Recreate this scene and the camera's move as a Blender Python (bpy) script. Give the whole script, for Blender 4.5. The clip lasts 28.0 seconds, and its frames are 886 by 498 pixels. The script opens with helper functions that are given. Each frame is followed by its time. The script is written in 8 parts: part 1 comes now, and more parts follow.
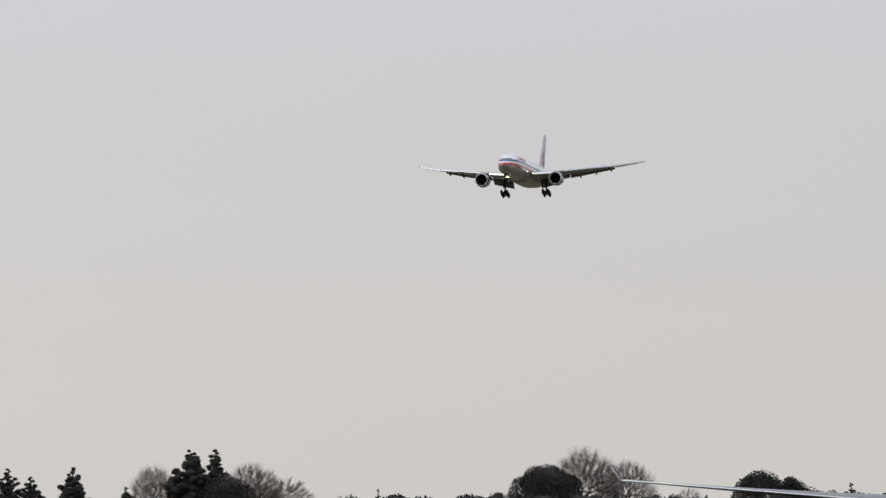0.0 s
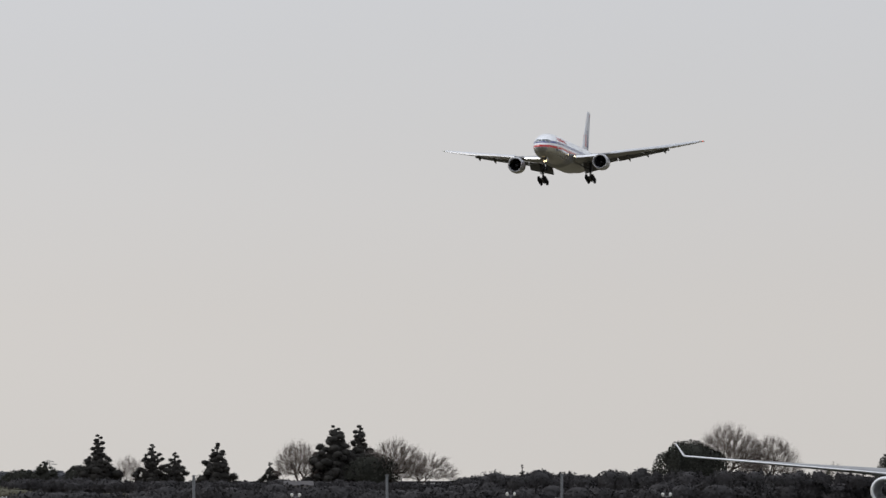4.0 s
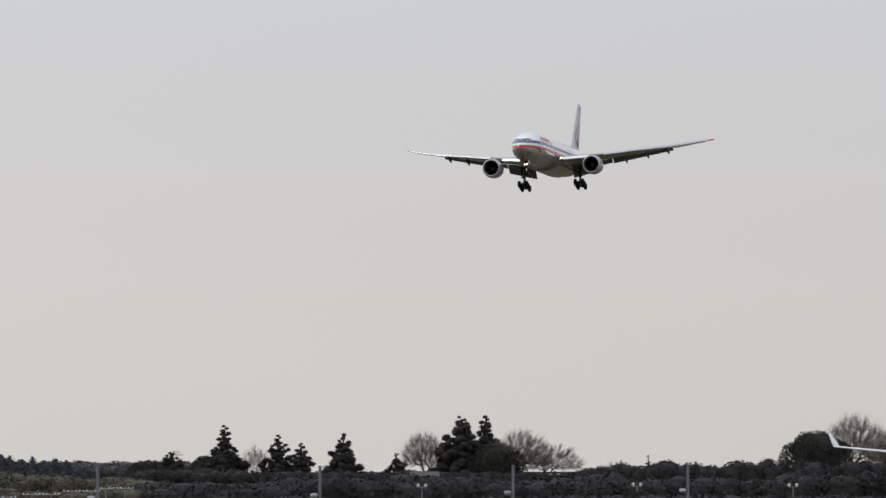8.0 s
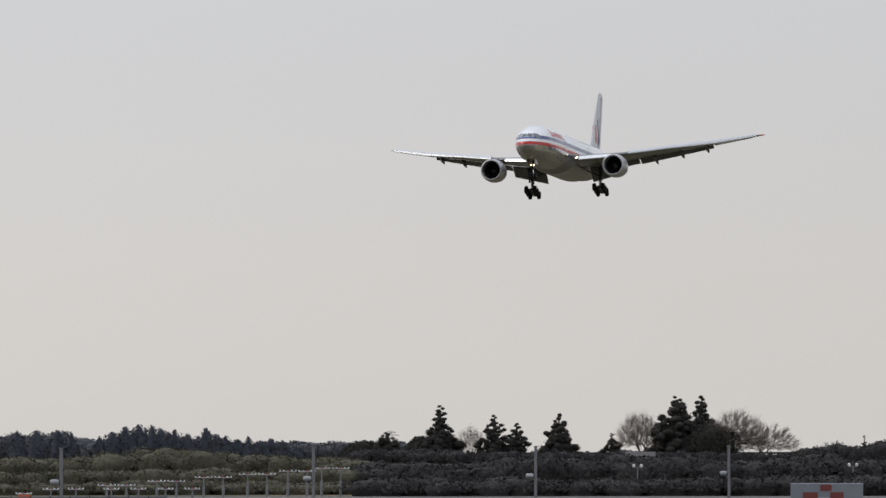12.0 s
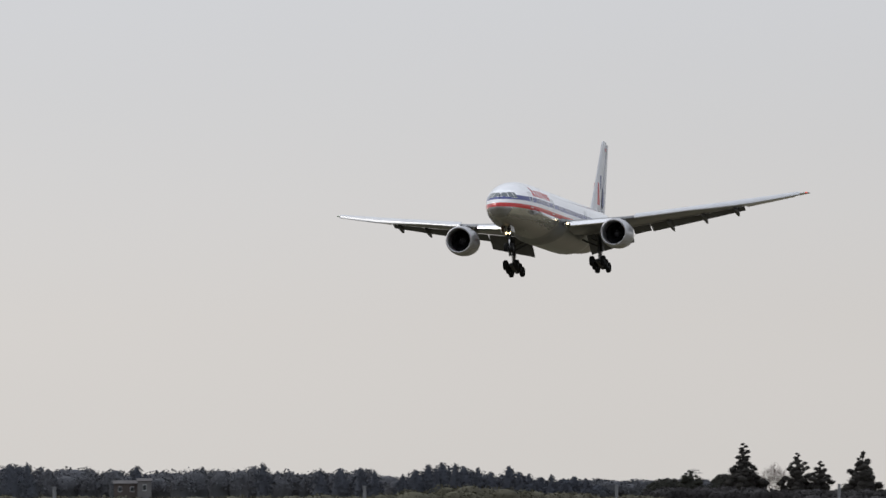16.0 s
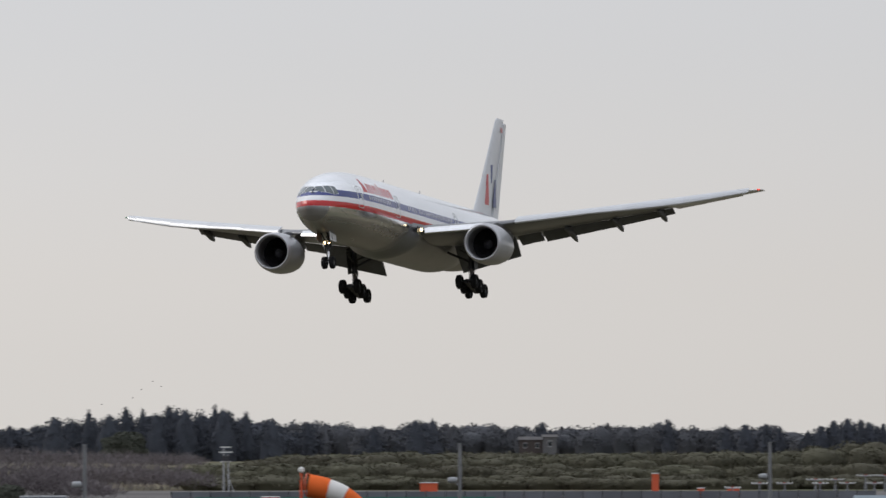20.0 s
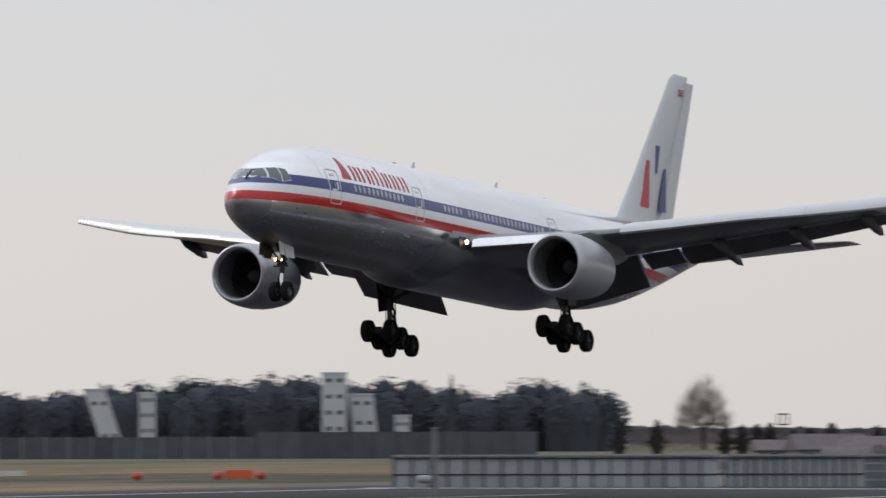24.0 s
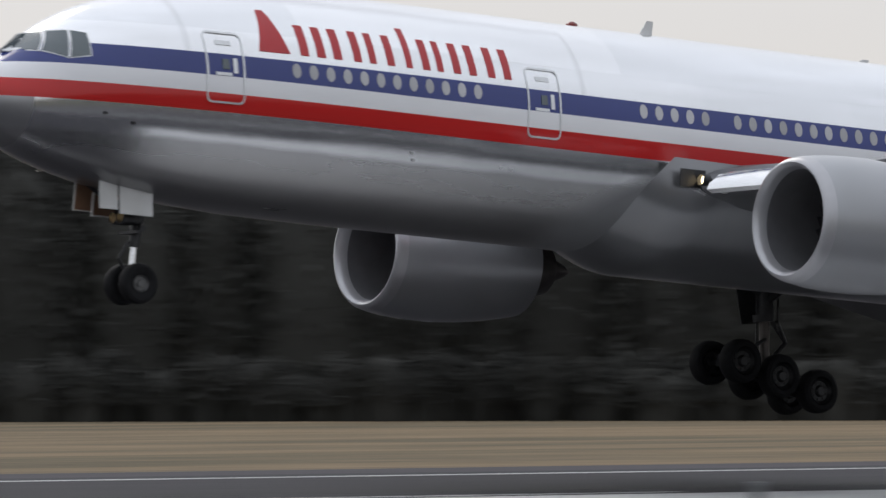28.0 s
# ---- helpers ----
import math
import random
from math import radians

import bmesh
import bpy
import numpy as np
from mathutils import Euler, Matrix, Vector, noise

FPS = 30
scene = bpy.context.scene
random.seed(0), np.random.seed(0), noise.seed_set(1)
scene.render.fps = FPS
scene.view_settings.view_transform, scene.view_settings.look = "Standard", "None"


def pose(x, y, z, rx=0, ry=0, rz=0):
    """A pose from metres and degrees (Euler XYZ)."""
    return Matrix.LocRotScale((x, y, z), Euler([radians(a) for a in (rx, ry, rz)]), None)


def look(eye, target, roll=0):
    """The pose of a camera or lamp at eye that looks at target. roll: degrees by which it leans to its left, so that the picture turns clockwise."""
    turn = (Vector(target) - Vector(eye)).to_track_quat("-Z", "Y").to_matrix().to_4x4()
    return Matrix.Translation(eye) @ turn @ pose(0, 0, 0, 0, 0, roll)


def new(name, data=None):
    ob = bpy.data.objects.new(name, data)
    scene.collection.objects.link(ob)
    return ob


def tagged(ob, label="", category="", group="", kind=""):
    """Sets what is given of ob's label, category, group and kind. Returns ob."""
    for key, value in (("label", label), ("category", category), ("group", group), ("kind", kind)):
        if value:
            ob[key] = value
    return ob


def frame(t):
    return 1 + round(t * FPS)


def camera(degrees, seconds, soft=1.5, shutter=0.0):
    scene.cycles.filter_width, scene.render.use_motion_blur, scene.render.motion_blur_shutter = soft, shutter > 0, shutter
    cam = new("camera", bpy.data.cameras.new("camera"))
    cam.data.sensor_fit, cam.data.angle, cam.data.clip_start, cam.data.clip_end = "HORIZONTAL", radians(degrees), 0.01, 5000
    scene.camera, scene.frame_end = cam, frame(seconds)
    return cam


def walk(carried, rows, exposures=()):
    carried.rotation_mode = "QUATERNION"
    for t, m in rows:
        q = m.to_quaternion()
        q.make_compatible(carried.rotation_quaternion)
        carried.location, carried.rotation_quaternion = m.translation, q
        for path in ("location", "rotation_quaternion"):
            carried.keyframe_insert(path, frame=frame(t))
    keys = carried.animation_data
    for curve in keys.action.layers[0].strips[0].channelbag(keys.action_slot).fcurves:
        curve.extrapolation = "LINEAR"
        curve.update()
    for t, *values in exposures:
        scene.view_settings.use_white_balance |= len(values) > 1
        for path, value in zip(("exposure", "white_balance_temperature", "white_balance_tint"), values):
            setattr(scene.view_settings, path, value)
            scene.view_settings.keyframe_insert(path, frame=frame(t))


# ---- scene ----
EYE = Vector((0.0, 0.0, 4.52))      # on a low mound beside the runway; runway surface is z = 0
RUNWAY_X = -176.3                   # runway centre line, running along y


def gaze(az, tilt):
    """Camera pose: az degrees from +y towards -x, tilt degrees above the horizon."""
    a, e = radians(az), radians(tilt)
    way = Vector((-math.sin(a) * math.cos(e), math.cos(a) * math.cos(e), math.sin(e)))
    return look(EYE, EYE + way * 100.0, -0.108)


cam = camera(6.2564, 28.0, soft=1.5, shutter=0.35)
PAN = [
    (0, 5.3582, 1.7259), (0.5, 5.3862, 1.7204), (1, 5.5108, 1.7309), (1.5, 5.6287, 1.7599), (2, 5.7257, 1.7704), (2.5, 5.8963, 1.7599),
    (3, 6.0686, 1.6792), (3.5, 6.2395, 1.5796), (5.5, 6.6139, 1.5365), (6, 6.6592, 1.5403), (6.5, 6.6830, 1.5632), (7, 6.8157, 1.5352),
    (7.5, 7.0334, 1.4930), (8, 7.2675, 1.4900), (8.5, 7.6239, 1.5219), (9, 7.8363, 1.5360), (9.5, 7.9729, 1.5214), (10, 8.1403, 1.5004),
    (10.5, 8.3956, 1.4466), (11, 8.5073, 1.3870), (11.5, 8.6715, 1.3079), (13.5, 9.2461, 1.6993), (14, 9.5823, 1.7501), (14.5, 9.7913, 1.7370),
    (15, 10.0164, 1.7022), (15.5, 10.4819, 1.6718), (16, 10.9336, 1.6245), (16.5, 11.1762, 1.5798), (17, 11.4503, 1.5599), (17.5, 11.8152, 1.5490),
    (18, 12.4252, 1.4853), (18.5, 12.9106, 1.4383), (19, 13.0417, 1.3379), (19.5, 13.2221, 1.3158), (20, 13.7966, 1.3206), (20.5, 14.6182, 1.2951),
    (21, 15.2941, 1.2366), (21.5, 16.4448, 1.1568), (22, 17.3700, 1.1348), (22.5, 18.3634, 1.1590), (24.5, 25.1018, 1.1194), (24.7, 26.1808, 1.0316),
    (24.8, 26.6300, 0.9329), (24.9, 27.1100, 0.8341), (25, 27.6981, 0.7354), (25.2, 28.6900, 0.6336), (25.3, 29.3400, 0.5826), (25.5, 30.5501, 0.4808),
    (25.7, 31.6450, 0.4819), (25.8, 32.3300, 0.4825), (26, 33.9140, 0.4836), (26.2, 35.5388, 0.5302), (26.3, 36.1200, 0.5412), (26.4, 36.7700, 0.5523),
    (26.5, 37.4977, 0.5633), (26.8, 39.9891, 0.5288), (27, 41.8587, 0.5018), (27.1, 42.6300, 0.5020), (27.2, 43.5650, 0.5023), (27.3, 44.6592, 0.5025),
    (27.6, 47.9629, 0.5485), (27.8, 50.4998, 0.5735), (28, 53.1909, 0.5682),
]
walk(cam, [(t, gaze(az, tilt)) for t, az, tilt in PAN])

# airliner flight: seconds, distance along the runway, height, pitch, bank, crab (degrees)
FLIGHT = [
    (0, 2097.81, 88.40, 2.82, 0.96, 5.48), (0.5, 2062.75, 86.58, 2.95, 1.02, 5.46), (1, 2027.69, 84.77, 3.05, 1.12, 5.43), (1.5, 1992.63, 83.00, 3.23, 1.25, 5.41),
    (2, 1957.58, 81.36, 3.30, 1.42, 5.38), (2.5, 1922.54, 79.85, 3.22, 1.67, 5.33), (3, 1887.50, 78.45, 2.99, 1.95, 5.27), (3.5, 1852.46, 77.06, 2.82, 1.82, 5.21),
    (5.5, 1712.36, 71.20, 2.52, 1.48, 4.94), (6, 1677.35, 69.60, 2.43, 1.44, 4.88), (6.5, 1642.34, 67.92, 2.43, 1.45, 4.79), (7, 1607.34, 66.22, 2.49, 1.48, 4.71),
    (7.5, 1572.34, 64.56, 2.45, 1.57, 4.62), (8, 1537.34, 62.89, 2.37, 1.70, 4.52), (8.5, 1502.35, 61.13, 2.49, 1.52, 4.47), (9, 1467.37, 59.33, 2.62, 1.48, 4.35),
    (9.5, 1432.39, 57.52, 2.85, 1.45, 4.26), (10, 1397.41, 55.74, 2.95, 1.50, 4.13), (10.5, 1362.44, 54.05, 2.97, 1.60, 4.01), (11, 1327.47, 52.48, 2.83, 1.73, 3.88),
    (11.5, 1292.51, 50.99, 2.75, 1.78, 3.76), (13.5, 1152.71, 45.11, 2.45, 2.35, 3.24), (14, 1117.77, 43.52, 2.46, 2.40, 3.14), (14.5, 1082.83, 41.84, 2.53, 2.47, 3.03),
    (15, 1047.90, 40.10, 2.58, 2.54, 2.91), (15.5, 1012.98, 38.34, 2.69, 2.44, 2.86), (16, 978.06, 36.54, 2.89, 2.30, 2.83), (16.5, 943.14, 34.70, 3.17, 1.93, 2.82),
    (17, 908.23, 32.89, 3.31, 1.73, 2.80), (17.5, 873.32, 31.13, 3.35, 2.16, 2.83), (18, 838.42, 29.40, 3.34, 2.61, 2.81), (18.5, 803.52, 27.74, 3.46, 2.77, 2.84),
    (19, 768.63, 26.18, 3.58, 2.57, 2.86), (19.5, 733.74, 24.80, 3.53, 2.28, 2.78), (20, 698.86, 23.59, 3.33, 1.88, 2.64), (20.5, 663.98, 22.48, 3.27, 1.90, 2.46),
    (21, 629.11, 21.42, 3.13, 2.00, 2.27), (21.5, 594.24, 20.34, 3.03, 2.02, 2.13), (22, 559.37, 19.23, 2.94, 2.02, 2.02), (22.5, 524.51, 18.12, 2.86, 1.84, 1.85),
    (24.5, 385.11, 14.16, 4.35, 1.10, 2.01), (24.7, 371.18, 13.79, 4.31, 1.20, 2.01), (25, 350.28, 13.30, 4.00, 1.29, 1.92), (25.5, 315.44, 12.61, 3.67, 1.41, 1.65),
    (26, 280.62, 11.99, 3.37, 1.50, 1.52), (26.2, 266.69, 11.72, 3.36, 1.53, 1.49), (26.5, 245.79, 11.34, 3.38, 1.53, 1.40), (26.8, 224.90, 10.94, 3.48, 1.55, 1.31),
    (27, 210.97, 10.65, 3.52, 1.56, 1.20), (27.3, 190.09, 10.22, 3.72, 1.75, 1.10), (27.6, 169.20, 9.79, 4.20, 1.81, 1.02), (27.8, 155.27, 9.57, 4.42, 1.91, 1.02),
    (28, 141.35, 9.35, 4.59, 2.04, 1.05),
]

# ---- world and light: thin overcast, late afternoon ----
SUN_AZ, SUN_EL = 78.0, 34.0         # azimuth in the same sense as the pan
GLOW_AZ = SUN_AZ
world = bpy.data.worlds.new("overcast_sky")
scene.world = world
world.use_nodes = True
wn, wl = world.node_tree.nodes, world.node_tree.links
wn.clear()
sky = wn.new("ShaderNodeTexSky")
sky.sky_type = "NISHITA"
sky.sun_disc = False
sky.sun_elevation = radians(SUN_EL)
sky.sun_rotation = radians(-SUN_AZ)
sky.air_density, sky.dust_density, sky.ozone_density = 1.0, 4.0, 1.0
sky_gain = wn.new("ShaderNodeMix")
sky_gain.data_type, sky_gain.blend_type = "RGBA", "MULTIPLY"
sky_gain.inputs[0].default_value = 1.0
sky_gain.inputs[7].default_value = (0.085, 0.085, 0.085, 1)
wl.new(sky.outputs[0], sky_gain.inputs[6])
geo = wn.new("ShaderNodeTexCoord")
sep = wn.new("ShaderNodeSeparateXYZ")
wl.new(geo.outputs["Generated"], sep.inputs[0])
ramp = wn.new("ShaderNodeValToRGB")
ramp.color_ramp.elements[0].position, ramp.color_ramp.elements[0].color = 0.0, (0.640, 0.615, 0.590, 1)
ramp.color_ramp.elements[1].position, ramp.color_ramp.elements[1].color = 1.0, (1.05, 1.10, 1.20, 1)
for at, shade in ((0.02, (0.645, 0.622, 0.602)), (0.045, (0.628, 0.628, 0.638)), (0.075, (0.612, 0.630, 0.672)), (0.35, (0.74, 0.77, 0.83))):
    ramp.color_ramp.elements.new(at).color = (*shade, 1)
wl.new(sep.outputs[2], ramp.inputs[0])
veil = wn.new("ShaderNodeTexNoise")           # faint cloud structure
veil.inputs["Scale"].default_value, veil.inputs["Detail"].default_value = 3.0, 3.0
stretch = wn.new("ShaderNodeMapping")
stretch.inputs["Scale"].default_value = (1.0, 1.0, 6.0)
wl.new(geo.outputs["Generated"], stretch.inputs[0])
wl.new(stretch.outputs[0], veil.inputs["Vector"])
veil_range = wn.new("ShaderNodeMapRange")
veil_range.inputs[3].default_value, veil_range.inputs[4].default_value = 0.95, 1.05
wl.new(veil.outputs[0], veil_range.inputs[0])
cloud = wn.new("ShaderNodeMix")
cloud.data_type, cloud.blend_type = "RGBA", "MULTIPLY"
cloud.inputs[0].default_value = 1.0
wl.new(ramp.outputs[0], cloud.inputs[6])
wl.new(veil_range.outputs[0], cloud.inputs[7])
cover = wn.new("ShaderNodeMix")
cover.data_type = "RGBA"
cover.inputs[0].default_value = 0.93
wl.new(sky_gain.outputs[2], cover.inputs[6])
bright = wn.new("ShaderNodeVectorMath")        # the veil is brighter towards the hidden sun
bright.operation = "DOT_PRODUCT"
bright.inputs[1].default_value = (-math.sin(radians(GLOW_AZ)), math.cos(radians(GLOW_AZ)), 0.0)
wl.new(geo.outputs["Generated"], bright.inputs[0])
bright_range = wn.new("ShaderNodeMapRange")
bright_range.inputs[1].default_value, bright_range.inputs[2].default_value = 0.15, 0.80
bright_range.inputs[3].default_value, bright_range.inputs[4].default_value = 0.985, 1.20
wl.new(bright.outputs["Value"], bright_range.inputs[0])
glow = wn.new("ShaderNodeMix")
glow.data_type, glow.blend_type = "RGBA", "MULTIPLY"
glow.inputs[0].default_value = 1.0
wl.new(cloud.outputs[2], glow.inputs[6])
wl.new(bright_range.outputs[0], glow.inputs[7])
wl.new(glow.outputs[2], cover.inputs[7])
bg_node = wn.new("ShaderNodeBackground")
bg_node.inputs[1].default_value = 1.0
wl.new(cover.outputs[2], bg_node.inputs[0])
wout = wn.new("ShaderNodeOutputWorld")
wl.new(bg_node.outputs[0], wout.inputs[0])

sun = new("sun", bpy.data.lights.new("sun", "SUN"))
sun.data.energy, sun.data.angle, sun.data.color = 0.6, radians(25), (1.0, 0.95, 0.88)
sa, se = radians(SUN_AZ), radians(SUN_EL)
sun.matrix_world = look((-math.sin(sa) * math.cos(se) * 50, math.cos(sa) * math.cos(se) * 50, math.sin(se) * 50), (0, 0, 0))
scene.view_settings.exposure = 0.0


# ---- materials ----
def mat(name, color, rough=0.7, metal=0.0, vary=0.15, scale=1.0, bump=0.0, bump_scale=None, second=None, second_scale=0.2,
        emit=None, strength=0.0, per_object=0.0, per_island=0.0, stretch_xyz=None, coat=0.0, contrast=(0.35, 0.65)):
    """A procedural surface: base colour, fine grain, a second colour in large patches, bump."""
    m = bpy.data.materials.new(name)
    m.use_nodes = True
    n, l = m.node_tree.nodes, m.node_tree.links
    b = n["Principled BSDF"]
    b.inputs["Roughness"].default_value, b.inputs["Metallic"].default_value = rough, metal
    if rough >= 0.75 and not metal:      # loose, rough stuff hardly shines
        b.inputs["Specular IOR Level"].default_value = 0.12
    if coat:
        b.inputs["Coat Weight"].default_value, b.inputs["Coat Roughness"].default_value = coat, 0.1
    tc = n.new("ShaderNodeTexCoord")
    src = tc.outputs["Object"]
    if stretch_xyz:
        mp = n.new("ShaderNodeMapping")
        mp.inputs["Scale"].default_value = stretch_xyz
        l.new(src, mp.inputs[0])
        src = mp.outputs[0]
    fine = n.new("ShaderNodeTexNoise")
    fine.inputs["Scale"].default_value, fine.inputs["Detail"].default_value = scale, 5.0
    l.new(src, fine.inputs["Vector"])
    col = n.new("ShaderNodeMix")
    col.data_type = "RGBA"
    col.inputs[6].default_value, col.inputs[7].default_value = (*color, 1), (*(second or color), 1)
    if second:
        big = n.new("ShaderNodeTexNoise")
        big.inputs["Scale"].default_value, big.inputs["Detail"].default_value = second_scale, 4.0
        l.new(src, big.inputs["Vector"])
        rg = n.new("ShaderNodeMapRange")
        rg.inputs[1].default_value, rg.inputs[2].default_value = contrast
        l.new(big.outputs[0], rg.inputs[0])
        l.new(rg.outputs[0], col.inputs[0])
    else:
        col.inputs[0].default_value = 0.0
    val = n.new("ShaderNodeMapRange")
    val.inputs[1].default_value, val.inputs[2].default_value = 0.25, 0.75
    val.inputs[3].default_value, val.inputs[4].default_value = 1.0 - vary, 1.0 + vary
    l.new(fine.outputs[0], val.inputs[0])
    gain = val.outputs[0]
    if per_object or per_island:
        info = n.new("ShaderNodeObjectInfo" if per_object else "ShaderNodeNewGeometry")
        rr = n.new("ShaderNodeMapRange")
        k = per_object or per_island
        rr.inputs[3].default_value, rr.inputs[4].default_value = 1.0 - k, 1.0 + k
        l.new(info.outputs["Random" if per_object else "Random Per Island"], rr.inputs[0])
        mu = n.new("ShaderNodeMath")
        mu.operation = "MULTIPLY"
        l.new(gain, mu.inputs[0]), l.new(rr.outputs[0], mu.inputs[1])
        gain = mu.outputs[0]
    mul = n.new("ShaderNodeMix")
    mul.data_type, mul.blend_type = "RGBA", "MULTIPLY"
    mul.inputs[0].default_value = 1.0
    l.new(col.outputs[2], mul.inputs[6]), l.new(gain, mul.inputs[7])
    l.new(mul.outputs[2], b.inputs["Base Color"])
    if bump:
        bn = n.new("ShaderNodeTexNoise")
        bn.inputs["Scale"].default_value, bn.inputs["Detail"].default_value = bump_scale or scale * 3, 4.0
        l.new(src, bn.inputs["Vector"])
        bp = n.new("ShaderNodeBump")
        bp.inputs["Strength"].default_value, bp.inputs["Distance"].default_value = bump, 0.05
        l.new(bn.outputs[0], bp.inputs["Height"])
        l.new(bp.outputs[0], b.inputs["Normal"])
    if emit:
        b.inputs["Emission Color"].default_value, b.inputs["Emission Strength"].default_value = (*emit, 1), strength
    return m


def skin_material():
    """Polished aluminium skin with faint panel joints and the painted cheat lines: blue, white, red."""
    m = bpy.data.materials.new("polished_skin")
    m.use_nodes = True
    n, l = m.node_tree.nodes, m.node_tree.links
    b = n["Principled BSDF"]
    tc = n.new("ShaderNodeTexCoord")
    xyz = n.new("ShaderNodeSeparateXYZ")
    l.new(tc.outputs["Object"], xyz.inputs[0])

    def math_node(op, a, c=None, clamp=False):
        k = n.new("ShaderNodeMath")
        k.operation, k.use_clamp = op, clamp
        for i, v in enumerate((a, c)):
            if v is not None:
                if isinstance(v, (int, float)):
                    k.inputs[i].default_value = v
                else:
                    l.new(v, k.inputs[i])
        return k.outputs[0]

    def band(z0, z1):
        return math_node("MULTIPLY", math_node("GREATER_THAN", xyz.outputs[2], z0), math_node("LESS_THAN", xyz.outputs[2], z1))

    def mix(f, a, c):
        k = n.new("ShaderNodeMix")
        k.data_type = "RGBA"
        l.new(f, k.inputs[0])
        for i, v in ((6, a), (7, c)):
            if isinstance(v, tuple):
                k.inputs[i].default_value = (*v, 1)
            else:
                l.new(v, k.inputs[i])
        return k.outputs[2]

    # dark belly reflection painted into the lower lobe's colour; its edge wanders a little
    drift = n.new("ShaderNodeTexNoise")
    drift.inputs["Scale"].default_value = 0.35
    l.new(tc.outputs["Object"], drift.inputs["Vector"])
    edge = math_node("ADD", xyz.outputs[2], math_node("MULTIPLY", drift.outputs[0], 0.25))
    belly_shade_range = n.new("ShaderNodeMapRange")
    belly_shade_range.inputs[1].default_value, belly_shade_range.inputs[2].default_value = -1.27, -1.40
    l.new(edge, belly_shade_range.inputs[0])
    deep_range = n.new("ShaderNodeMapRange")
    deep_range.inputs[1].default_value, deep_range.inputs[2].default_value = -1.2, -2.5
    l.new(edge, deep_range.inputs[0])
    dull = math_node("ADD", math_node("MULTIPLY", belly_shade_range.outputs[0], 0.52), math_node("MULTIPLY", deep_range.outputs[0], 0.48))
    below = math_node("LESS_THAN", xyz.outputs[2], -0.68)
    # panel tone: bays about 5 m long and lap joints
    bay = n.new("ShaderNodeTexBrick")
    bay.inputs["Color1"].default_value, bay.inputs["Color2"].default_value = (0.79, 0.80, 0.82, 1), (0.86, 0.865, 0.88, 1)
    bay.inputs["Mortar"].default_value = (0.70, 0.71, 0.73, 1)
    bay.inputs["Scale"].default_value, bay.inputs["Mortar Size"].default_value = 1.0, 0.006
    bay.inputs["Brick Width"].default_value, bay.inputs["Row Height"].default_value = 5.3, 1.55
    flat = n.new("ShaderNodeCombineXYZ")
    l.new(xyz.outputs[1], flat.inputs[0]), l.new(xyz.outputs[2], flat.inputs[1])
    l.new(flat.outputs[0], bay.inputs["Vector"])
    blue_w = band(0.27, 0.86)
    white_w = band(-0.19, 0.27)
    red_w = band(-0.68, -0.19)
    c = mix(blue_w, bay.outputs[0], (0.035, 0.05, 0.20))
    c = mix(white_w, c, (0.78, 0.78, 0.80))
    c = mix(red_w, c, (0.52, 0.022, 0.022))
    stripes = math_node("ADD", math_node("ADD", blue_w, white_w), red_w, True)
    radome = math_node("MULTIPLY", math_node("LESS_THAN", xyz.outputs[1], -23.45), math_node("SUBTRACT", 1.0, stripes))
    c = mix(radome, c, (0.40, 0.40, 0.415))
    # dulled rim of the lacquered patch under the red title
    off = math_node("MAXIMUM", math_node("SUBTRACT", math_node("ABSOLUTE", math_node("ADD", xyz.outputs[1], 13.1)), 6.3), math_node("SUBTRACT", math_node("ABSOLUTE", math_node("SUBTRACT", math_node("ADD", xyz.outputs[2], math_node("MULTIPLY", drift.outputs[0], 0.1)), 1.70)), 0.98))
    rim_w = math_node("SUBTRACT", 1.0, math_node("MULTIPLY", math_node("ABSOLUTE", off), 7.0), True)
    rim_w = math_node("MULTIPLY", rim_w, math_node("GREATER_THAN", xyz.outputs[2], 0.86))
    c = mix(math_node("MULTIPLY", rim_w, 0.32), c, (0.50, 0.50, 0.52))
    # painted belly darkness, standing in for dark ground mirrored below
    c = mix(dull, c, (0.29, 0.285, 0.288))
    # grey paint of the wing-body fairing, its front edge curved and soft
    sweep = math_node("DIVIDE", math_node("ADD", xyz.outputs[2], 3.0), 2.25)
    front = math_node("ADD", math_node("MULTIPLY", math_node("MULTIPLY", sweep, sweep), 3.3), -7.1)
    paint = math_node("DIVIDE", math_node("SUBTRACT", xyz.outputs[1], front), 1.1, True)
    paint = math_node("MULTIPLY", paint, math_node("DIVIDE", math_node("SUBTRACT", -0.69, xyz.outputs[2]), 0.16, True))
    paint = math_node("MULTIPLY", paint, math_node("SUBTRACT", 16.0, xyz.outputs[1], True))
    c = mix(paint, c, (0.26, 0.262, 0.272))
    grime = n.new("ShaderNodeTexNoise")
    grime.inputs["Scale"].default_value, grime.inputs["Detail"].default_value = 0.6, 6.0
    mp = n.new("ShaderNodeMapping")
    mp.inputs["Scale"].default_value = (1.0, 0.25, 2.0)
    l.new(tc.outputs["Object"], mp.inputs[0]), l.new(mp.outputs[0], grime.inputs["Vector"])
    gr = n.new("ShaderNodeMapRange")
    gr.inputs[1].default_value, gr.inputs[2].default_value = 0.3, 0.7
    gr.inputs[3].default_value, gr.inputs[4].default_value = 0.92, 1.05
    l.new(grime.outputs[0], gr.inputs[0])
    g = n.new("ShaderNodeMix")
    g.data_type, g.blend_type = "RGBA", "MULTIPLY"
    g.inputs[0].default_value = 1.0
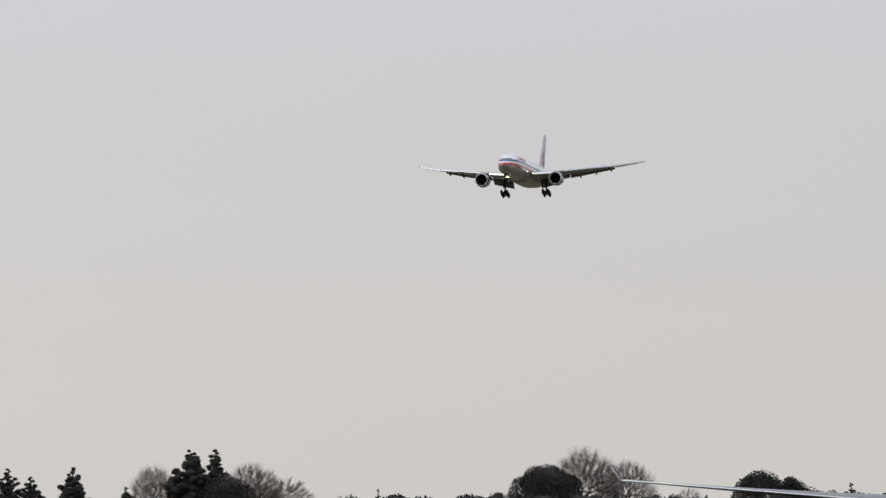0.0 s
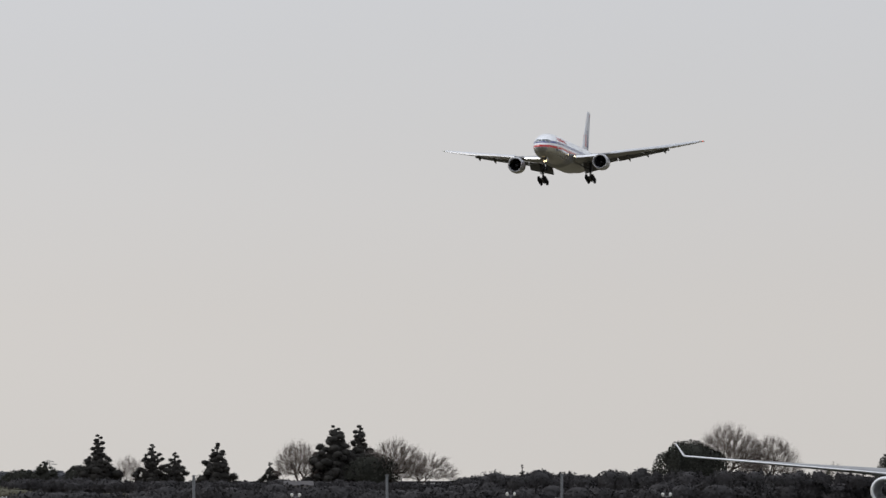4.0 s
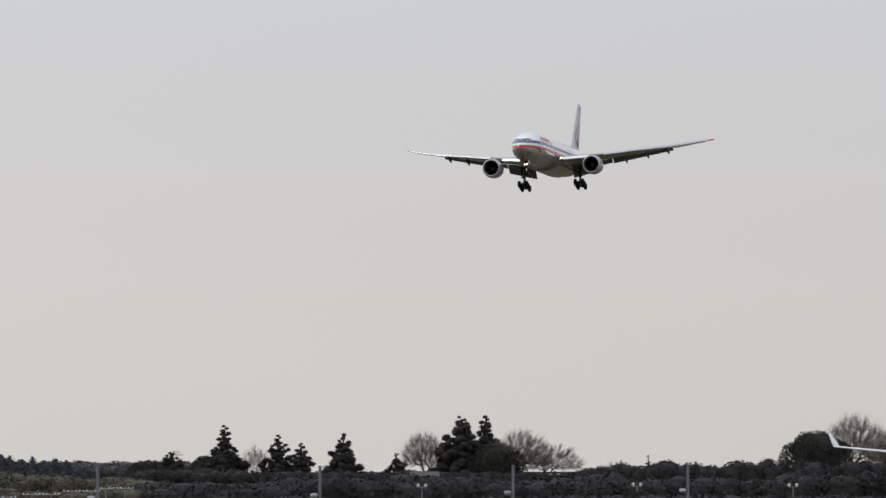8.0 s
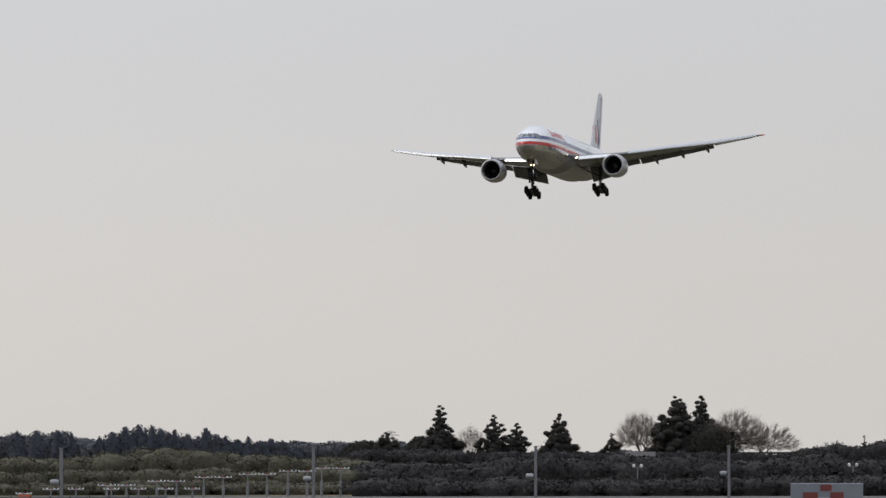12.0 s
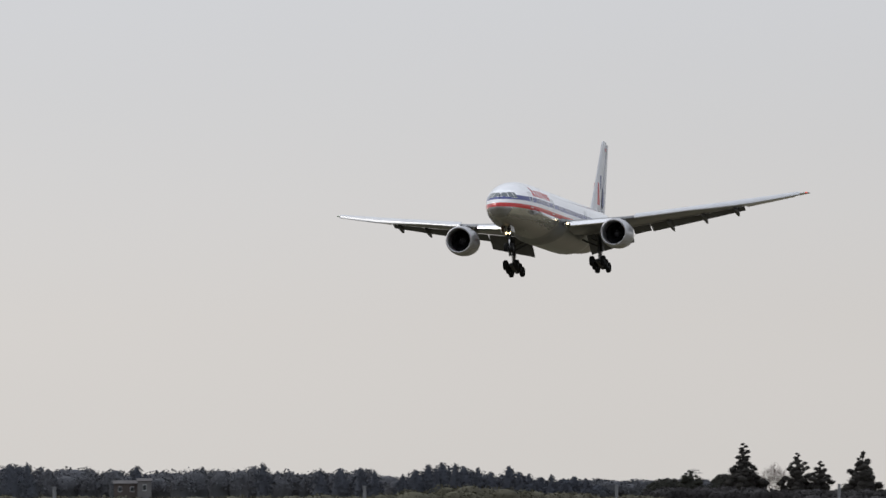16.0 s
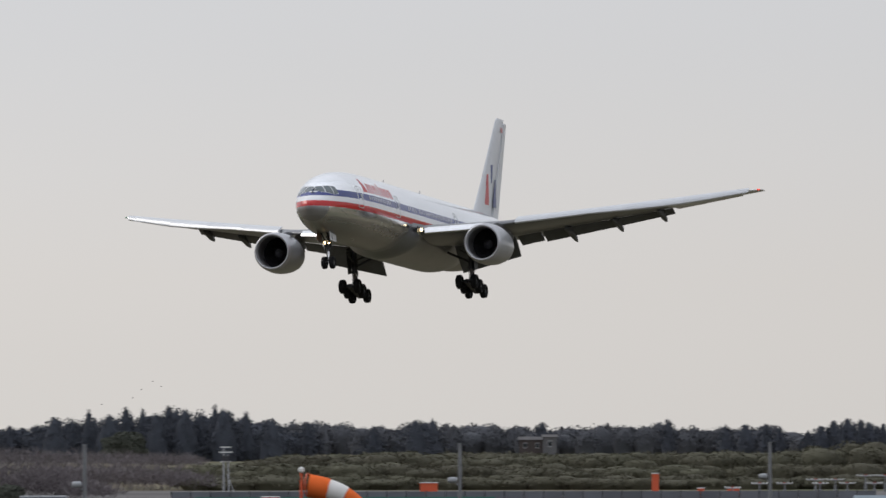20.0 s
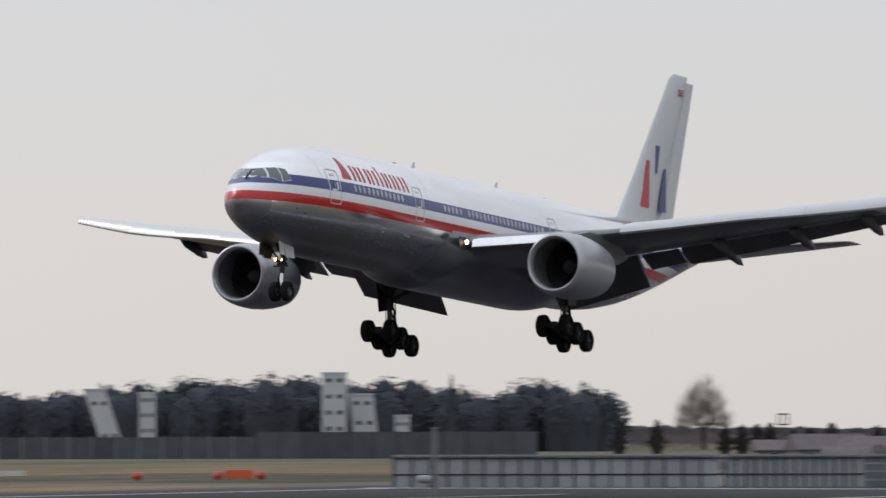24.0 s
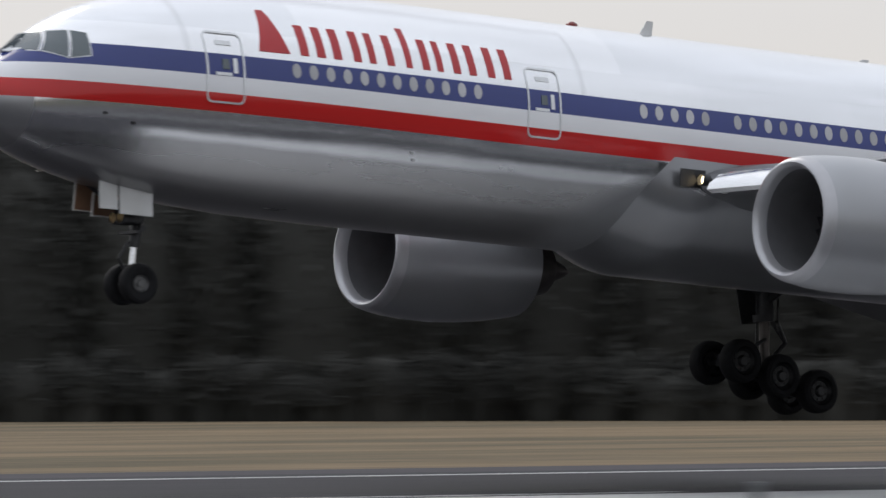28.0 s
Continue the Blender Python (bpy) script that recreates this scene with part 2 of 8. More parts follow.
    l.new(c, g.inputs[6]), l.new(gr.outputs[0], g.inputs[7])
    l.new(g.outputs[2], b.inputs["Base Color"])
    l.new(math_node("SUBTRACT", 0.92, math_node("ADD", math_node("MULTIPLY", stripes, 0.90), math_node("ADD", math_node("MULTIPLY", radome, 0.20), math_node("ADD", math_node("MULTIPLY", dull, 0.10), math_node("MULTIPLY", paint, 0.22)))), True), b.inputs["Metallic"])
    rn = n.new("ShaderNodeMapRange")
    rn.inputs[1].default_value, rn.inputs[2].default_value = 0.3, 0.7
    rn.inputs[3].default_value, rn.inputs[4].default_value = 0.08, 0.15
    l.new(grime.outputs[0], rn.inputs[0])
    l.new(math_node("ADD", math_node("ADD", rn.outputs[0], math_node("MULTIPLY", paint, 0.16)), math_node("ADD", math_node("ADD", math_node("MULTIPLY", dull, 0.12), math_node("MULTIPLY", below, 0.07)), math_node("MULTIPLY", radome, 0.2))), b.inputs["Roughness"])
    wav = n.new("ShaderNodeTexNoise")
    wav.inputs["Scale"].default_value = 0.9
    l.new(tc.outputs["Object"], wav.inputs["Vector"])
    bp = n.new("ShaderNodeBump")
    bp.inputs["Strength"].default_value, bp.inputs["Distance"].default_value = 0.14, 0.06
    l.new(wav.outputs[0], bp.inputs["Height"])
    l.new(bp.outputs[0], b.inputs["Normal"])
    return m


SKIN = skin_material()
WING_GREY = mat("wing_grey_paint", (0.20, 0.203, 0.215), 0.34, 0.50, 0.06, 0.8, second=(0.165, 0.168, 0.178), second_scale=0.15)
FAIRING_GREY = mat("fairing_grey_paint", (0.26, 0.262, 0.272), 0.28, 0.70, 0.06, 0.7, second=(0.22, 0.222, 0.232), second_scale=0.3)
FIN_GREY = mat("fin_grey_paint", (0.57, 0.58, 0.60), 0.4, 0.05, 0.04, 0.5)
NACELLE_GREY = mat("nacelle_grey_paint", (0.40, 0.408, 0.43), 0.30, 0.3, 0.05, 1.2, second=(0.36, 0.365, 0.38), second_scale=0.6)
BRIGHT_METAL = mat("bright_metal", (0.82, 0.82, 0.83), 0.18, 1.0, 0.05, 2.0)
DARK_METAL = mat("heat_stained_metal", (0.09, 0.08, 0.075), 0.45, 0.7, 0.25, 3.0)
DUCT = mat("intake_duct", (0.17, 0.17, 0.18), 0.5, 0.3, 0.1, 2.0)
FAN = mat("fan_blades", (0.05, 0.05, 0.055), 0.35, 0.8, 0.2, 4.0)
GEAR_PAINT = mat("gear_dark_paint", (0.020, 0.020, 0.022), 0.5, 0.2, 0.3, 6.0)
CHROME = mat("oleo_chrome", (0.8, 0.8, 0.8), 0.12, 1.0, 0.05, 5.0)
RUBBER = mat("tyre_rubber", (0.012, 0.012, 0.013), 0.75, 0.0, 0.3, 8.0)
HUB = mat("wheel_hub", (0.12, 0.12, 0.12), 0.4, 0.6, 0.2, 8.0)
DOOR_WHITE = mat("white_gear_door", (0.62, 0.62, 0.62), 0.4, 0.1, 0.08, 3.0, second=(0.5, 0.5, 0.49), second_scale=1.5)
# warm taxi-lamp light on the door insides, painted as brown
DOOR_LAMP_GLOW = mat("door_lamp_glow_brown", (0.16, 0.085, 0.05), 0.5, 0.1, 0.2, 3.0)
GLASS_DARK = mat("cockpit_glass", (0.055, 0.078, 0.090), 0.06, 0.0, 0.1, 2.0, coat=1.0)
CABIN_GLASS = mat("cabin_window_shade", (0.42, 0.42, 0.44), 0.2, 0.0, 0.05, 3.0, per_object=0.2)
SEAL = mat("door_outline_metal", (0.66, 0.67, 0.68), 0.3, 0.6, 0.08, 4.0)
RED_MARK = mat("red_marking_paint", (0.44, 0.022, 0.028), 0.35, 0.0, 0.05, 2.0)
BLUE_MARK = mat("blue_marking_paint", (0.028, 0.045, 0.17), 0.35, 0.0, 0.05, 2.0)
LAMP_WHITE = mat("lit_landing_lamp", (1, 0.9, 0.7), 0.3, emit=(1.0, 0.78, 0.46), strength=6.0)
LAMP_TAXI = mat("lit_taxi_lamp", (1, 0.9, 0.7), 0.3, emit=(1.0, 0.72, 0.38), strength=12.0)
LAMP_RED = mat("lit_red_lamp", (0.6, 0.02, 0.01), 0.3, emit=(1.0, 0.07, 0.04), strength=0.9)
BEACON_RED = mat("red_beacon_glass", (0.16, 0.012, 0.01), 0.2)
LAMP_BEACON = mat("lit_beacon_lamp", (0.8, 0.02, 0.01), 0.3, emit=(1.0, 0.06, 0.03), strength=14.0)
LIP_METAL = mat("intake_lip_metal", (0.46, 0.46, 0.48), 0.36, 0.5, 0.05, 2.0)
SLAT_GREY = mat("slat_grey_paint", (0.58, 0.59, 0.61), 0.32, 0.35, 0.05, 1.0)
DARK_HUB = mat("dark_wheel_hub", (0.011, 0.011, 0.012), 0.5, 0.3, 0.2, 8.0)
# wing grey lightened outboard: the brighter lit look is put into the colour
OUTER_GREY = mat("lit_outer_wing_grey", (0.72, 0.73, 0.75), 0.42, 0.1, 0.06, 0.8, second=(0.64, 0.645, 0.66), second_scale=0.15)
# wing grey darkened for the flaps: underside shade is put into the colour
FLAP_GREY = mat("shaded_flap_grey", (0.095, 0.098, 0.104), 0.5, 0.15, 0.1, 1.2, second=(0.07, 0.072, 0.076), second_scale=0.4)
SPINNER = mat("spinner_dark", (0.07, 0.07, 0.075), 0.4, 0.3, 0.1, 3.0)
LAMP_GREEN = mat("green_lamp", (0.02, 0.3, 0.1), 0.3)


# ---- mesh helpers ----
def merge(*parts):
    v, f = [], []
    for pv, pf in parts:
        o = len(v)
        v += list(pv)
        f += [tuple(i + o for i in q) for q in pf]
    return v, f


def moved(vf, m):
    return [tuple(m @ Vector(p)) for p in vf[0]], vf[1]


def box(x0, x1, y0, y1, z0, z1):
    v = [(x, y, z) for x in (x0, x1) for y in (y0, y1) for z in (z0, z1)]
    return v, [(0, 1, 3, 2), (4, 6, 7, 5), (0, 4, 5, 1), (2, 3, 7, 6), (0, 2, 6, 4), (1, 5, 7, 3)]


def soft_box(x0, x1, y0, y1, z0, z1, r=0.03):
    """A box with chamfered vertical and top edges."""
    rings = []
    for z, k in ((z0, 0.0), (z1 - r, 0.0), (z1, r)):
        a, b_, c, d = x0 + k, x1 - k, y0 + k, y1 - k
        rings.append([(a + r, c, z), (b_ - r, c, z), (b_, c + r, z), (b_, d - r, z), (b_ - r, d, z), (a + r, d, z), (a, d - r, z), (a, c + r, z)])
    return loft(rings, True)


def loft(rings, cap=False, closed=True):
    n = len(rings[0])
    v = [tuple(p) for r in rings for p in r]
    f = []
    for i in range(len(rings) - 1):
        for j in range(n if closed else n - 1):
            k = (j + 1) % n
            f.append((i * n + j, i * n + k, (i + 1) * n + k, (i + 1) * n + j))
    if cap:
        f.append(tuple(range(n - 1, -1, -1)))
        f.append(tuple((len(rings) - 1) * n + j for j in range(n)))
    return v, f


def frame_axes(d):
    d = Vector(d).normalized()
    a = d.cross(Vector((0, 0, 1)) if abs(d.z) < 0.9 else Vector((1, 0, 0))).normalized()
    return a, d.cross(a)


def rod(p0, p1, r0, r1=None, n=8, cap=True):
    p0, p1 = Vector(p0), Vector(p1)
    a, b_ = frame_axes(p1 - p0)
    r1 = r0 if r1 is None else r1
    return loft([[p + (a * math.cos(t) + b_ * math.sin(t)) * r for t in [2 * math.pi * i / n for i in range(n)]]
                 for p, r in ((p0, r0), (p1, r1))], cap)


def spun(profile, axis="y", n=32, centre=(0, 0, 0), cap=False):
    """Surface of revolution: profile of (along, radius)."""
    c = Vector(centre)
    rings = []
    for s, r in profile:
        ring = []
        for i in range(n):
            t = 2 * math.pi * i / n
            p, q = r * math.cos(t), r * math.sin(t)
            ring.append(c + Vector({"x": (s, p, q), "y": (p, s, q), "z": (p, q, s)}[axis]))
        rings.append(ring)
    return loft(rings, cap)


def part(name, vf, material, parent=None, label="", smooth=False, crease=35):
    """One mesh object, under a thing or under a part."""
    me = bpy.data.meshes.new(name)
    me.from_pydata([tuple(p) for p in vf[0]], [], vf[1])
    me.validate()
    me.materials.append(material)
    if smooth:
        me.polygons.foreach_set("use_smooth", [True] * len(me.polygons))
        me.set_sharp_from_angle(angle=radians(crease))
    ob = new(name, me)
    if parent:
        ob.parent = parent
    return tagged(ob, label)


def shared(name, me, parent=None, m=None):
    ob = new(name, me)
    if parent:
        ob.parent = parent
    if m is not None:
        ob.matrix_basis = m
    return ob


def spot(az, d, z=0.0):
    a = radians(az)
    return Vector((-d * math.sin(a), d * math.cos(a), z))

# ---- the landing airliner: local x to its left, y aft, z up; the nose is at y = -25 ----
NOSE = -25.0
STATIONS = [  # aft of nose: top, bottom, half width
    (0.26, -0.64, -0.66, 0.01), (0.34, -0.36, -0.98, 0.36), (0.5, -0.12, -1.24, 0.62), (0.85, 0.16, -1.54, 0.95), (1.3, 0.44, -1.80, 1.27),
    (1.65, 0.70, -1.97, 1.48), (2.0, 1.03, -2.11, 1.66), (2.5, 1.42, -2.27, 1.87), (3.1, 1.78, -2.43, 2.08), (3.9, 2.13, -2.60, 2.31),
    (5.0, 2.47, -2.79, 2.56), (6.6, 2.76, -2.96, 2.82), (8.6, 2.97, -3.07, 3.01), (10.8, 3.07, -3.1, 3.1), (13, 3.1, -3.1, 3.1), (16, 3.1, -3.1, 3.1), (22, 3.1, -3.1, 3.1),
    (28, 3.1, -3.1, 3.1), (34, 3.1, -3.1, 3.1), (40, 3.1, -3.1, 3.1), (43.5, 3.1, -3.05, 3.1), (46.5, 3.1, -2.78, 3.06), (49.5, 3.08, -2.28, 2.92),
    (52.5, 3.02, -1.58, 2.62), (55.5, 2.90, -0.76, 2.18), (58.5, 2.72, 0.08, 1.60), (60.8, 2.50, 0.72, 1.08), (62.4, 2.28, 1.12, 0.62), (63.4, 2.05, 1.38, 0.26), (63.7, 1.85, 1.60, 0.08)]


def station(x):
    """Top, bottom and half width of the fuselage x metres aft of the nose."""
    for a, b_ in zip(STATIONS, STATIONS[1:]):
        if x <= b_[0]:
            k = max(0.0, (x - a[0]) / (b_[0] - a[0]))
            return [a[i] + (b_[i] - a[i]) * k for i in (1, 2, 3)]
    return STATIONS[-1][1:]


def hull(x, z, side=1, out=0.0):
    """The point of the fuselage skin at that station and height."""
    top, bot, w = station(x)
    zc, h = (top + bot) / 2, (top - bot) / 2
    s = max(-0.999, min(0.999, (z - zc) / h))
    c = math.sqrt(1 - s * s)
    nrm = Vector((c / max(w, 0.01), 0, s / max(h, 0.01))).normalized()
    return Vector((side * (w * c + out * nrm.x), NOSE + x, z + out * nrm.z))


def hull_patch(corners, side, out, nu=4, nv=4, lift=0.03):
    """A thin plate on the skin: corners (x, z) in order, divided so that it follows the curve."""
    (x0, z0), (x1, z1), (x2, z2), (x3, z3) = corners
    v, f = [], []
    for layer in (out, out - lift):
        for i in range(nu + 1):
            for j in range(nv + 1):
                a, b_ = i / nu, j / nv
                x = (x0 * (1 - a) + x1 * a) * (1 - b_) + (x3 * (1 - a) + x2 * a) * b_
                z = (z0 * (1 - a) + z1 * a) * (1 - b_) + (z3 * (1 - a) + z2 * a) * b_
                v.append(hull(x, z, side, layer))
    m_ = (nu + 1) * (nv + 1)
    for i in range(nu):
        for j in range(nv):
            k = i * (nv + 1) + j
            f.append((k, k + nv + 1, k + nv + 2, k + 1))
    edge = [j for j in range(nv + 1)] + [i * (nv + 1) + nv for i in range(1, nu + 1)] + [nu * (nv + 1) + j for j in range(nv - 1, -1, -1)] + [i * (nv + 1) for i in range(nu - 1, 0, -1)]
    for a, b_ in zip(edge, edge[1:] + edge[:1]):
        f.append((a, b_, b_ + m_, a + m_))
    return v, f


def hull_line(points, side, width, out=0.02):
    """A narrow raised strip on the skin through (x, z) points, as a closed loop."""
    v, f = [], []
    n = len(points)
    cx, cz = sum(p[0] for p in points) / n, sum(p[1] for p in points) / n
    for x, z in points:
        d = math.hypot(x - cx, z - cz)
        k = (d - width) / d
        v.append(hull(x, z, side, out))
        v.append(hull(cx + (x - cx) * k, cz + (z - cz) * k, side, out))
        v.append(hull(cx + (x - cx) * k, cz + (z - cz) * k, side, out - 0.03))
        v.append(hull(x, z, side, out - 0.03))
    for i in range(n):
        a, b_ = 4 * i, 4 * ((i + 1) % n)
        for j in range(4):
            k = (j + 1) % 4
            f.append((a + j, b_ + j, b_ + k, a + k))
    return v, f


def round_rect(x0, x1, z0, z1, r, n=4, m_=6):
    pts = []
    for cx, cz, a0 in ((x1 - r, z1 - r, 0), (x0 + r, z1 - r, 90), (x0 + r, z0 + r, 180), (x1 - r, z0 + r, 270)):
        arc = [(cx + r * math.cos(radians(a0 + 90 * i / n)), cz + r * math.sin(radians(a0 + 90 * i / n))) for i in range(n + 1)]
        if pts:
            a, b_ = pts[-1], arc[0]
            pts += [(a[0] + (b_[0] - a[0]) * i / m_, a[1] + (b_[1] - a[1]) * i / m_) for i in range(1, m_)]
        pts += arc
    a, b_ = pts[-1], pts[0]
    pts += [(a[0] + (b_[0] - a[0]) * i / m_, a[1] + (b_[1] - a[1]) * i / m_) for i in range(1, m_)]
    return pts


FOIL = [(1.0, 0.004), (0.85, 0.036), (0.65, 0.060), (0.45, 0.074), (0.28, 0.074), (0.14, 0.060), (0.05, 0.038), (0.012, 0.018), (0.0, 0.0),
        (0.012, -0.014), (0.05, -0.026), (0.14, -0.040), (0.28, -0.050), (0.45, -0.052), (0.65, -0.036), (0.85, -0.012), (1.0, -0.002)]


def foil_ring(span, le, te, z, thick, side, twist=0.0, upright=False):
    """Airfoil section at a span station: leading and trailing edge aft of the nose."""
    ring = []
    for c, t in FOIL:
        x = le + (te - le) * c
        h = t * (te - le) * thick / 0.126
        if upright:
            ring.append((h, NOSE + x, span))
        else:
            ring.append((side * span, NOSE + x, z + h - math.radians(twist) * (x - le) * 1.0))
    return ring


def wing_line(y):
    """Leading edge, trailing edge, height and twist of the main wing at span y."""
    le = 19.6 + 0.655 * y if y > 3.0 else 19.6 + 0.655 * y
    te = 34.6 + 0.05 * y if y < 10 else 35.1 + (y - 10) * 0.315
    z = -1.52 + 0.136 * (y - 3) + 0.0010 * max(0, y - 3) ** 2 + 0.22 * max(0.0, min(1.0, (9.5 - y) / 6.0))
    return le, te, z


WING_IN = ((0.5, 0.14), (3.0, 0.135), (6, 0.125), (10, 0.115), (15, 0.11), (20, 0.105), (22.5, 0.103))
WING_OUT = ((22.55, 0.103), (25, 0.10), (28, 0.095), (29.4, 0.085), (30.1, 0.06))


def wing(side, spans):
    rings = []
    for y, th in spans:
        le, te, z = wing_line(y)
        if y > 29:
            le += (y - 29) * 0.9
            te += (y - 29) * 0.25
        cut = 0.0 if y > 22.52 or y < 3 else 0.13 * (te - le)
        rings.append(foil_ring(y, le, te - cut, z, th, side, 2.5 - y * 0.06))
    return loft(rings, True)


def trailing(side, y0, y1, frac, drop, gap, chord):
    """A flap or aileron lowered behind the wing between two span stations."""
    rings = []
    for k in (0, 0.5, 1):
        y = y0 + (y1 - y0) * k
        le, te, z = wing_line(y)
        c = te - le
        x0 = le + c * frac + gap
        z0 = z - math.radians(2.5 - y * 0.06) * (x0 - le) - 0.006 * c - 0.02
        ring = []
        for u, t in FOIL:
            px, pz = u * chord * c, t * chord * c * 0.8
            ca, sa_ = math.cos(radians(drop)), math.sin(radians(drop))
            ring.append((side * y, NOSE + x0 + px * ca + pz * sa_, z0 - px * sa_ + pz * ca))
        rings.append(ring)
    return loft(rings, True)


def slat(side, y0, y1):
    """A leading-edge slat, extended forward and down."""
    rings = []
    for k in (0, 0.33, 0.67, 1):
        y = y0 + (y1 - y0) * k
        le, te, z = wing_line(y)
        c = te - le
        full = 0.115 * c * (1.0 + 0.025 * y) * (0.50 if y < 8.5 else 1.0)
        th = full * (1.0 if y < 8.5 else 0.64 + 0.4 * max(0.0, min(1.0, (y - 17.0) / 7.0)))
        c *= 0.55 if y < 8.5 else 1.0
        rise = c
        ring = []
        for u, t in ((0.125, 0.34), (0.06, 0.20), (0.0, 0.0), (-0.045, -0.28), (-0.055, -0.50), (-0.03, -0.62), (-0.005, -0.50), (0.03, -0.12), (0.08, 0.16)):
            ring.append((side * y, NOSE + le + u * c - 0.1, z + 0.34 * full - (0.34 - t) * th + 0.02 * rise))
        rings.append(ring)
    return loft(rings, True)


def canoe(side, y, length, drop):
    """A flap-track fairing under the wing."""
    le, te, z = wing_line(y)
    x0 = te - length * 0.62
    zb = z - math.radians(2.5 - y * 0.06) * (x0 - le) - 0.035 * (te - le)
    rings = []
    for s, r in ((0, 0.03), (0.12, 0.20), (0.35, 0.33), (0.62, 0.34), (0.85, 0.22), (1.0, 0.03)):
        bend = max(0.0, s - 0.45)
        cx, cz = x0 + s * length, zb - 0.12 - bend * drop
        rings.append([(side * y + r * 0.75 * math.cos(t), NOSE + cx, cz + r * 1.25 * math.sin(t)) for t in [2 * math.pi * i / 10 for i in range(10)]])
    return loft(rings, True)


def tyre(radius, width, n=28, inner=0.55):
    w = width / 2
    return spun([(-w * 0.55, radius * inner), (-w * 0.95, radius * 0.66), (-w, radius * 0.82), (-w * 0.8, radius * 0.95), (-w * 0.4, radius), (w * 0.4, radius),
                 (w * 0.8, radius * 0.95), (w, radius * 0.82), (w * 0.95, radius * 0.66), (w * 0.55, radius * inner)], "x", n)


def rim(radius, width):
    w = width / 2
    a = spun([(-w * 0.7, 0.02), (-w * 0.72, radius * 0.2), (-w * 0.45, radius * 0.28), (-w * 0.45, radius * 0.46), (-w * 0.75, radius * 0.57), (w * 0.75, radius * 0.57),
              (w * 0.45, radius * 0.46), (w * 0.45, radius * 0.28), (w * 0.72, radius * 0.2), (w * 0.7, 0.02)], "x", 20, cap=True)
    bolts = []
    for i in range(8):
        t = 2 * math.pi * i / 8
        for s in (-1, 1):
            bolts.append(rod((s * w * 0.42, radius * 0.37 * math.cos(t), radius * 0.37 * math.sin(t)), (s * w * 0.56, radius * 0.37 * math.cos(t), radius * 0.37 * math.sin(t)), radius * 0.045, n=6))
    return merge(a, *bolts)


def nacelle_parts(eng, side):
    """Cowl, polished lip, intake duct, fan, spinner and core nozzle of one engine, round (side * 9.7, 20.1 aft, -2.7)."""
    cx, x0, cz = side * 9.7, NOSE + 20.1, -2.66
    c = (cx, x0, cz)
    part("cowl", spun([(0.34, 1.70), (0.8, 1.77), (1.5, 1.82), (2.4, 1.83), (3.3, 1.77), (4.2, 1.66), (4.9, 1.53), (5.25, 1.46), (5.22, 1.40), (4.4, 1.45)], "y", 40, c), NACELLE_GREY, eng, "", True)
    part("intake_lip", spun([(0.34, 1.702), (0.14, 1.65), (0.03, 1.585), (0.0, 1.52), (0.04, 1.455), (0.16, 1.40), (0.36, 1.365)], "y", 40, c), LIP_METAL, eng, "bright grey intake lip", True)
    part("intake_duct", spun([(0.36, 1.366), (0.8, 1.37), (1.3, 1.40), (1.9, 1.42), (2.5, 1.42)], "y", 40, c), DUCT, eng, "", True)
    for i in range(24):
        t = 2 * math.pi * i / 24
        rings = []
        for r, tw, ch in ((0.42, 20, 0.30), (0.9, 42, 0.36), (1.38, 60, 0.40)):
            a0 = t + radians(r * 7)
            dx, dy = ch * math.sin(radians(tw)), ch * math.cos(radians(tw))
            pt = Vector((cx + r * math.cos(a0), x0 + 2.15, cz + r * math.sin(a0)))
            tg = Vector((-math.sin(a0), 0, math.cos(a0)))
            rings.append([pt - tg * dx / 2 - Vector((0, dy / 2, 0)), pt + tg * dx / 2 + Vector((0, dy / 2, 0)), pt + tg * dx / 2 + Vector((0, dy / 2 + 0.03, 0)), pt - tg * dx / 2 - Vector((0, dy / 2 - 0.03, 0))])
        part("fan_blade", loft(rings, True), FAN, eng)
    part("fan_disc", spun([(2.42, 1.42), (2.44, 0.05)], "y", 32, c), FAN, eng, "dark fan behind the intake")
    part("spinner", spun([(1.62, 0.01), (1.68, 0.10), (1.85, 0.24), (2.08, 0.37), (2.2, 0.42)], "y", 20, c), SPINNER, eng, "", True)
    part("core_nozzle", spun([(4.5, 1.06), (5.3, 0.98), (6.2, 0.76), (6.3, 0.70), (5.6, 0.74)], "y", 28, c), DARK_METAL, eng, "heat-stained core nozzle", True)
    part("exhaust_cone", spun([(5.6, 0.52), (6.3, 0.44), (7.0, 0.20), (7.25, 0.02)], "y", 20, c), DARK_METAL, eng, "", True)
    part("chine", merge(loft([[(cx - side * 1.28, x0 + 1.3, cz + 1.33), (cx - side * 1.25, x0 + 1.3, cz + 1.30), (cx - side * 1.3, x0 + 2.6, cz + 1.36), (cx - side * 1.33, x0 + 2.6, cz + 1.39)],
                              [(cx - side * 1.55, x0 + 1.9, cz + 1.62), (cx - side * 1.53, x0 + 1.9, cz + 1.60), (cx - side * 1.56, x0 + 2.55, cz + 1.63), (cx - side * 1.58, x0 + 2.55, cz + 1.65)]], True)), NACELLE_GREY, eng)


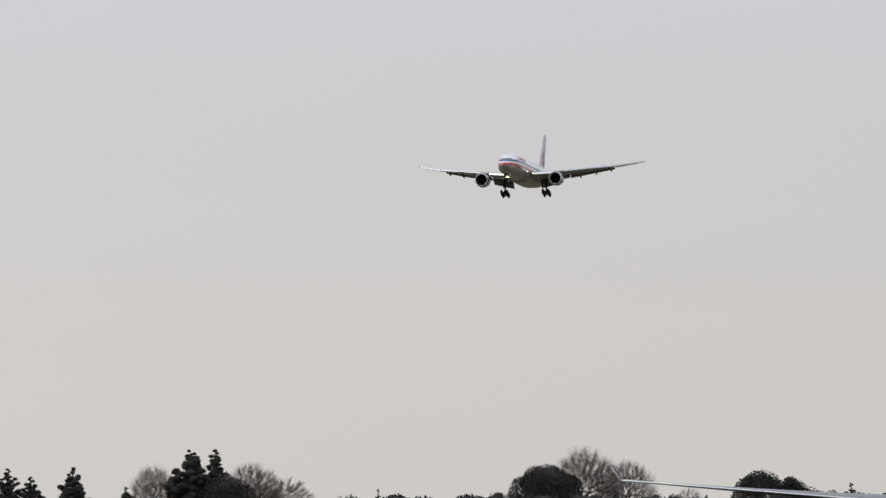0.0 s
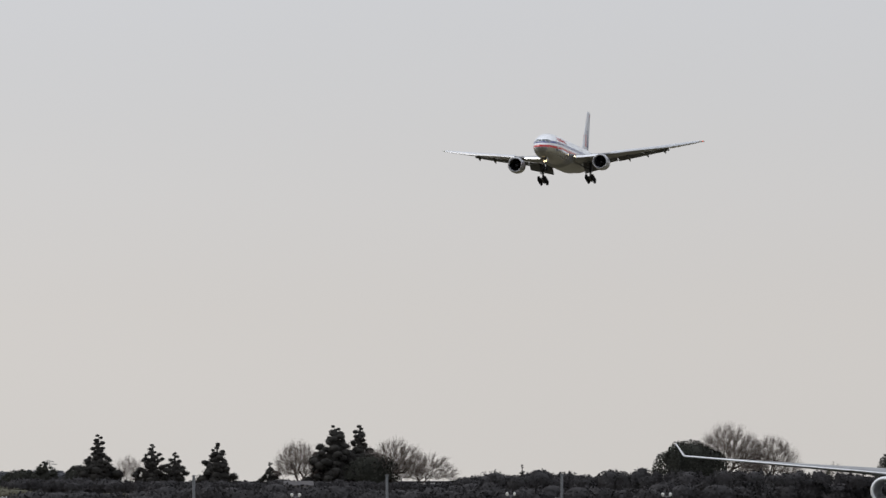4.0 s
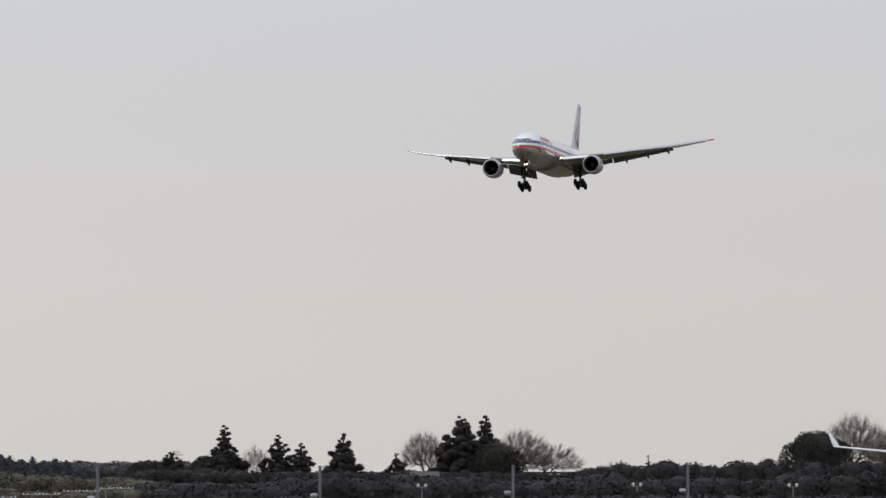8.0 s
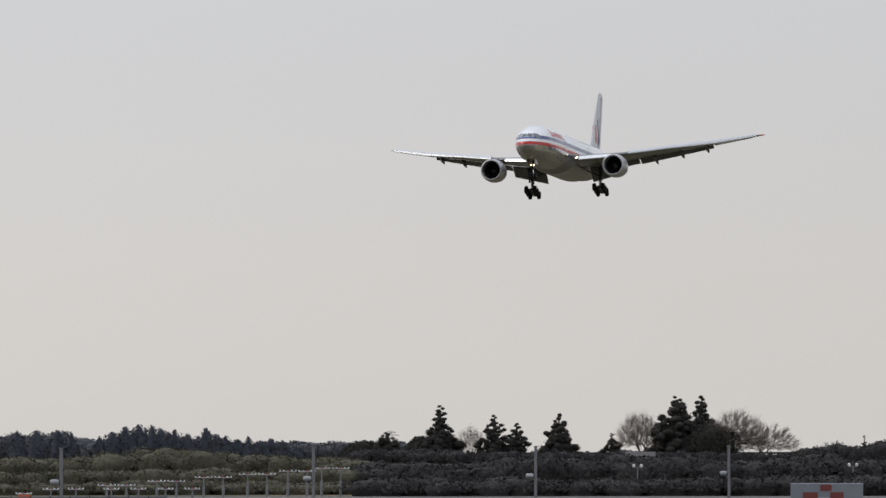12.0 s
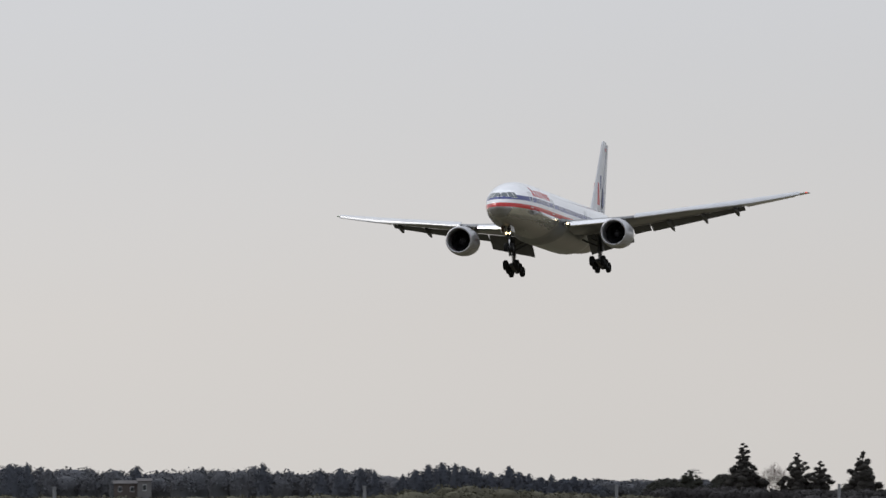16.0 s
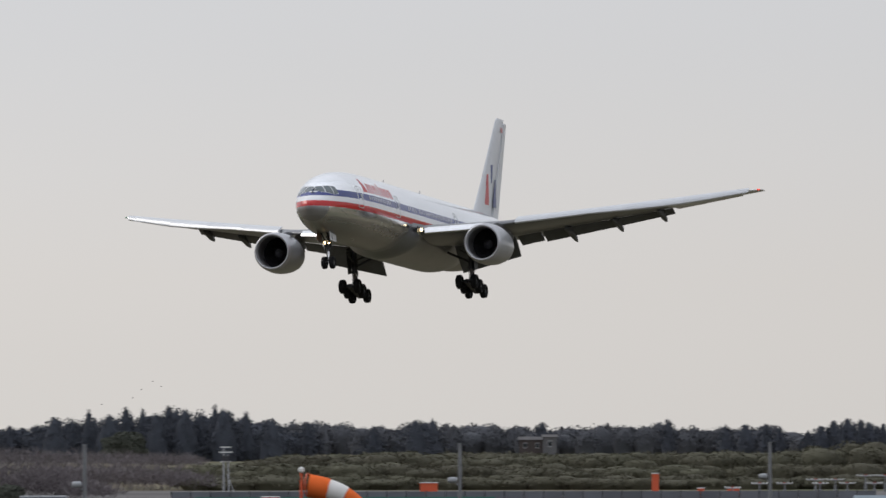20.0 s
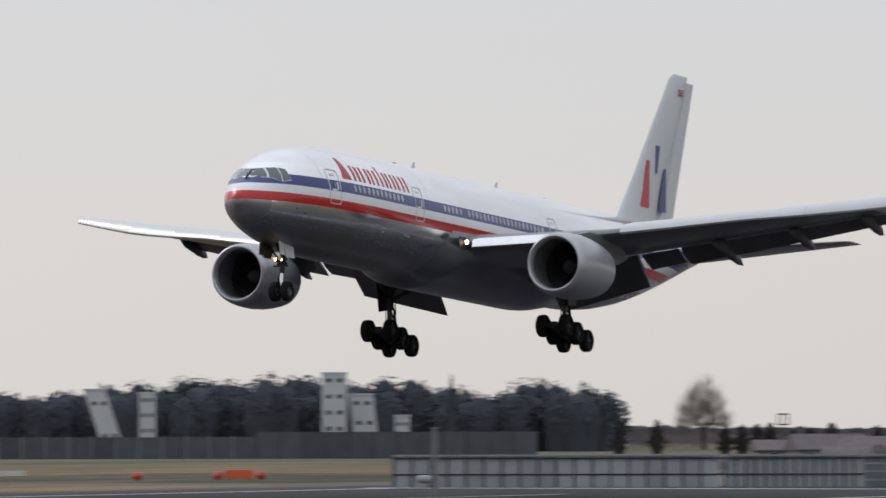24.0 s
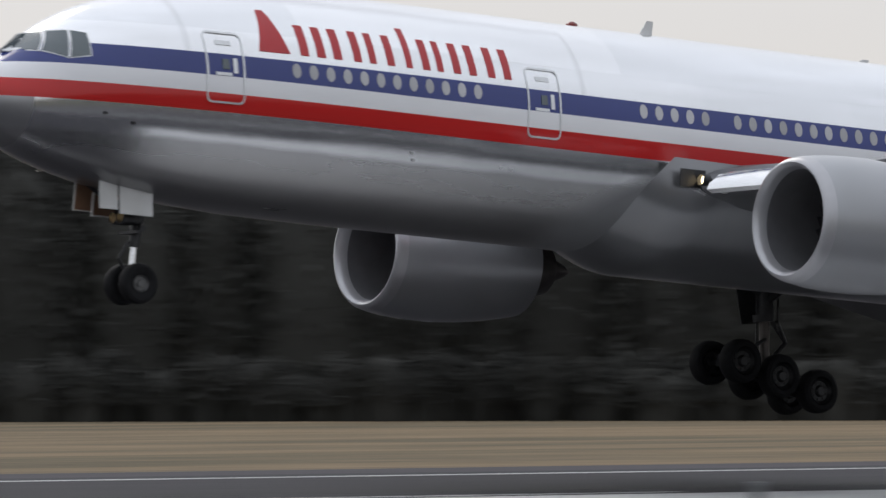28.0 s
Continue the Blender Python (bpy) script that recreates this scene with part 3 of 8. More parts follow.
def main_gear(plane, side):
    gx, gy = side * 5.46, NOSE + 31.35
    pivot = Vector((gx, gy, -5.54))
    gear = part("main_gear", merge(rod((gx, gy - 0.15, -1.9), (gx, gy - 0.02, -3.9), 0.26, 0.24, 14), rod((gx, gy - 0.12, -3.75), (gx, gy - 0.1, -3.95), 0.32, n=14)), GEAR_PAINT, plane, "dark main landing gear leg, lowered", True)
    part("oleo", rod((gx, gy - 0.05, -3.9), (gx, gy, -5.34), 0.15, n=12), DARK_METAL, gear, "dark oleo piston", True)
    tilt = Matrix.Translation(pivot) @ Matrix.Rotation(radians(-13), 4, "X")
    part("truck_beam", moved(merge(box(-0.17, 0.17, -1.65, 1.65, -0.17, 0.19), rod((-0.9, -1.46, 0), (0.9, -1.46, 0), 0.11), rod((-0.9, 0, 0), (0.9, 0, 0), 0.12), rod((-0.9, 1.46, 0), (0.9, 1.46, 0), 0.11),
                                   rod((0.1, -1.3, 0.15), (0.1, -0.3, 1.05), 0.06), rod((-0.25, -1.2, 0.1), (-0.25, 1.2, 0.1), 0.05)), tilt), GEAR_PAINT, gear, "", True)
    tm, rm = None, None
    for ax in (-1.46, 0.0, 1.46):
        for w in (-0.70, 0.70):
            m = tilt @ Matrix.Translation((w, ax, 0))
            if tm is None:
                t_ob = part("tyre", tyre(0.64, 0.52), RUBBER, gear, "", True)
                r_ob = part("wheel_rim", rim(0.64, 0.52), DARK_HUB, gear, "", True)
                tm, rm = t_ob.data, r_ob.data
            else:
                t_ob, r_ob = shared("tyre", tm, gear), shared("wheel_rim", rm, gear)
            t_ob.matrix_basis, r_ob.matrix_basis = m, m
    part("torque_link", merge(rod((gx - 0.12, gy + 0.3, -3.9), (gx, gy + 0.75, -4.5), 0.06), rod((gx + 0.12, gy + 0.3, -3.9), (gx, gy + 0.75, -4.5), 0.06), rod((gx, gy + 0.75, -4.5), (gx, gy + 0.15, -5.1), 0.07)), GEAR_PAINT, gear)
    part("drag_brace", merge(rod((gx, gy - 0.1, -3.2), (gx, gy - 2.1, -2.2), 0.11), rod((gx, gy - 0.05, -3.4), (gx - side * 2.2, gy, -2.4), 0.11), rod((gx, gy, -2.8), (gx - side * 1.2, gy + 0.9, -2.2), 0.07)), GEAR_PAINT, gear)
    part("leg_door", loft([[(gx + side * (0.42 + e), gy + a, b_) for a, b_ in ((-1.05, -2.0), (0.55, -2.0), (0.45, -3.9), (-0.55, -4.05))] for e in (0.0, 0.05)], True), GEAR_PAINT, gear, "dark tapered leg door")
    part("hose", merge(rod((gx + 0.2, gy + 0.22, -2.6), (gx + 0.24, gy + 0.26, -4.2), 0.03), rod((gx - 0.18, gy - 0.22, -3.0), (gx - 0.15, gy - 0.2, -4.9), 0.03)), GEAR_PAINT, gear)


def nose_gear(plane):
    gy = NOSE + 5.75
    gear = part("nose_gear", merge(rod((0, gy + 0.25, -2.55), (0, gy + 0.05, -4.2), 0.16, 0.15, 12), rod((-0.25, gy + 0.2, -2.9), (0.25, gy + 0.2, -2.9), 0.12), rod((-0.28, gy + 0.12, -3.7), (0.28, gy + 0.12, -3.7), 0.10)), GEAR_PAINT, plane, "nose landing gear, lowered, with lit taxi lamps", True)
    part("oleo", rod((0, gy + 0.05, -4.15), (0, gy, -5.18), 0.09, n=12), CHROME, gear, "chrome oleo piston", True)
    part("axle", rod((-0.45, gy, -5.18), (0.45, gy, -5.18), 0.08), GEAR_PAINT, gear)
    t_ob = part("tyre", tyre(0.545, 0.40, 28, 0.41), RUBBER, gear, "", True)
    r_ob = part("wheel_rim", rim(0.405, 0.40), HUB, gear, "", True)
    for i, w in enumerate((-0.36, 0.36)):
        a, b_ = (t_ob, r_ob) if i == 0 else (shared("tyre", t_ob.data, gear), shared("wheel_rim", r_ob.data, gear))
        a.matrix_basis = b_.matrix_basis = Matrix.Translation((w, gy, -5.18))
    part("torque_link", merge(rod((0, gy - 0.12, -4.05), (0, gy - 0.42, -4.5), 0.05), rod((0, gy - 0.42, -4.5), (0, gy - 0.08, -5.05), 0.05)), GEAR_PAINT, gear)
    part("drag_brace", merge(rod((0.12, gy + 0.1, -3.6), (0.3, gy - 1.5, -2.5), 0.06), rod((-0.12, gy + 0.1, -3.6), (-0.3, gy - 1.5, -2.5), 0.06)), GEAR_PAINT, gear)
    for s in (-1, 1):
        m = Matrix.Translation((s * 0.62, gy - 0.38, -2.72)) @ Matrix.Rotation(radians(-s * 6), 4, "Y")
        part("gear_door", moved(soft_box(-0.025, 0.025, -0.52, 0.52, -0.70, 0.10, 0.01), m), DOOR_WHITE, gear, "white nose-gear door, open")
        # brown panel stands in for lamp light on the inner face
        part("door_glow_panel", moved(soft_box(-s * 0.045 - 0.012, -s * 0.045 + 0.012, -0.48, 0.48, -0.66, 0.06, 0.005), m), DOOR_LAMP_GLOW, gear, "brown panel painting lamp light on a gear door inside")
        m = Matrix.Translation((s * 0.58, gy - 1.22, -2.66)) @ Matrix.Rotation(radians(-s * 6), 4, "Y")
        part("gear_door", moved(soft_box(-0.02, 0.02, -0.30, 0.28, -0.66, 0.12, 0.01), m), DOOR_WHITE, gear, "white nose-gear door, open")
        part("door_glow_panel", moved(soft_box(-s * 0.04 - 0.012, -s * 0.04 + 0.012, -0.27, 0.25, -0.63, 0.09, 0.005), m), DOOR_LAMP_GLOW, gear, "brown panel painting lamp light on a gear door inside")
    for s in (-1, 1):
        lamp = part("taxi_lamp", spun([(0.06, 0.02), (0.06, 0.16), (-0.46, 0.17), (-0.46, 0.155), (0.0, 0.15)], "y", 16, (s * 0.19, gy - 0.1, -3.46), True), GEAR_PAINT, gear, "round lamp housing", True)
        part("lens", spun([(-0.05, 0.01), (-0.045, 0.10), (-0.03, 0.15), (0.02, 0.15)], "y", 16, (s * 0.19, gy - 0.1, -3.46), True), LAMP_TAXI, lamp, "lit white lens")
    part("lamp_bracket", merge(rod((-0.34, gy - 0.02, -3.46), (0.34, gy - 0.02, -3.46), 0.05), box(-0.42, 0.42, gy - 0.18, gy - 0.02, -3.86, -3.78)), GEAR_PAINT, gear)


REFLECTORS = []


def airliner():
    plane = tagged(new("airliner"), "polished metal twin-engine airliner with red and blue stripes, wheels down", "airplane")
    # fuselage rings, finely divided
    xs = []
    for a, b_ in zip(STATIONS, STATIONS[1:]):
        k = 2 if b_[0] < 12 else 4
        xs += [a[0] + (b_[0] - a[0]) * i / k for i in range(k)]
    xs.append(63.7)
    rings = []
    for x in xs:
        top, bot, w = station(x)
        if 0.3 < x < 62:     # ease the kinks between stations
            e = 0.25 if x < 12 else 0.8
            a, b_ = station(x - e), station(x + e)
            top, bot, w = [(p + 2 * q + r) / 4 for p, q, r in zip(a, (top, bot, w), b_)]
        zc, h = (top + bot) / 2, (top - bot) / 2
        rings.append([(w * math.cos(t), NOSE + x, zc + h * math.sin(t)) for t in [2 * math.pi * i / 88 for i in range(88)]])
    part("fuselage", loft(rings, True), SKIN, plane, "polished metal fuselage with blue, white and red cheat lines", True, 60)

    # wing-body fairing: swells out of the belly, its front edge curved
    def swell(x, th):
        k = (th / radians(80)) ** 2
        rise = max(0.0, min(1.0, (x - 19.4 - 0.9 * k - 0.4 * max(0.0, (abs(th) - radians(52)) / radians(28)) ** 2) / 2.6)) * max(0.0, min(1.0, (42.5 - 3.5 * k - x) / 6.0))
        rise = rise * rise * (3 - 2 * rise)
        corner = math.exp(-((abs(th) - radians(52)) / radians(24)) ** 2)      # squarer lower corners
        return 2.99 + rise * (0.64 + 0.02 * min(1.0, k) + 0.26 * corner)
    rings = []
    for i in range(71):
        x = 18.6 + 7.5 * min(i, 45) / 45 + 16.7 * max(0, i - 45) / 25
        ring = [(2.5, NOSE + x, -0.6)]
        for j in range(57):
            th = radians(80 - 160 * j / 56)
            r = swell(x, th)
            ring.append((r * math.sin(th), NOSE + x, -r * math.cos(th)))
        rings.append(ring + [(-2.5, NOSE + x, -0.6)])
    part("wing_fairing", loft(rings, True), FAIRING_GREY, plane, "grey belly fairing", True, 60)

    for s in (-1, 1):
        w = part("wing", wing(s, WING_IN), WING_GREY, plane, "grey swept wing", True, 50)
        part("outer_wing", wing(s, WING_OUT), OUTER_GREY, w, "outer wing panel with its lit look in the colour", True, 50)
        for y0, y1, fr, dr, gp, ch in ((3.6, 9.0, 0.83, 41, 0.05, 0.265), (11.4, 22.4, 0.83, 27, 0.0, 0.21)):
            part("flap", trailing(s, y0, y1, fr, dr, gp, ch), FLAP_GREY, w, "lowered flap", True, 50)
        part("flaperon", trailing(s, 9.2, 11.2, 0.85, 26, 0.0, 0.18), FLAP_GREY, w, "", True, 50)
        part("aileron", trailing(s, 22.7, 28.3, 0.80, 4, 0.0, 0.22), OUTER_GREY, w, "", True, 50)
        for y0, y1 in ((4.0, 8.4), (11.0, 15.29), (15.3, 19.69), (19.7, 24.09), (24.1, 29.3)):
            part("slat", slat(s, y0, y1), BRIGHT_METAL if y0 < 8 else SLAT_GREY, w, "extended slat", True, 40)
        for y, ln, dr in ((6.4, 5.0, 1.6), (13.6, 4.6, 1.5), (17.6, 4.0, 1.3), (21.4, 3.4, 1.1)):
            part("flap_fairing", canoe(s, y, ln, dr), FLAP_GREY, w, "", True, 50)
        le, te, z = wing_line(29.9)
        part("tip_lamp", rod((s * 29.85, NOSE + le + 0.55, z), (s * 29.98, NOSE + le + 0.85, z), 0.05, 0.07, 8), LAMP_RED if s > 0 else LAMP_GREEN, w, "lit red tip lamp" if s > 0 else "green tip lamp", True)
        # root landing lamp under clear cover in the leading edge
        le, te, z = wing_line(3.7)
        at = (s * 3.66, NOSE + wing_line(3.66)[0] - 0.04, wing_line(3.66)[2] + 0.06)
        lamp = part("landing_lamp", spun([(0.14, 0.02), (0.10, 0.15), (-0.20, 0.17), (-0.20, 0.155), (0.0, 0.14)], "y", 16, at, True), GEAR_PAINT, w, "round landing lamp housing", True)
        part("lens", spun([(-0.07, 0.01), (-0.065, 0.09), (-0.05, 0.14), (0.0, 0.14)], "y", 16, at, True), LAMP_WHITE, lamp, "lit white lens")
        # added plate that keeps the lamp from mirroring in the hull
        part("added_baffle", soft_box(s * 3.475 - 0.012, s * 3.475 + 0.012, at[1] - 0.75, at[1] + 0.12, at[2] - 0.22, at[2] + 0.28, 0.01), GEAR_PAINT, lamp, "dark plate added to block lamp light from the hull")
        part("lamp_cover", loft([[(s * y, NOSE + wing_line(y)[0] + u, wing_line(y)[2] + h) for u, h in ((0.55, 0.34), (0.15, 0.22), (-0.02, 0.03), (0.05, -0.16), (0.3, -0.3))] for y in (3.1, 3.48)], False, False), BRIGHT_METAL, w, "bright leading-edge panel", True)
        part("lamp_cover", loft([[(s * y, NOSE + wing_line(y)[0] + u, wing_line(y)[2] + h) for u, h in ((0.55, 0.34), (0.15, 0.22), (-0.02, 0.03), (0.05, -0.16), (0.3, -0.3))] for y in (3.84, 3.98)], False, False), BRIGHT_METAL, w, "bright leading-edge panel", True)
        eng = tagged(new("engine"), "grey turbofan engine with bright intake lip")
        eng.parent = plane
        nacelle_parts(eng, s)
        le, te, z = wing_line(9.7)
        part("pylon", loft([[(s * 9.7 + h * t, NOSE + x, zz) for x, t, zz in ((22.6, 0.05, -0.9 - 0.15 * (1 - k)), (24.5, 1, z0_ - (1.0 if k == 0 else 0)), (28.5, 1, z0_ - (1.2 if k == 0 else 0) - 0.1), (30.5, 0.1, -1.5))]
                            for k, h, z0_ in ((0, 0.22, -0.75), (1, 0.22, -0.55), (1, -0.22, -0.55), (0, -0.22, -0.75))], False), WING_GREY, eng)
        main_gear(plane, s)
        part("stabilizer", loft([foil_ring(y, 52.6 + 0.80 * y, 60.2 + 0.29 * y, 1.0 + 0.115 * y, th, s) for y, th in ((0.6, 0.10), (4, 0.095), (8, 0.09), (10.4, 0.08), (10.75, 0.04))], True), WING_GREY, plane, "grey tailplane", True, 50)
    nose_gear(plane)
    # fin and rudder
    def fin_edge(z):
        k = (z - 2.6) / (12.55 - 2.6)
        return 50.9 + 8.3 * k, 59.2 + 3.6 * k
    part("fin", loft([foil_ring(z, fin_edge(z)[0] + cut, fin_edge(z)[1] - 0.30 * (fin_edge(z)[1] - fin_edge(z)[0]) + 0.06, 0, th, 1, 0, True) for z, th, cut in ((2.0, 0.10, -1.3), (3.2, 0.10, -0.2), (6, 0.10, 0), (9, 0.10, 0), (12.2, 0.09, 0), (12.55, 0.04, 0.35))], True), FIN_GREY, plane, "light grey tail fin", True, 50)
    part("rudder", loft([[(h, NOSE + fin_edge(z)[1] - c * (fin_edge(z)[1] - fin_edge(z)[0]), z) for c, h in ((0.29, 0.13 * q), (0.0, 0.015), (0.0, -0.015), (0.29, -0.13 * q))] for z, q in ((3.0, 1.8), (7, 1.4), (12.2, 0.8))], True), FIN_GREY, plane, "light grey rudder")
    part("tail_cone", spun([(63.35, 0.20), (63.75, 0.16), (63.9, 0.08)], "y", 14, (0, NOSE, 1.75), True), DARK_METAL, plane, "", True)

    # tail emblem: plain wedges in red and blue on both faces of the fin
    def fin_mark(pts, s):
        v = []
        for off in (0.0, 0.03):
            for x, z in pts:
                le, te = fin_edge(z)
                c = (x - le) / (te - le)
                half = 0.052 * (te - le) * (1 - abs(c - 0.32) * 0.9) * 0.80
                v.append((s * (half + off + 0.015), NOSE + x, z))
        n_ = len(pts)
        return v, [tuple(range(n_ - 1, -1, -1)), tuple(range(n_, 2 * n_))] + [(i, (i + 1) % n_, n_ + (i + 1) % n_, n_ + i) for i in range(n_)]
    for s in (-1, 1):
        part("fin_emblem", fin_mark([(53.9, 4.0), (55.3, 4.0), (55.5, 6.9), (55.1, 6.9)], s), RED_MARK, plane, "plain red wedge on the fin")
        part("fin_emblem", fin_mark([(56.9, 4.0), (58.1, 4.0), (58.0, 6.6), (57.7, 6.6)], s), BLUE_MARK, plane, "plain blue wedge on the fin")
        part("fin_emblem", fin_mark([(56.3, 6.2), (56.6, 6.2), (57.0, 7.9), (56.4, 7.9)], s), BLUE_MARK, plane, "plain blue wedge on the fin")
        part("tail_flag", merge(*[fin_mark([(60.0, z), (60.9, z), (60.92, z + 0.07), (60.02, z + 0.07)], s) for z in (11.3, 11.45, 11.6)]), RED_MARK, plane, "small red-striped flag")

    # flight-deck windows, each side three panes
    for s in (-1, 1):
        for q in ([(1.36, 0.62), (1.86, 0.60), (2.23, 1.14), (1.90, 1.06)], [(1.93, 0.60), (2.40, 0.43), (2.65, 1.18), (2.30, 1.15)], [(2.47, 0.43), (2.96, 0.52), (3.02, 1.12), (2.72, 1.18)]):
            fr = [(q[0][0] - 0.028, q[0][1] - 0.028), (q[1][0] + 0.028, q[1][1] - 0.028), (q[2][0] + 0.028, q[2][1] + 0.028), (q[3][0] - 0.028, q[3][1] + 0.028)]
            w = part("flight_deck_window", hull_patch(fr, s, 0.014, 3, 3), SEAL, plane, "metal window surround", True)
            part("pane", hull_patch(q, s, 0.026, 3, 3), GLASS_DARK, w, "dark glass pane", True)

    # cabin doors with bright outlines, window, handle
    for s in (-1, 1):
        for x in (6.62, 16.83, 35.2, 48.4):
            d = part("cabin_door", hull_line(round_rect(x - 0.56, x + 0.56, -0.46, 1.46, 0.16), s, 0.055, 0.025), SEAL, plane, "closed cabin door with bright outline", True)
            part("door_window", hull_patch([(x - 0.10, 0.45), (x + 0.10, 0.45), (x + 0.10, 0.72), (x - 0.10, 0.72)], s, 0.02, 1, 2), GLASS_DARK, d)
            part("door_handle", hull_patch([(x + 0.22, 0.36), (x + 0.34, 0.36), (x + 0.34, 0.76), (x + 0.22, 0.76)], s, 0.02, 1, 2), SEAL, d)
            part("door_placard", hull_patch([(x - 0.22, 1.10), (x + 0.22, 1.10), (x + 0.22, 1.22), (x - 0.22, 1.22)], s, 0.02, 1, 1), SEAL, d)
            part("door_placard", hull_patch([(x - 0.30, 0.28), (x + 0.16, 0.28), (x + 0.16, 0.36), (x - 0.30, 0.36)], s, 0.02, 1, 1), SEAL, d)

    # cabin windows
    slots = [8.75 + 0.533 * i for i in range(12)] + [20.2 + 0.533 * i for i in range(5)] + [23.45 + 0.533 * i for i in range(20)] + [37.0 + 0.533 * i for i in range(19)] + [50.0 + 0.533 * i for i in range(6)]
    for s in (-1, 1):
        for x in slots:
            pts = [(x + 0.135 * math.cos(t), 0.60 + 0.20 * math.sin(t)) for t in [2 * math.pi * i / 12 for i in range(12)]]
            v = [hull(a, b_, s, 0.012) for a, b_ in pts] + [hull(a, b_, s, -0.02) for a, b_ in pts]
            part("cabin_window", (v, [tuple(range(12))] + [(i, (i + 1) % 12, 12 + (i + 1) % 12, 12 + i) for i in range(12)]), CABIN_GLASS, plane)

    # airline title reduced to plain upright bars in its red
    for s in (-1, 1):
        part("title_bar", hull_patch([(7.68, 1.04), (8.62, 1.04), (8.24, 2.22), (8.02, 2.22)], s, 0.012, 3, 6), RED_MARK, plane, "plain red tapered title block", True)
        for x, wd, h in ((8.90, 0.36, 0.84), (9.42, 0.36, 0.84), (9.94, 0.36, 0.84), (10.58, 0.34, 0.84), (11.08, 0.32, 0.84), (11.66, 0.34, 0.84), (12.28, 0.30, 1.10), (12.82, 0.34, 0.84), (13.30, 0.30, 0.84), (13.84, 0.34, 0.84), (14.36, 0.34, 0.84), (14.98, 0.34, 0.84), (15.52, 0.34, 0.84)):
            part("title_bar", hull_patch([(x + 0.05, 1.04), (x + wd - 0.05, 1.04), (x + wd - 0.05, 1.04 + h), (x + 0.05, 1.04 + h)], s, 0.012, 1, 5), RED_MARK, plane, "plain red title bar", True)

    # antennas, beacons, probes
    for x, h in ((22.2, 0.42), (29.9, 0.10), (33.5, 0.40), (40.2, 0.14)):
        part("antenna", loft([[(-0.03, NOSE + x, 3.06), (0.03, NOSE + x, 3.06), (0.03, NOSE + x + 0.45, 3.06), (-0.03, NOSE + x + 0.45, 3.06)], [(-0.01, NOSE + x + 0.28, 3.1 + h), (0.01, NOSE + x + 0.28, 3.1 + h), (0.01, NOSE + x + 0.5, 3.1 + h), (-0.01, NOSE + x + 0.5, 3.1 + h)]], True), DOOR_WHITE, plane, "white blade antenna")
    for x, z0, z1 in ((19.9, 3.04, 3.24), (27.0, -3.38, -3.60)):
        up = 1 if z1 > 0 else -1
        part("beacon", spun([(z0 - 0.03 * up, 0.17), (z0 + 0.12 * up, 0.165), (z0 + 0.17 * up, 0.12), (z1, 0.03)], "z", 16, (0, NOSE + x, 0), True), BEACON_RED, plane, "red anti-collision beacon", True)
        # the turning lit reflector, seen when it faces this way
        arc = [radians(-40 + 16 * i) for i in range(6)]
        lit = loft([[(rr * math.cos(t), rr * math.sin(t), zz) for t in arc] for rr, zz in ((0.182, z0 - 0.02 * up), (0.182, z0 + 0.05 * up), (0.178, z0 + 0.11 * up))], False, False)
        ob = part("beacon_reflector", lit, LAMP_BEACON, plane, "lit red beacon reflector", True)
        REFLECTORS.append((ob, Matrix.Translation((0, NOSE + x, 0))))
    for s in (-1, 1):
        for x, z, m in ((3.3, -1.0, GEAR_PAINT), (4.1, -1.2, GEAR_PAINT), (12.6, -1.25, SEAL), (12.7, -1.42, SEAL), (15.6, -1.38, SEAL), (15.95, -1.40, SEAL)):
            part("probe", hull_patch([(x, z), (x + 0.10, z), (x + 0.10, z + 0.07), (x, z + 0.07)], s, 0.025, 1, 1), m, plane)
    return plane


PLANE = airliner()


def flight_pose(y, z, pitch, bank, crab):
    turn = Matrix.Rotation(radians(-crab), 4, "Z") @ Matrix.Rotation(radians(-pitch), 4, "X") @ Matrix.Rotation(radians(-bank), 4, "Y")
    return Matrix.Translation((RUNWAY_X, y, z)) @ turn

# ---- ground, runway and markings ----
def ground_material():
    """Winter grass: straw and green in streaks along the runway, bare earth by the verges."""
    m = mat("winter_grass", (0.145, 0.120, 0.080), 0.95, 0, 0.36, 1.2, 0.4, 2.0, second=(0.088, 0.090, 0.054), second_scale=0.05, stretch_xyz=(1.0, 0.22, 1.0), contrast=(0.42, 0.62))
    return m


GRASS = ground_material()
STRAW = mat("straw_verge", (0.205, 0.150, 0.092), 0.95, 0, 0.34, 1.6, 0.4, 3.0, second=(0.115, 0.094, 0.060), second_scale=0.16, stretch_xyz=(1.0, 0.10, 1.0), contrast=(0.40, 0.60))
GREEN_TURF = mat("green_turf", (0.046, 0.053, 0.024), 0.95, 0, 0.4, 1.8, 0.4, 3.0, second=(0.110, 0.088, 0.055), second_scale=0.20, stretch_xyz=(1.0, 0.12, 1.0), contrast=(0.44, 0.56))
ASPHALT = mat("runway_asphalt", (0.030, 0.029, 0.035), 0.78, 0, 0.22, 1.2, 0.25, 9.0, second=(0.028, 0.027, 0.032), second_scale=0.07, stretch_xyz=(1.0, 0.06, 1.0))
SHOULDER = mat("shoulder_asphalt", (0.062, 0.058, 0.067), 0.85, 0, 0.15, 0.7, 0.25, 9.0, second=(0.054, 0.052, 0.058), second_scale=0.08, stretch_xyz=(1.0, 0.08, 1.0))
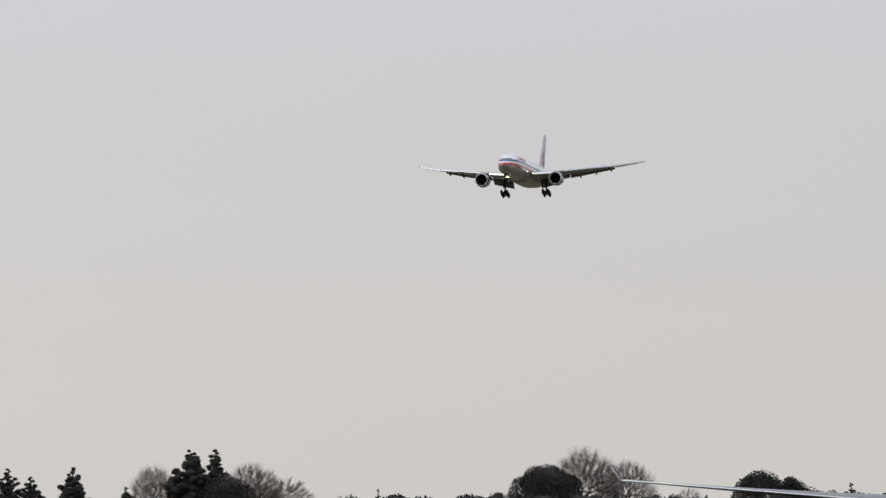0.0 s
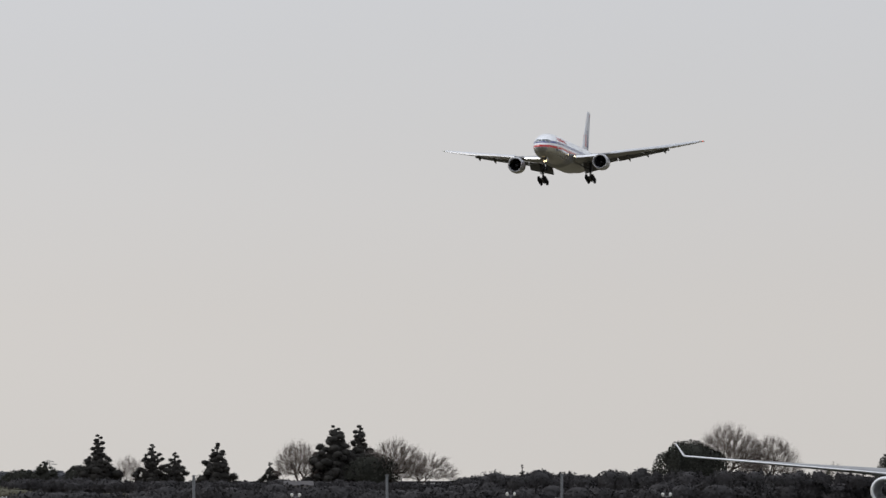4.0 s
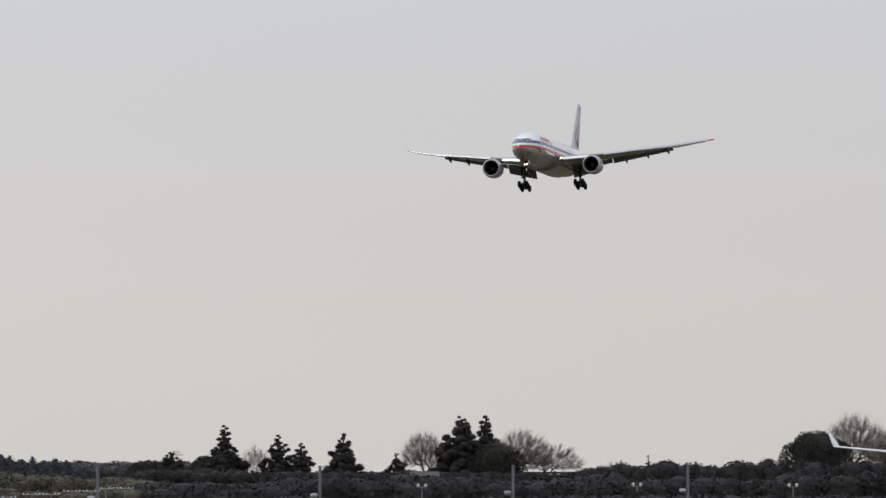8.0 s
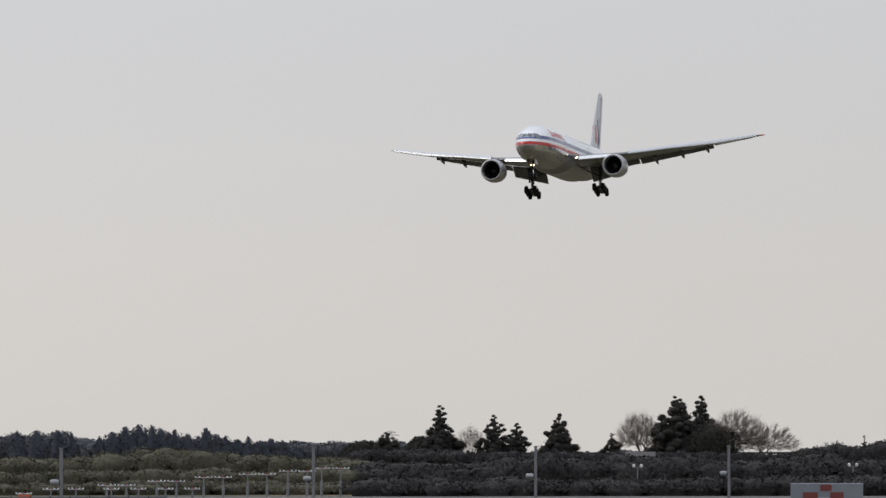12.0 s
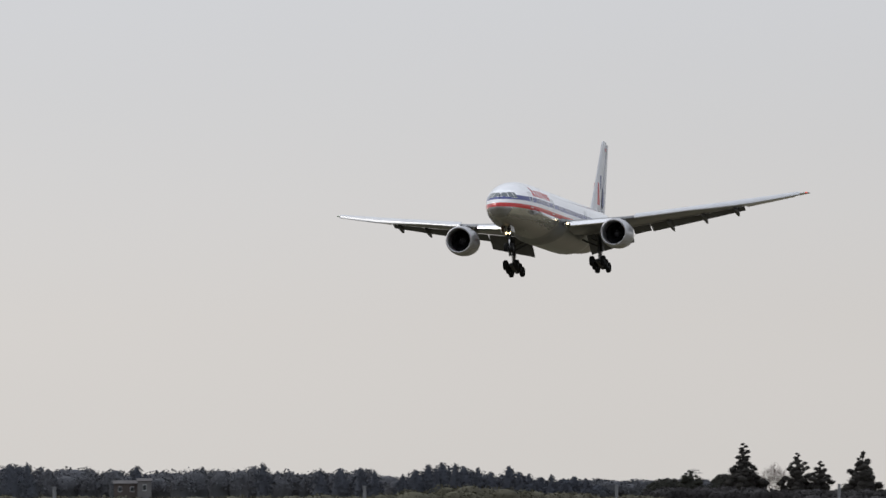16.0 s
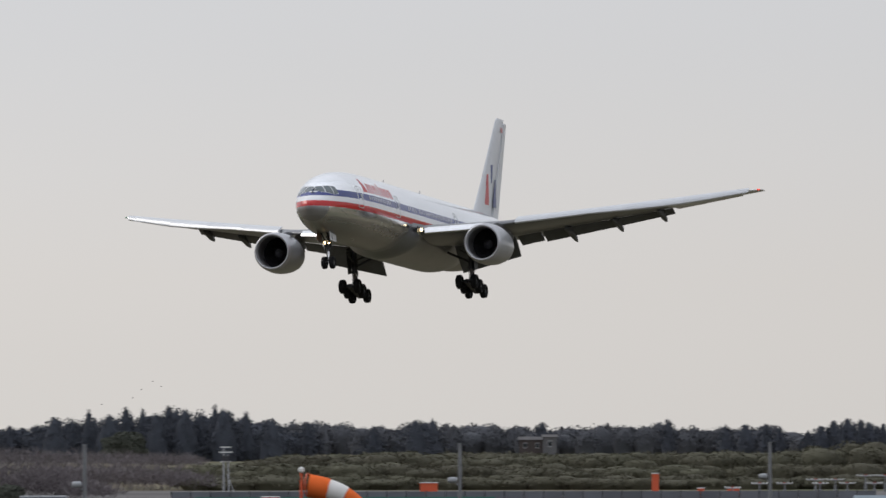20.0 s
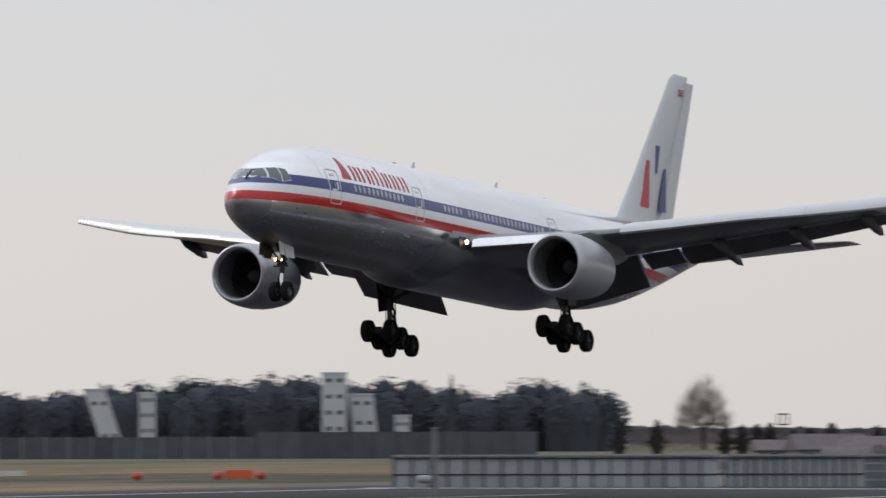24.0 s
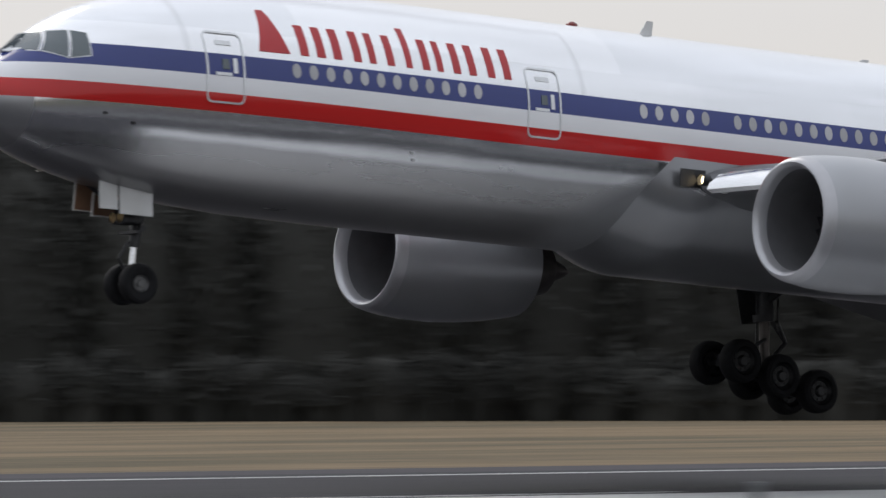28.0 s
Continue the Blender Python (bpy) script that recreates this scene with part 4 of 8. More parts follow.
TYRE_MARKS = mat("rubber_streaks", (0.014, 0.014, 0.016), 0.75, 0, 0.25, 0.5, second=(0.045, 0.045, 0.050), second_scale=0.10, stretch_xyz=(2.5, 0.04, 1.0))
PAINT = mat("runway_white_paint", (0.57, 0.57, 0.57), 0.6, 0, 0.12, 0.7, second=(0.44, 0.44, 0.44), second_scale=0.5, stretch_xyz=(1.0, 0.2, 1.0), contrast=(0.5, 0.8))

fall = [(-4900, -900, -0.08), (4900, -900, -0.08), (4900, 2150, -0.08), (-4900, 2150, -0.08), (4900, 4900, -9.0), (-4900, 4900, -9.0)]
g = part("ground", (fall, [(0, 1, 2, 3), (3, 2, 4, 5)]), GRASS)
tagged(g, "dry brown and green winter grass round the runway", "ground", kind="structure")
# added out of view: dark ground for the polished belly to mirror
DARK_NEAR_GROUND = mat("dark_ground_for_reflection", (0.026, 0.029, 0.016), 0.95, 0, 0.3, 0.7, 0.4, 2.0, second=(0.040, 0.034, 0.022), second_scale=0.05)
v0 = part("verge", box(-112, 60, -300, 400, -0.4, -0.05), DARK_NEAR_GROUND)
tagged(v0, "added dark ground out of view, mirrored by the belly", "grass", kind="structure")
APRON = mat("overrun_asphalt", (0.140, 0.130, 0.128), 0.9, 0, 0.18, 0.5, second=(0.095, 0.088, 0.086), second_scale=0.04, stretch_xyz=(0.3, 1.0, 1.0))
v3 = part("overrun", box(-256, -60, 497, 650, -0.5, -0.012), APRON)
tagged(v3, "grey weathered overrun paving beyond the runway end", "pavement", kind="structure")
v4 = part("verge", box(-275, -222, 512, 600, -0.4, -0.004), GREEN_TURF)
tagged(v4, "patchy green turf beyond the runway end", "grass", kind="structure")
v1 = part("verge", box(-343, -212.5, -300, 700, -0.4, -0.02), STRAW)
tagged(v1, "straw-coloured mown verge beside the runway", "grass", kind="structure")
v2 = part("verge", box(-136, -112, -300, 470, -0.4, -0.03), GREEN_TURF)
tagged(v2, "patchy green and brown turf beside the runway", "grass", kind="structure")
runway = part("runway", box(-205.8, -146.8, -400, 497, -0.5, 0.0), ASPHALT)
tagged(runway, "dark grey asphalt runway with white markings", "runway", kind="structure")
for x0, x1 in ((-212.5, -205.8), (-146.8, -136.0)):
    sh = part("runway_shoulder", box(x0, x1, -400, 497, -0.5, -0.006), SHOULDER)
    tagged(sh, "lighter grey asphalt runway shoulder", "pavement", kind="structure")
for x in (-201.8, -153.0):
    part("edge_line", box(x - 0.40, x + 0.40, -400, 474, -0.01, 0.006), PAINT, runway, "white runway edge line")
for i in range(14):
    if 110 < -240 + i * 50 < 190:
        continue                     # the broad bar lies there
    part("centre_dash", box(RUNWAY_X - 0.25, RUNWAY_X + 0.25, -240 + i * 50, -210 + i * 50, -0.01, 0.006), PAINT, runway, "white centre line dash")
for x0, x1 in ((-174.5, -161.8),):
    part("aiming_point", box(x0, x1, 123, 184, -0.01, 0.007), PAINT, runway, "broad white aiming point bar")
for j in range(3):
    x = -173.0 - j * 5.0
    part("touchdown_bar", box(x - 0.75, x + 0.75, 270 + j * 1.0, 305 + j * 1.0, -0.01, 0.006), PAINT, runway, "white touchdown zone bar")
part("threshold_line", box(-204, -128, 474.2, 476.4, -0.01, 0.012), PAINT, runway, "white line across the runway end")
for x0, x1 in ((-171.5, -168.5), (-183.5, -180.5)):
    part("rubber_track", box(x0, x1, -200, 260, -0.01, 0.003), TYRE_MARKS, runway, "dark tyre-rubber streaks", False)
LIGHT_BODY = mat("red_light_housing", (0.42, 0.05, 0.035), 0.5, 0, 0.1, 4.0)
me = None
for x, y in ((-183.0, 164.5), (-171.0, 164.3), (-159.0, 164.0), (-147.0, 164.0), (-139.5, 163.8)):
    lamp = tagged(new("runway_marker_lamp"), "low red inset lamp on the runway", "lamp", "runway marker lamps")
    if me is None:
        a = part("housing", merge(soft_box(-0.30, 0.30, -0.30, 0.30, 0.02, 0.14, 0.04), rod((0, 0, -0.01), (0, 0, 0.08), 0.10)), LIGHT_BODY, lamp)
        me = a.data
    else:
        shared("housing", me, lamp)
    lamp.location = (x, y, -0.006)

# ---- trees, woods and scrub ----
CEDAR = mat("cedar_needles", (0.036, 0.034, 0.031), 0.85, 0, 0.3, 0.5, per_island=0.22)
EVERGREEN = mat("evergreen_leaves", (0.032, 0.033, 0.027), 0.8, 0, 0.3, 0.5, per_island=0.22)
BARK = mat("tree_bark", (0.080, 0.066, 0.057), 0.9, 0, 0.3, 2.0)
TWIG = mat("bare_twigs", (0.190, 0.160, 0.145), 0.9, 0, 0.25, 0.5)
# haze of distance is painted into these two leaf colours as blue-grey
FAR_WOOD = mat("hazed_far_wood_leaves", (0.090, 0.093, 0.104), 0.9, 0, 0.12, 0.05, per_island=0.10)
FAR_CEDAR = mat("hazed_far_cedar_leaves", (0.062, 0.068, 0.083), 0.9, 0, 0.12, 0.05, per_island=0.10)
OLIVE_SCRUB = mat("olive_scrub_leaves", (0.094, 0.091, 0.064), 0.9, 0, 0.2, 0.3, per_island=0.06, second=(0.082, 0.076, 0.056), second_scale=0.05)
PALE_WOOD = mat("pale_bare_wood", (0.260, 0.232, 0.226), 0.9, 0, 0.25, 0.05, per_island=0.22)
MAUVE_WOOD = mat("mauve_bare_wood", (0.158, 0.140, 0.146), 0.9, 0, 0.25, 0.05, per_island=0.22)
BROWN_WOOD = mat("brown_wood_twigs", (0.088, 0.078, 0.068), 0.9, 0, 0.3, 0.04, per_island=0.22)
GREEN_WOOD = mat("dark_green_wood_leaves", (0.046, 0.046, 0.038), 0.9, 0, 0.3, 0.04, per_island=0.22)
BROWN_TOP = mat("dull_green_wood_leaves", (0.074, 0.072, 0.054), 0.9, 0, 0.3, 0.04, per_island=0.22)
HEDGE_LEAVES = mat("dark_hedge_leaves", (0.047, 0.0445, 0.046), 0.9, 0, 0.22, 0.3, per_island=0.12)
ORCHARD_TWIG = mat("pale_orchard_twigs", (0.270, 0.232, 0.222), 0.9, 0, 0.25, 0.5)
DULL_GREEN = mat("dull_green_leaves", (0.082, 0.088, 0.072), 0.9, 0, 0.25, 0.05, per_island=0.2)
DARK_WOOD = mat("dark_wood_leaves", (0.038, 0.038, 0.035), 0.9, 0, 0.35, 0.06, per_island=0.22)


def leaf_cards(rng, centres, facing_way, size, jitter=0.55, along=None, slim=0.62):
    """Small four-cornered leaf clumps lying roughly across the given directions."""
    n = len(centres)
    nn = np.asarray(facing_way) + rng.normal(size=(n, 3)) * jitter
    nn /= np.linalg.norm(nn, axis=1)[:, None] + 1e-9
    a = rng.normal(size=(n, 3)) if along is None else along + rng.normal(size=(n, 3)) * 0.35
    a -= nn * np.sum(a * nn, 1)[:, None]
    a /= np.linalg.norm(a, axis=1)[:, None] + 1e-9
    b_ = np.cross(nn, a)
    s = np.asarray(size) * rng.uniform(0.6, 1.35, n)
    a, b_ = a * s[:, None], b_ * (s * slim * rng.uniform(0.7, 1.3, n))[:, None]
    c = np.asarray(centres)
    v = np.stack([c - a, c - b_ * 0.8, c + a, c + b_], 1).reshape(-1, 3)
    return v, np.arange(4 * n).reshape(n, 4)


def mesh_arrays(name, blocks, material):
    """One smooth-shaded mesh from blocks of (vertices, quads)."""
    vs, fs, o = [], [], 0
    for v, f in blocks:
        vs.append(np.asarray(v, float)), fs.append(np.asarray(f, int) + o)
        o += len(v)
    v, f = np.concatenate(vs), np.concatenate(fs)
    me = bpy.data.meshes.new(name)
    me.vertices.add(len(v)), me.loops.add(f.size), me.polygons.add(len(f))
    me.vertices.foreach_set("co", v.ravel().astype(np.float32))
    me.loops.foreach_set("vertex_index", f.ravel().astype(np.int32))
    me.polygons.foreach_set("loop_start", np.arange(0, f.size, 4, dtype=np.int32))
    me.polygons.foreach_set("use_smooth", np.ones(len(f), dtype=bool))
    me.update(calc_edges=True)
    me.materials.append(material)
    return me


def core_rings(rng, base, rings, n=8):
    """A knobbly solid heart for a crown, so that the middle is dense."""
    v = []
    for z, r in rings:
        k = rng.uniform(0.84, 1.06, n) * r
        t = np.arange(n) * 2 * math.pi / n + rng.uniform(0, 0.4)
        v.append(np.stack([base[0] + k * np.cos(t), base[1] + k * np.sin(t), np.full(n, base[2] + z)], 1))
    f = []
    for i in range(len(rings) - 1):
        for j in range(n):
            f.append((i * n + j, i * n + (j + 1) % n, (i + 1) * n + (j + 1) % n, (i + 1) * n + j))
    return np.concatenate(v), np.array(f)


# half width of a conifer's crown against its height: (height, width) pairs from foot to tip
FORMS = {
    "cone": ((0.0, 0.95), (0.15, 1.0), (0.4, 0.74), (0.7, 0.38), (0.9, 0.13), (1.0, 0.02)),
    "spired": ((0.0, 1.0), (0.32, 1.0), (0.46, 0.80), (0.56, 0.52), (0.64, 0.30), (0.78, 0.22), (0.9, 0.14), (1.0, 0.02)),
    "plume": ((0.0, 0.9), (0.2, 1.0), (0.45, 0.86), (0.65, 0.62), (0.8, 0.40), (0.92, 0.20), (1.0, 0.04)),
    "tiers": ((0.0, 1.0), (0.2, 1.0), (0.45, 0.72), (0.7, 0.42), (0.88, 0.22), (1.0, 0.05)),
}
HABIT = {   # rise of the boughs at foot and tip, sag, bough thickness, raggedness, heart
    "cone": (0.02, 0.7, 0.18, 0.040, 0.34, 0.52), "spired": (0.05, 0.8, 0.20, 0.036, 0.36, 0.55),
    "plume": (0.25, 1.0, 0.12, 0.045, 0.36, 0.55), "tiers": (0.12, 0.6, 0.10, 0.034, 0.48, 0.24)}


def conifer_crown(rng, h, w, form, n, boughs, size, low=0.06):
    """Leaf sprays on many boughs round a stem, ragged at the edge, over a solid heart."""
    rise0, rise1, sag, thick, ragged, heart = HABIT[form]
    fz, fw = zip(*FORMS[form])
    if form == "tiers":
        levels = 9
        u = low + (0.97 - low) * ((np.arange(boughs) % levels) + rng.uniform(-0.42, 0.42, boughs) + 0.45) / levels
    else:
        u = low + (0.97 - low) * (np.arange(boughs) + rng.uniform(0, 1, boughs)) / boughs
    t = np.arange(boughs) * 2.39996 + rng.uniform(-0.6, 0.6, boughs)
    reach = w * np.interp(u, fz, fw) * rng.uniform(1 - ragged, 1 + 0.45 * ragged, boughs)
    rise = rise0 + (rise1 - rise0) * u
    weight = reach + 0.10 * w
    i = rng.choice(boughs, n, p=weight / weight.sum())
    s = rng.uniform(0.2, 1.0, n) ** 0.55
    out = np.stack([np.cos(t), np.sin(t)], 1)[i]
    r = reach[i] * s
    side = rng.normal(0, 1, n) * (0.17 * reach[i] * (1.15 - s) + 0.05 * w * np.interp(u, fz, fw)[i])
    lift = np.minimum(rise[i] * r, 0.45 * (1 - u[i]) * h)
    z = u[i] * h + lift - sag * r * s + rng.normal(0, 1, n) * thick * h * (1.1 - 0.75 * s) * (0.25 + 0.75 * (1 - u[i]))
    pts = np.stack([out[:, 0] * r - out[:, 1] * side, out[:, 1] * r + out[:, 0] * side, np.maximum(z, 0.0)], 1)
    way = np.stack([out[:, 0], out[:, 1], rise[i] - 1.5 * sag * s], 1)
    flat = 1.0 if form == "tiers" else 0.3
    up = np.stack([out[:, 0], out[:, 1], np.full(n, flat)], 1)
    small = size * (0.55 + 0.45 * np.interp(u, fz, fw)[i])
    rings = [(-0.1, w * fw[0] * heart)] + [(a * h, max(0.02, w * c * heart)) for a, c in FORMS[form][1:-1]] + [(0.95 * h, 0.02)]
    return [leaf_cards(rng, pts, up, small, 0.6, way), core_rings(rng, (0, 0, 0), rings)]


def clump_crown(rng, h, w, form, n, clumps, size, low=0.06, heart=0.5):
    """A conifer of rounded leaf clumps set round the stem at uneven reach, with gaps between them."""
    fz, fw = zip(*FORMS[form])
    grid = np.linspace(low, 0.93, 200)
    share = np.cumsum(np.interp(grid, fz, fw) + 0.12)
    u = np.interp((np.arange(clumps) + rng.uniform(0, 1, clumps)) / clumps, share / share[-1], grid)
    u[-3:] = (0.955, 0.92, 0.88)
    wide = np.interp(u, fz, fw)
    t = np.arange(clumps) * 2.39996 + rng.uniform(-0.7, 0.7, clumps)
    reach = w * wide * rng.uniform(0.30, 0.95, clumps)
    girth = w * (0.085 + 0.17 * wide) * rng.uniform(0.65, 1.25, clumps)
    i = rng.choice(clumps, n, p=girth ** 1.6 / np.sum(girth ** 1.6))
    d = rng.normal(size=(n, 3))
    d /= np.linalg.norm(d, axis=1)[:, None]
    q = d * (girth[i] * rng.uniform(0.15, 1, n) ** 0.45)[:, None] * np.array([1, 1, 0.68])
    r = reach[i]
    pts = q + np.stack([np.cos(t[i]) * r, np.sin(t[i]) * r, u[i] * h - 0.10 * r], 1)
    pts[:, 2] = np.maximum(pts[:, 2], 0.0)
    rings = [(-0.1, w * fw[0] * heart)] + [(a * h, max(0.03, w * c * heart * (1 - 0.75 * a))) for a, c in FORMS[form][1:-1]] + [(0.9 * h, 0.02)]
    blocks = [leaf_cards(rng, pts, d + np.array([0, 0, 0.3]), size * (0.6 + 0.4 * wide[i]), 0.7), core_rings(rng, (0, 0, 0), rings)]
    for k in range(clumps):
        g = girth[k]
        c = (math.cos(t[k]) * reach[k], math.sin(t[k]) * reach[k], max(0.5 * g, u[k] * h - 0.10 * reach[k]))
        blocks.append(core_rings(rng, c, [(-0.48 * g, 0.1 * g), (-0.3 * g, 0.66 * g), (0.1 * g, 0.78 * g), (0.4 * g, 0.45 * g), (0.5 * g, 0.05 * g)], 6))
    return blocks


def dome_crown(rng, h, w, n, size, low=0.0, heart=0.66, lump=0.10):
    """A rounded broad-leaved crown: leaf clumps over a lumpy shell."""
    d = rng.normal(size=(n, 3))
    d /= np.linalg.norm(d, axis=1)[:, None]
    d[:, 2] = np.where(d[:, 2] < -0.35, -d[:, 2], d[:, 2])
    k, ph = rng.normal(size=(7, 3)) * 3.6, rng.uniform(0, 6.28, 7)
    swell = 1 + lump * np.sum(np.cos(d @ k.T + ph), 1) / 2.2
    mid = (0.42 + 0.58 * low) * h
    down = mid - low * h
    shell = swell * rng.uniform(0.45, 1.0, n) ** 0.42
    pts = d * shell[:, None]
    pts = np.stack([pts[:, 0] * w, pts[:, 1] * w, mid + np.where(d[:, 2] > 0, pts[:, 2] * (h - mid), pts[:, 2] * down)], 1)
    pts[:, 2] = np.maximum(pts[:, 2], low * h)
    rings = [(low * h - 0.1, w * heart * 0.86)] + [(mid + (h - mid) * 0.90 * math.sin(q), w * heart * math.cos(q)) for q in (-0.2, 0.2, 0.55, 0.9, 1.2, 1.5)]
    return [leaf_cards(rng, pts, d + np.array([0, 0, 0.15]), size, 0.75), core_rings(rng, (0, 0, 0), rings, 10)]


def stick_arrays(p, q, r0, r1, sides=4):
    """Tapered sticks from p to q."""
    d = q - p
    d /= np.linalg.norm(d, axis=1)[:, None] + 1e-9
    ref = np.where(np.abs(d[:, 2:3]) < 0.9, np.array([[0.0, 0, 1]]), np.array([[1.0, 0, 0]]))
    a = np.cross(d, ref)
    a /= np.linalg.norm(a, axis=1)[:, None] + 1e-9
    b_ = np.cross(d, a)
    rows = []
    for c, r in ((p, r0), (q, r1)):
        for j in range(sides):
            t = 2 * math.pi * j / sides
            rows.append(c + (a * math.cos(t) + b_ * math.sin(t)) * np.asarray(r)[:, None])
    v = np.stack(rows, 1).reshape(-1, 3)
    o = np.arange(len(p))[:, None] * 2 * sides
    f = np.concatenate([np.stack([o[:, 0] + j, o[:, 0] + (j + 1) % sides, o[:, 0] + sides + (j + 1) % sides, o[:, 0] + sides + j], 1) for j in range(sides)])
    return v, f


def bare_tree(az, d, h, w, label, seed, lean=0.0, n=520, twigs=13, fork=0.14, material=None):
    """A leafless tree: limbs grown through a domed crown, thick by what they carry, with sprays of twigs."""
    rng = np.random.default_rng(seed)
    tree = tagged(new("bare_tree"), label, "tree", "trees beyond the runway end")
    tree.location = spot(az, d)
    way = rng.normal(size=(n, 3))
    way /= np.linalg.norm(way, axis=1)[:, None]
    way[:, 2] = np.abs(way[:, 2])
    mid = 0.36 * h
    pts = way * (rng.uniform(0.04, 1, n) ** 0.42)[:, None] * np.array([w * 0.92, w * 0.92, (h - mid) * 0.93]) + np.array([0, 0, mid])
    pts[:, 2] -= 0.30 * mid * np.clip(np.hypot(pts[:, 0], pts[:, 1]) / w, 0, 1) ** 2
    pts[:, 0] += lean * (pts[:, 2] - fork * h)
    pts = pts[np.argsort(np.linalg.norm(pts - np.array([0, 0, fork * h]), axis=1))]
    node = np.zeros((2 * n + 2, 3))
    node[1] = (0, 0, fork * h)
    parent, path, used = [-1, 0], [0.0, fork * h], 2
    for p in pts:
        cost = np.linalg.norm(node[1:used] - p, axis=1) * 1.35 + np.array(path[1:]) * 0.55
        j = 1 + int(np.argmin(cost))
        gap = float(np.linalg.norm(node[j] - p))
        if gap > 0.07 * h:                       # a long limb bows on its way
            node[used] = (node[j] * 0.5 + p * 0.5) + np.array([0, 0, 0.10 * gap]) + rng.normal(0, 0.05 * gap, 3)
            parent.append(j), path.append(path[j] + gap / 2)
            j, used = used, used + 1
            gap /= 2
        node[used] = p
        parent.append(j), path.append(path[j] + gap)
        used += 1
    load = np.ones(used)
    for j in range(used - 1, 0, -1):
        load[parent[j]] += load[j]
    par = np.array(parent[1:used])
    rad = 0.0011 * h * load[1:used] ** 0.5
    p0, p1 = node[par], node[1:used]
    thick = rad > 0.0035 * h
    t_ob = new("trunk", mesh_arrays("trunk", [stick_arrays(p0[thick], p1[thick], rad[thick] * 1.1, rad[thick], 6)], BARK))
    tips = np.flatnonzero(load[1:used] < 5)
    i = np.repeat(tips, twigs)
    k = rng.uniform(0.2, 1, len(i))[:, None]
    start = p0[i] * (1 - k) + p1[i] * k
    out = start - np.array([0, 0, 0.25 * h])
    out /= np.linalg.norm(out, axis=1)[:, None]
    go = out + np.array([lean * 0.8, 0, 0.25]) + rng.normal(size=(len(i), 3)) * 0.36
    go /= np.linalg.norm(go, axis=1)[:, None]
    end = start + go * (h * rng.uniform(0.05, 0.19, len(i)))[:, None]
    fine = 0.0008 * h
    blocks = [stick_arrays(p0[~thick], p1[~thick], rad[~thick], rad[~thick] * 0.8, 4),
              stick_arrays(start, end, np.full(len(i), fine), np.full(len(i), fine * 0.6), 3)]
    c_ob = new("twig_crown", mesh_arrays("twig_crown", blocks, material or TWIG))
    t_ob.parent = c_ob.parent = tree
    return tree


def leafy_tree(name, az, d, h, w, kind, label, seed, n=6000, size=0.20, material=None, low=0.06, boughs=150, clumps=0, heart=0.5):
    rng = np.random.default_rng(seed)
    tree = tagged(new(name), label, "tree", "trees beyond the runway end")
    tree.location = spot(az, d)
    part("trunk", rod((0, 0, -0.2), (0, 0, h * 0.9), 0.028 * h, 0.006 * h, 7), BARK, tree)
    if clumps:
        blocks = clump_crown(rng, h, w, kind, n, clumps, size, low, heart)
    else:
        blocks = dome_crown(rng, h, w, n, size, low) if kind == "dome" else conifer_crown(rng, h, w, kind, n, boughs, size, low)
    if n > 2000:
        z = rng.uniform(0.15, 0.8, 40) * h
        t = rng.uniform(0, 6.28, 40)
        p = np.stack([0 * z, 0 * z, z], 1)
        r = w * (1 - z / h) * 0.7
        q = np.stack([r * np.cos(t), r * np.sin(t), z + 0.02 * h], 1)
        lm = new("limb", mesh_arrays("limb", [stick_arrays(p, q, np.full(40, 0.007 * h), np.full(40, 0.003 * h))], BARK))
        lm.parent = tree
    c = new("crown", mesh_arrays("crown", blocks, material or CEDAR))
    c.parent = tree
    return tree


def lerp_table(table, x):
    xs, ys = zip(*sorted(table))
    return float(np.interp(x, xs, ys))


def wood(name, label, table, d, material, seed, step, width, kinds, size, per_tree, deep=40.0, rows=2, vary=0.14, heart=0.62, lump=0.09):
    """A wood that nobody could count: its tree tops follow a table of (azimuth, height)."""
    rng = np.random.default_rng(seed)
    a0, a1 = min(t[0] for t in table), max(t[0] for t in table)
    blocks = []
    for row in range(rows):
        az = a0 + rng.uniform(0, 1) * math.degrees(step / d)
        while az < a1:
            dd = d + deep * (row + rng.uniform(-0.3, 0.3))
            h = (lerp_table(table, az) - EYE.z) * dd / d + EYE.z
            h *= 1 + rng.uniform(-vary, vary * 0.35) - (0.10 if row == 0 and rows > 1 else 0)
            h = max(h, 0.8)
            w = width * rng.uniform(0.7, 1.25)
            kind = kinds[rng.integers(0, len(kinds))]
            p0 = np.array(spot(az, dd))
            n_ = int(per_tree * 1.2)
            made = dome_crown(rng, h, w, n_, size * 1.25, 0.0, heart, lump) if kind == "dome" else conifer_crown(rng, h, w * 0.72, kind, n_, 46, size * 1.25)
            blocks += [(v + p0, f) for v, f in made]
            az += math.degrees(step * rng.uniform(0.6, 1.4) / dd)
    ob = new(name, mesh_arrays(name, blocks, material))
    return tagged(ob, label, "woodland", kind="stuff")


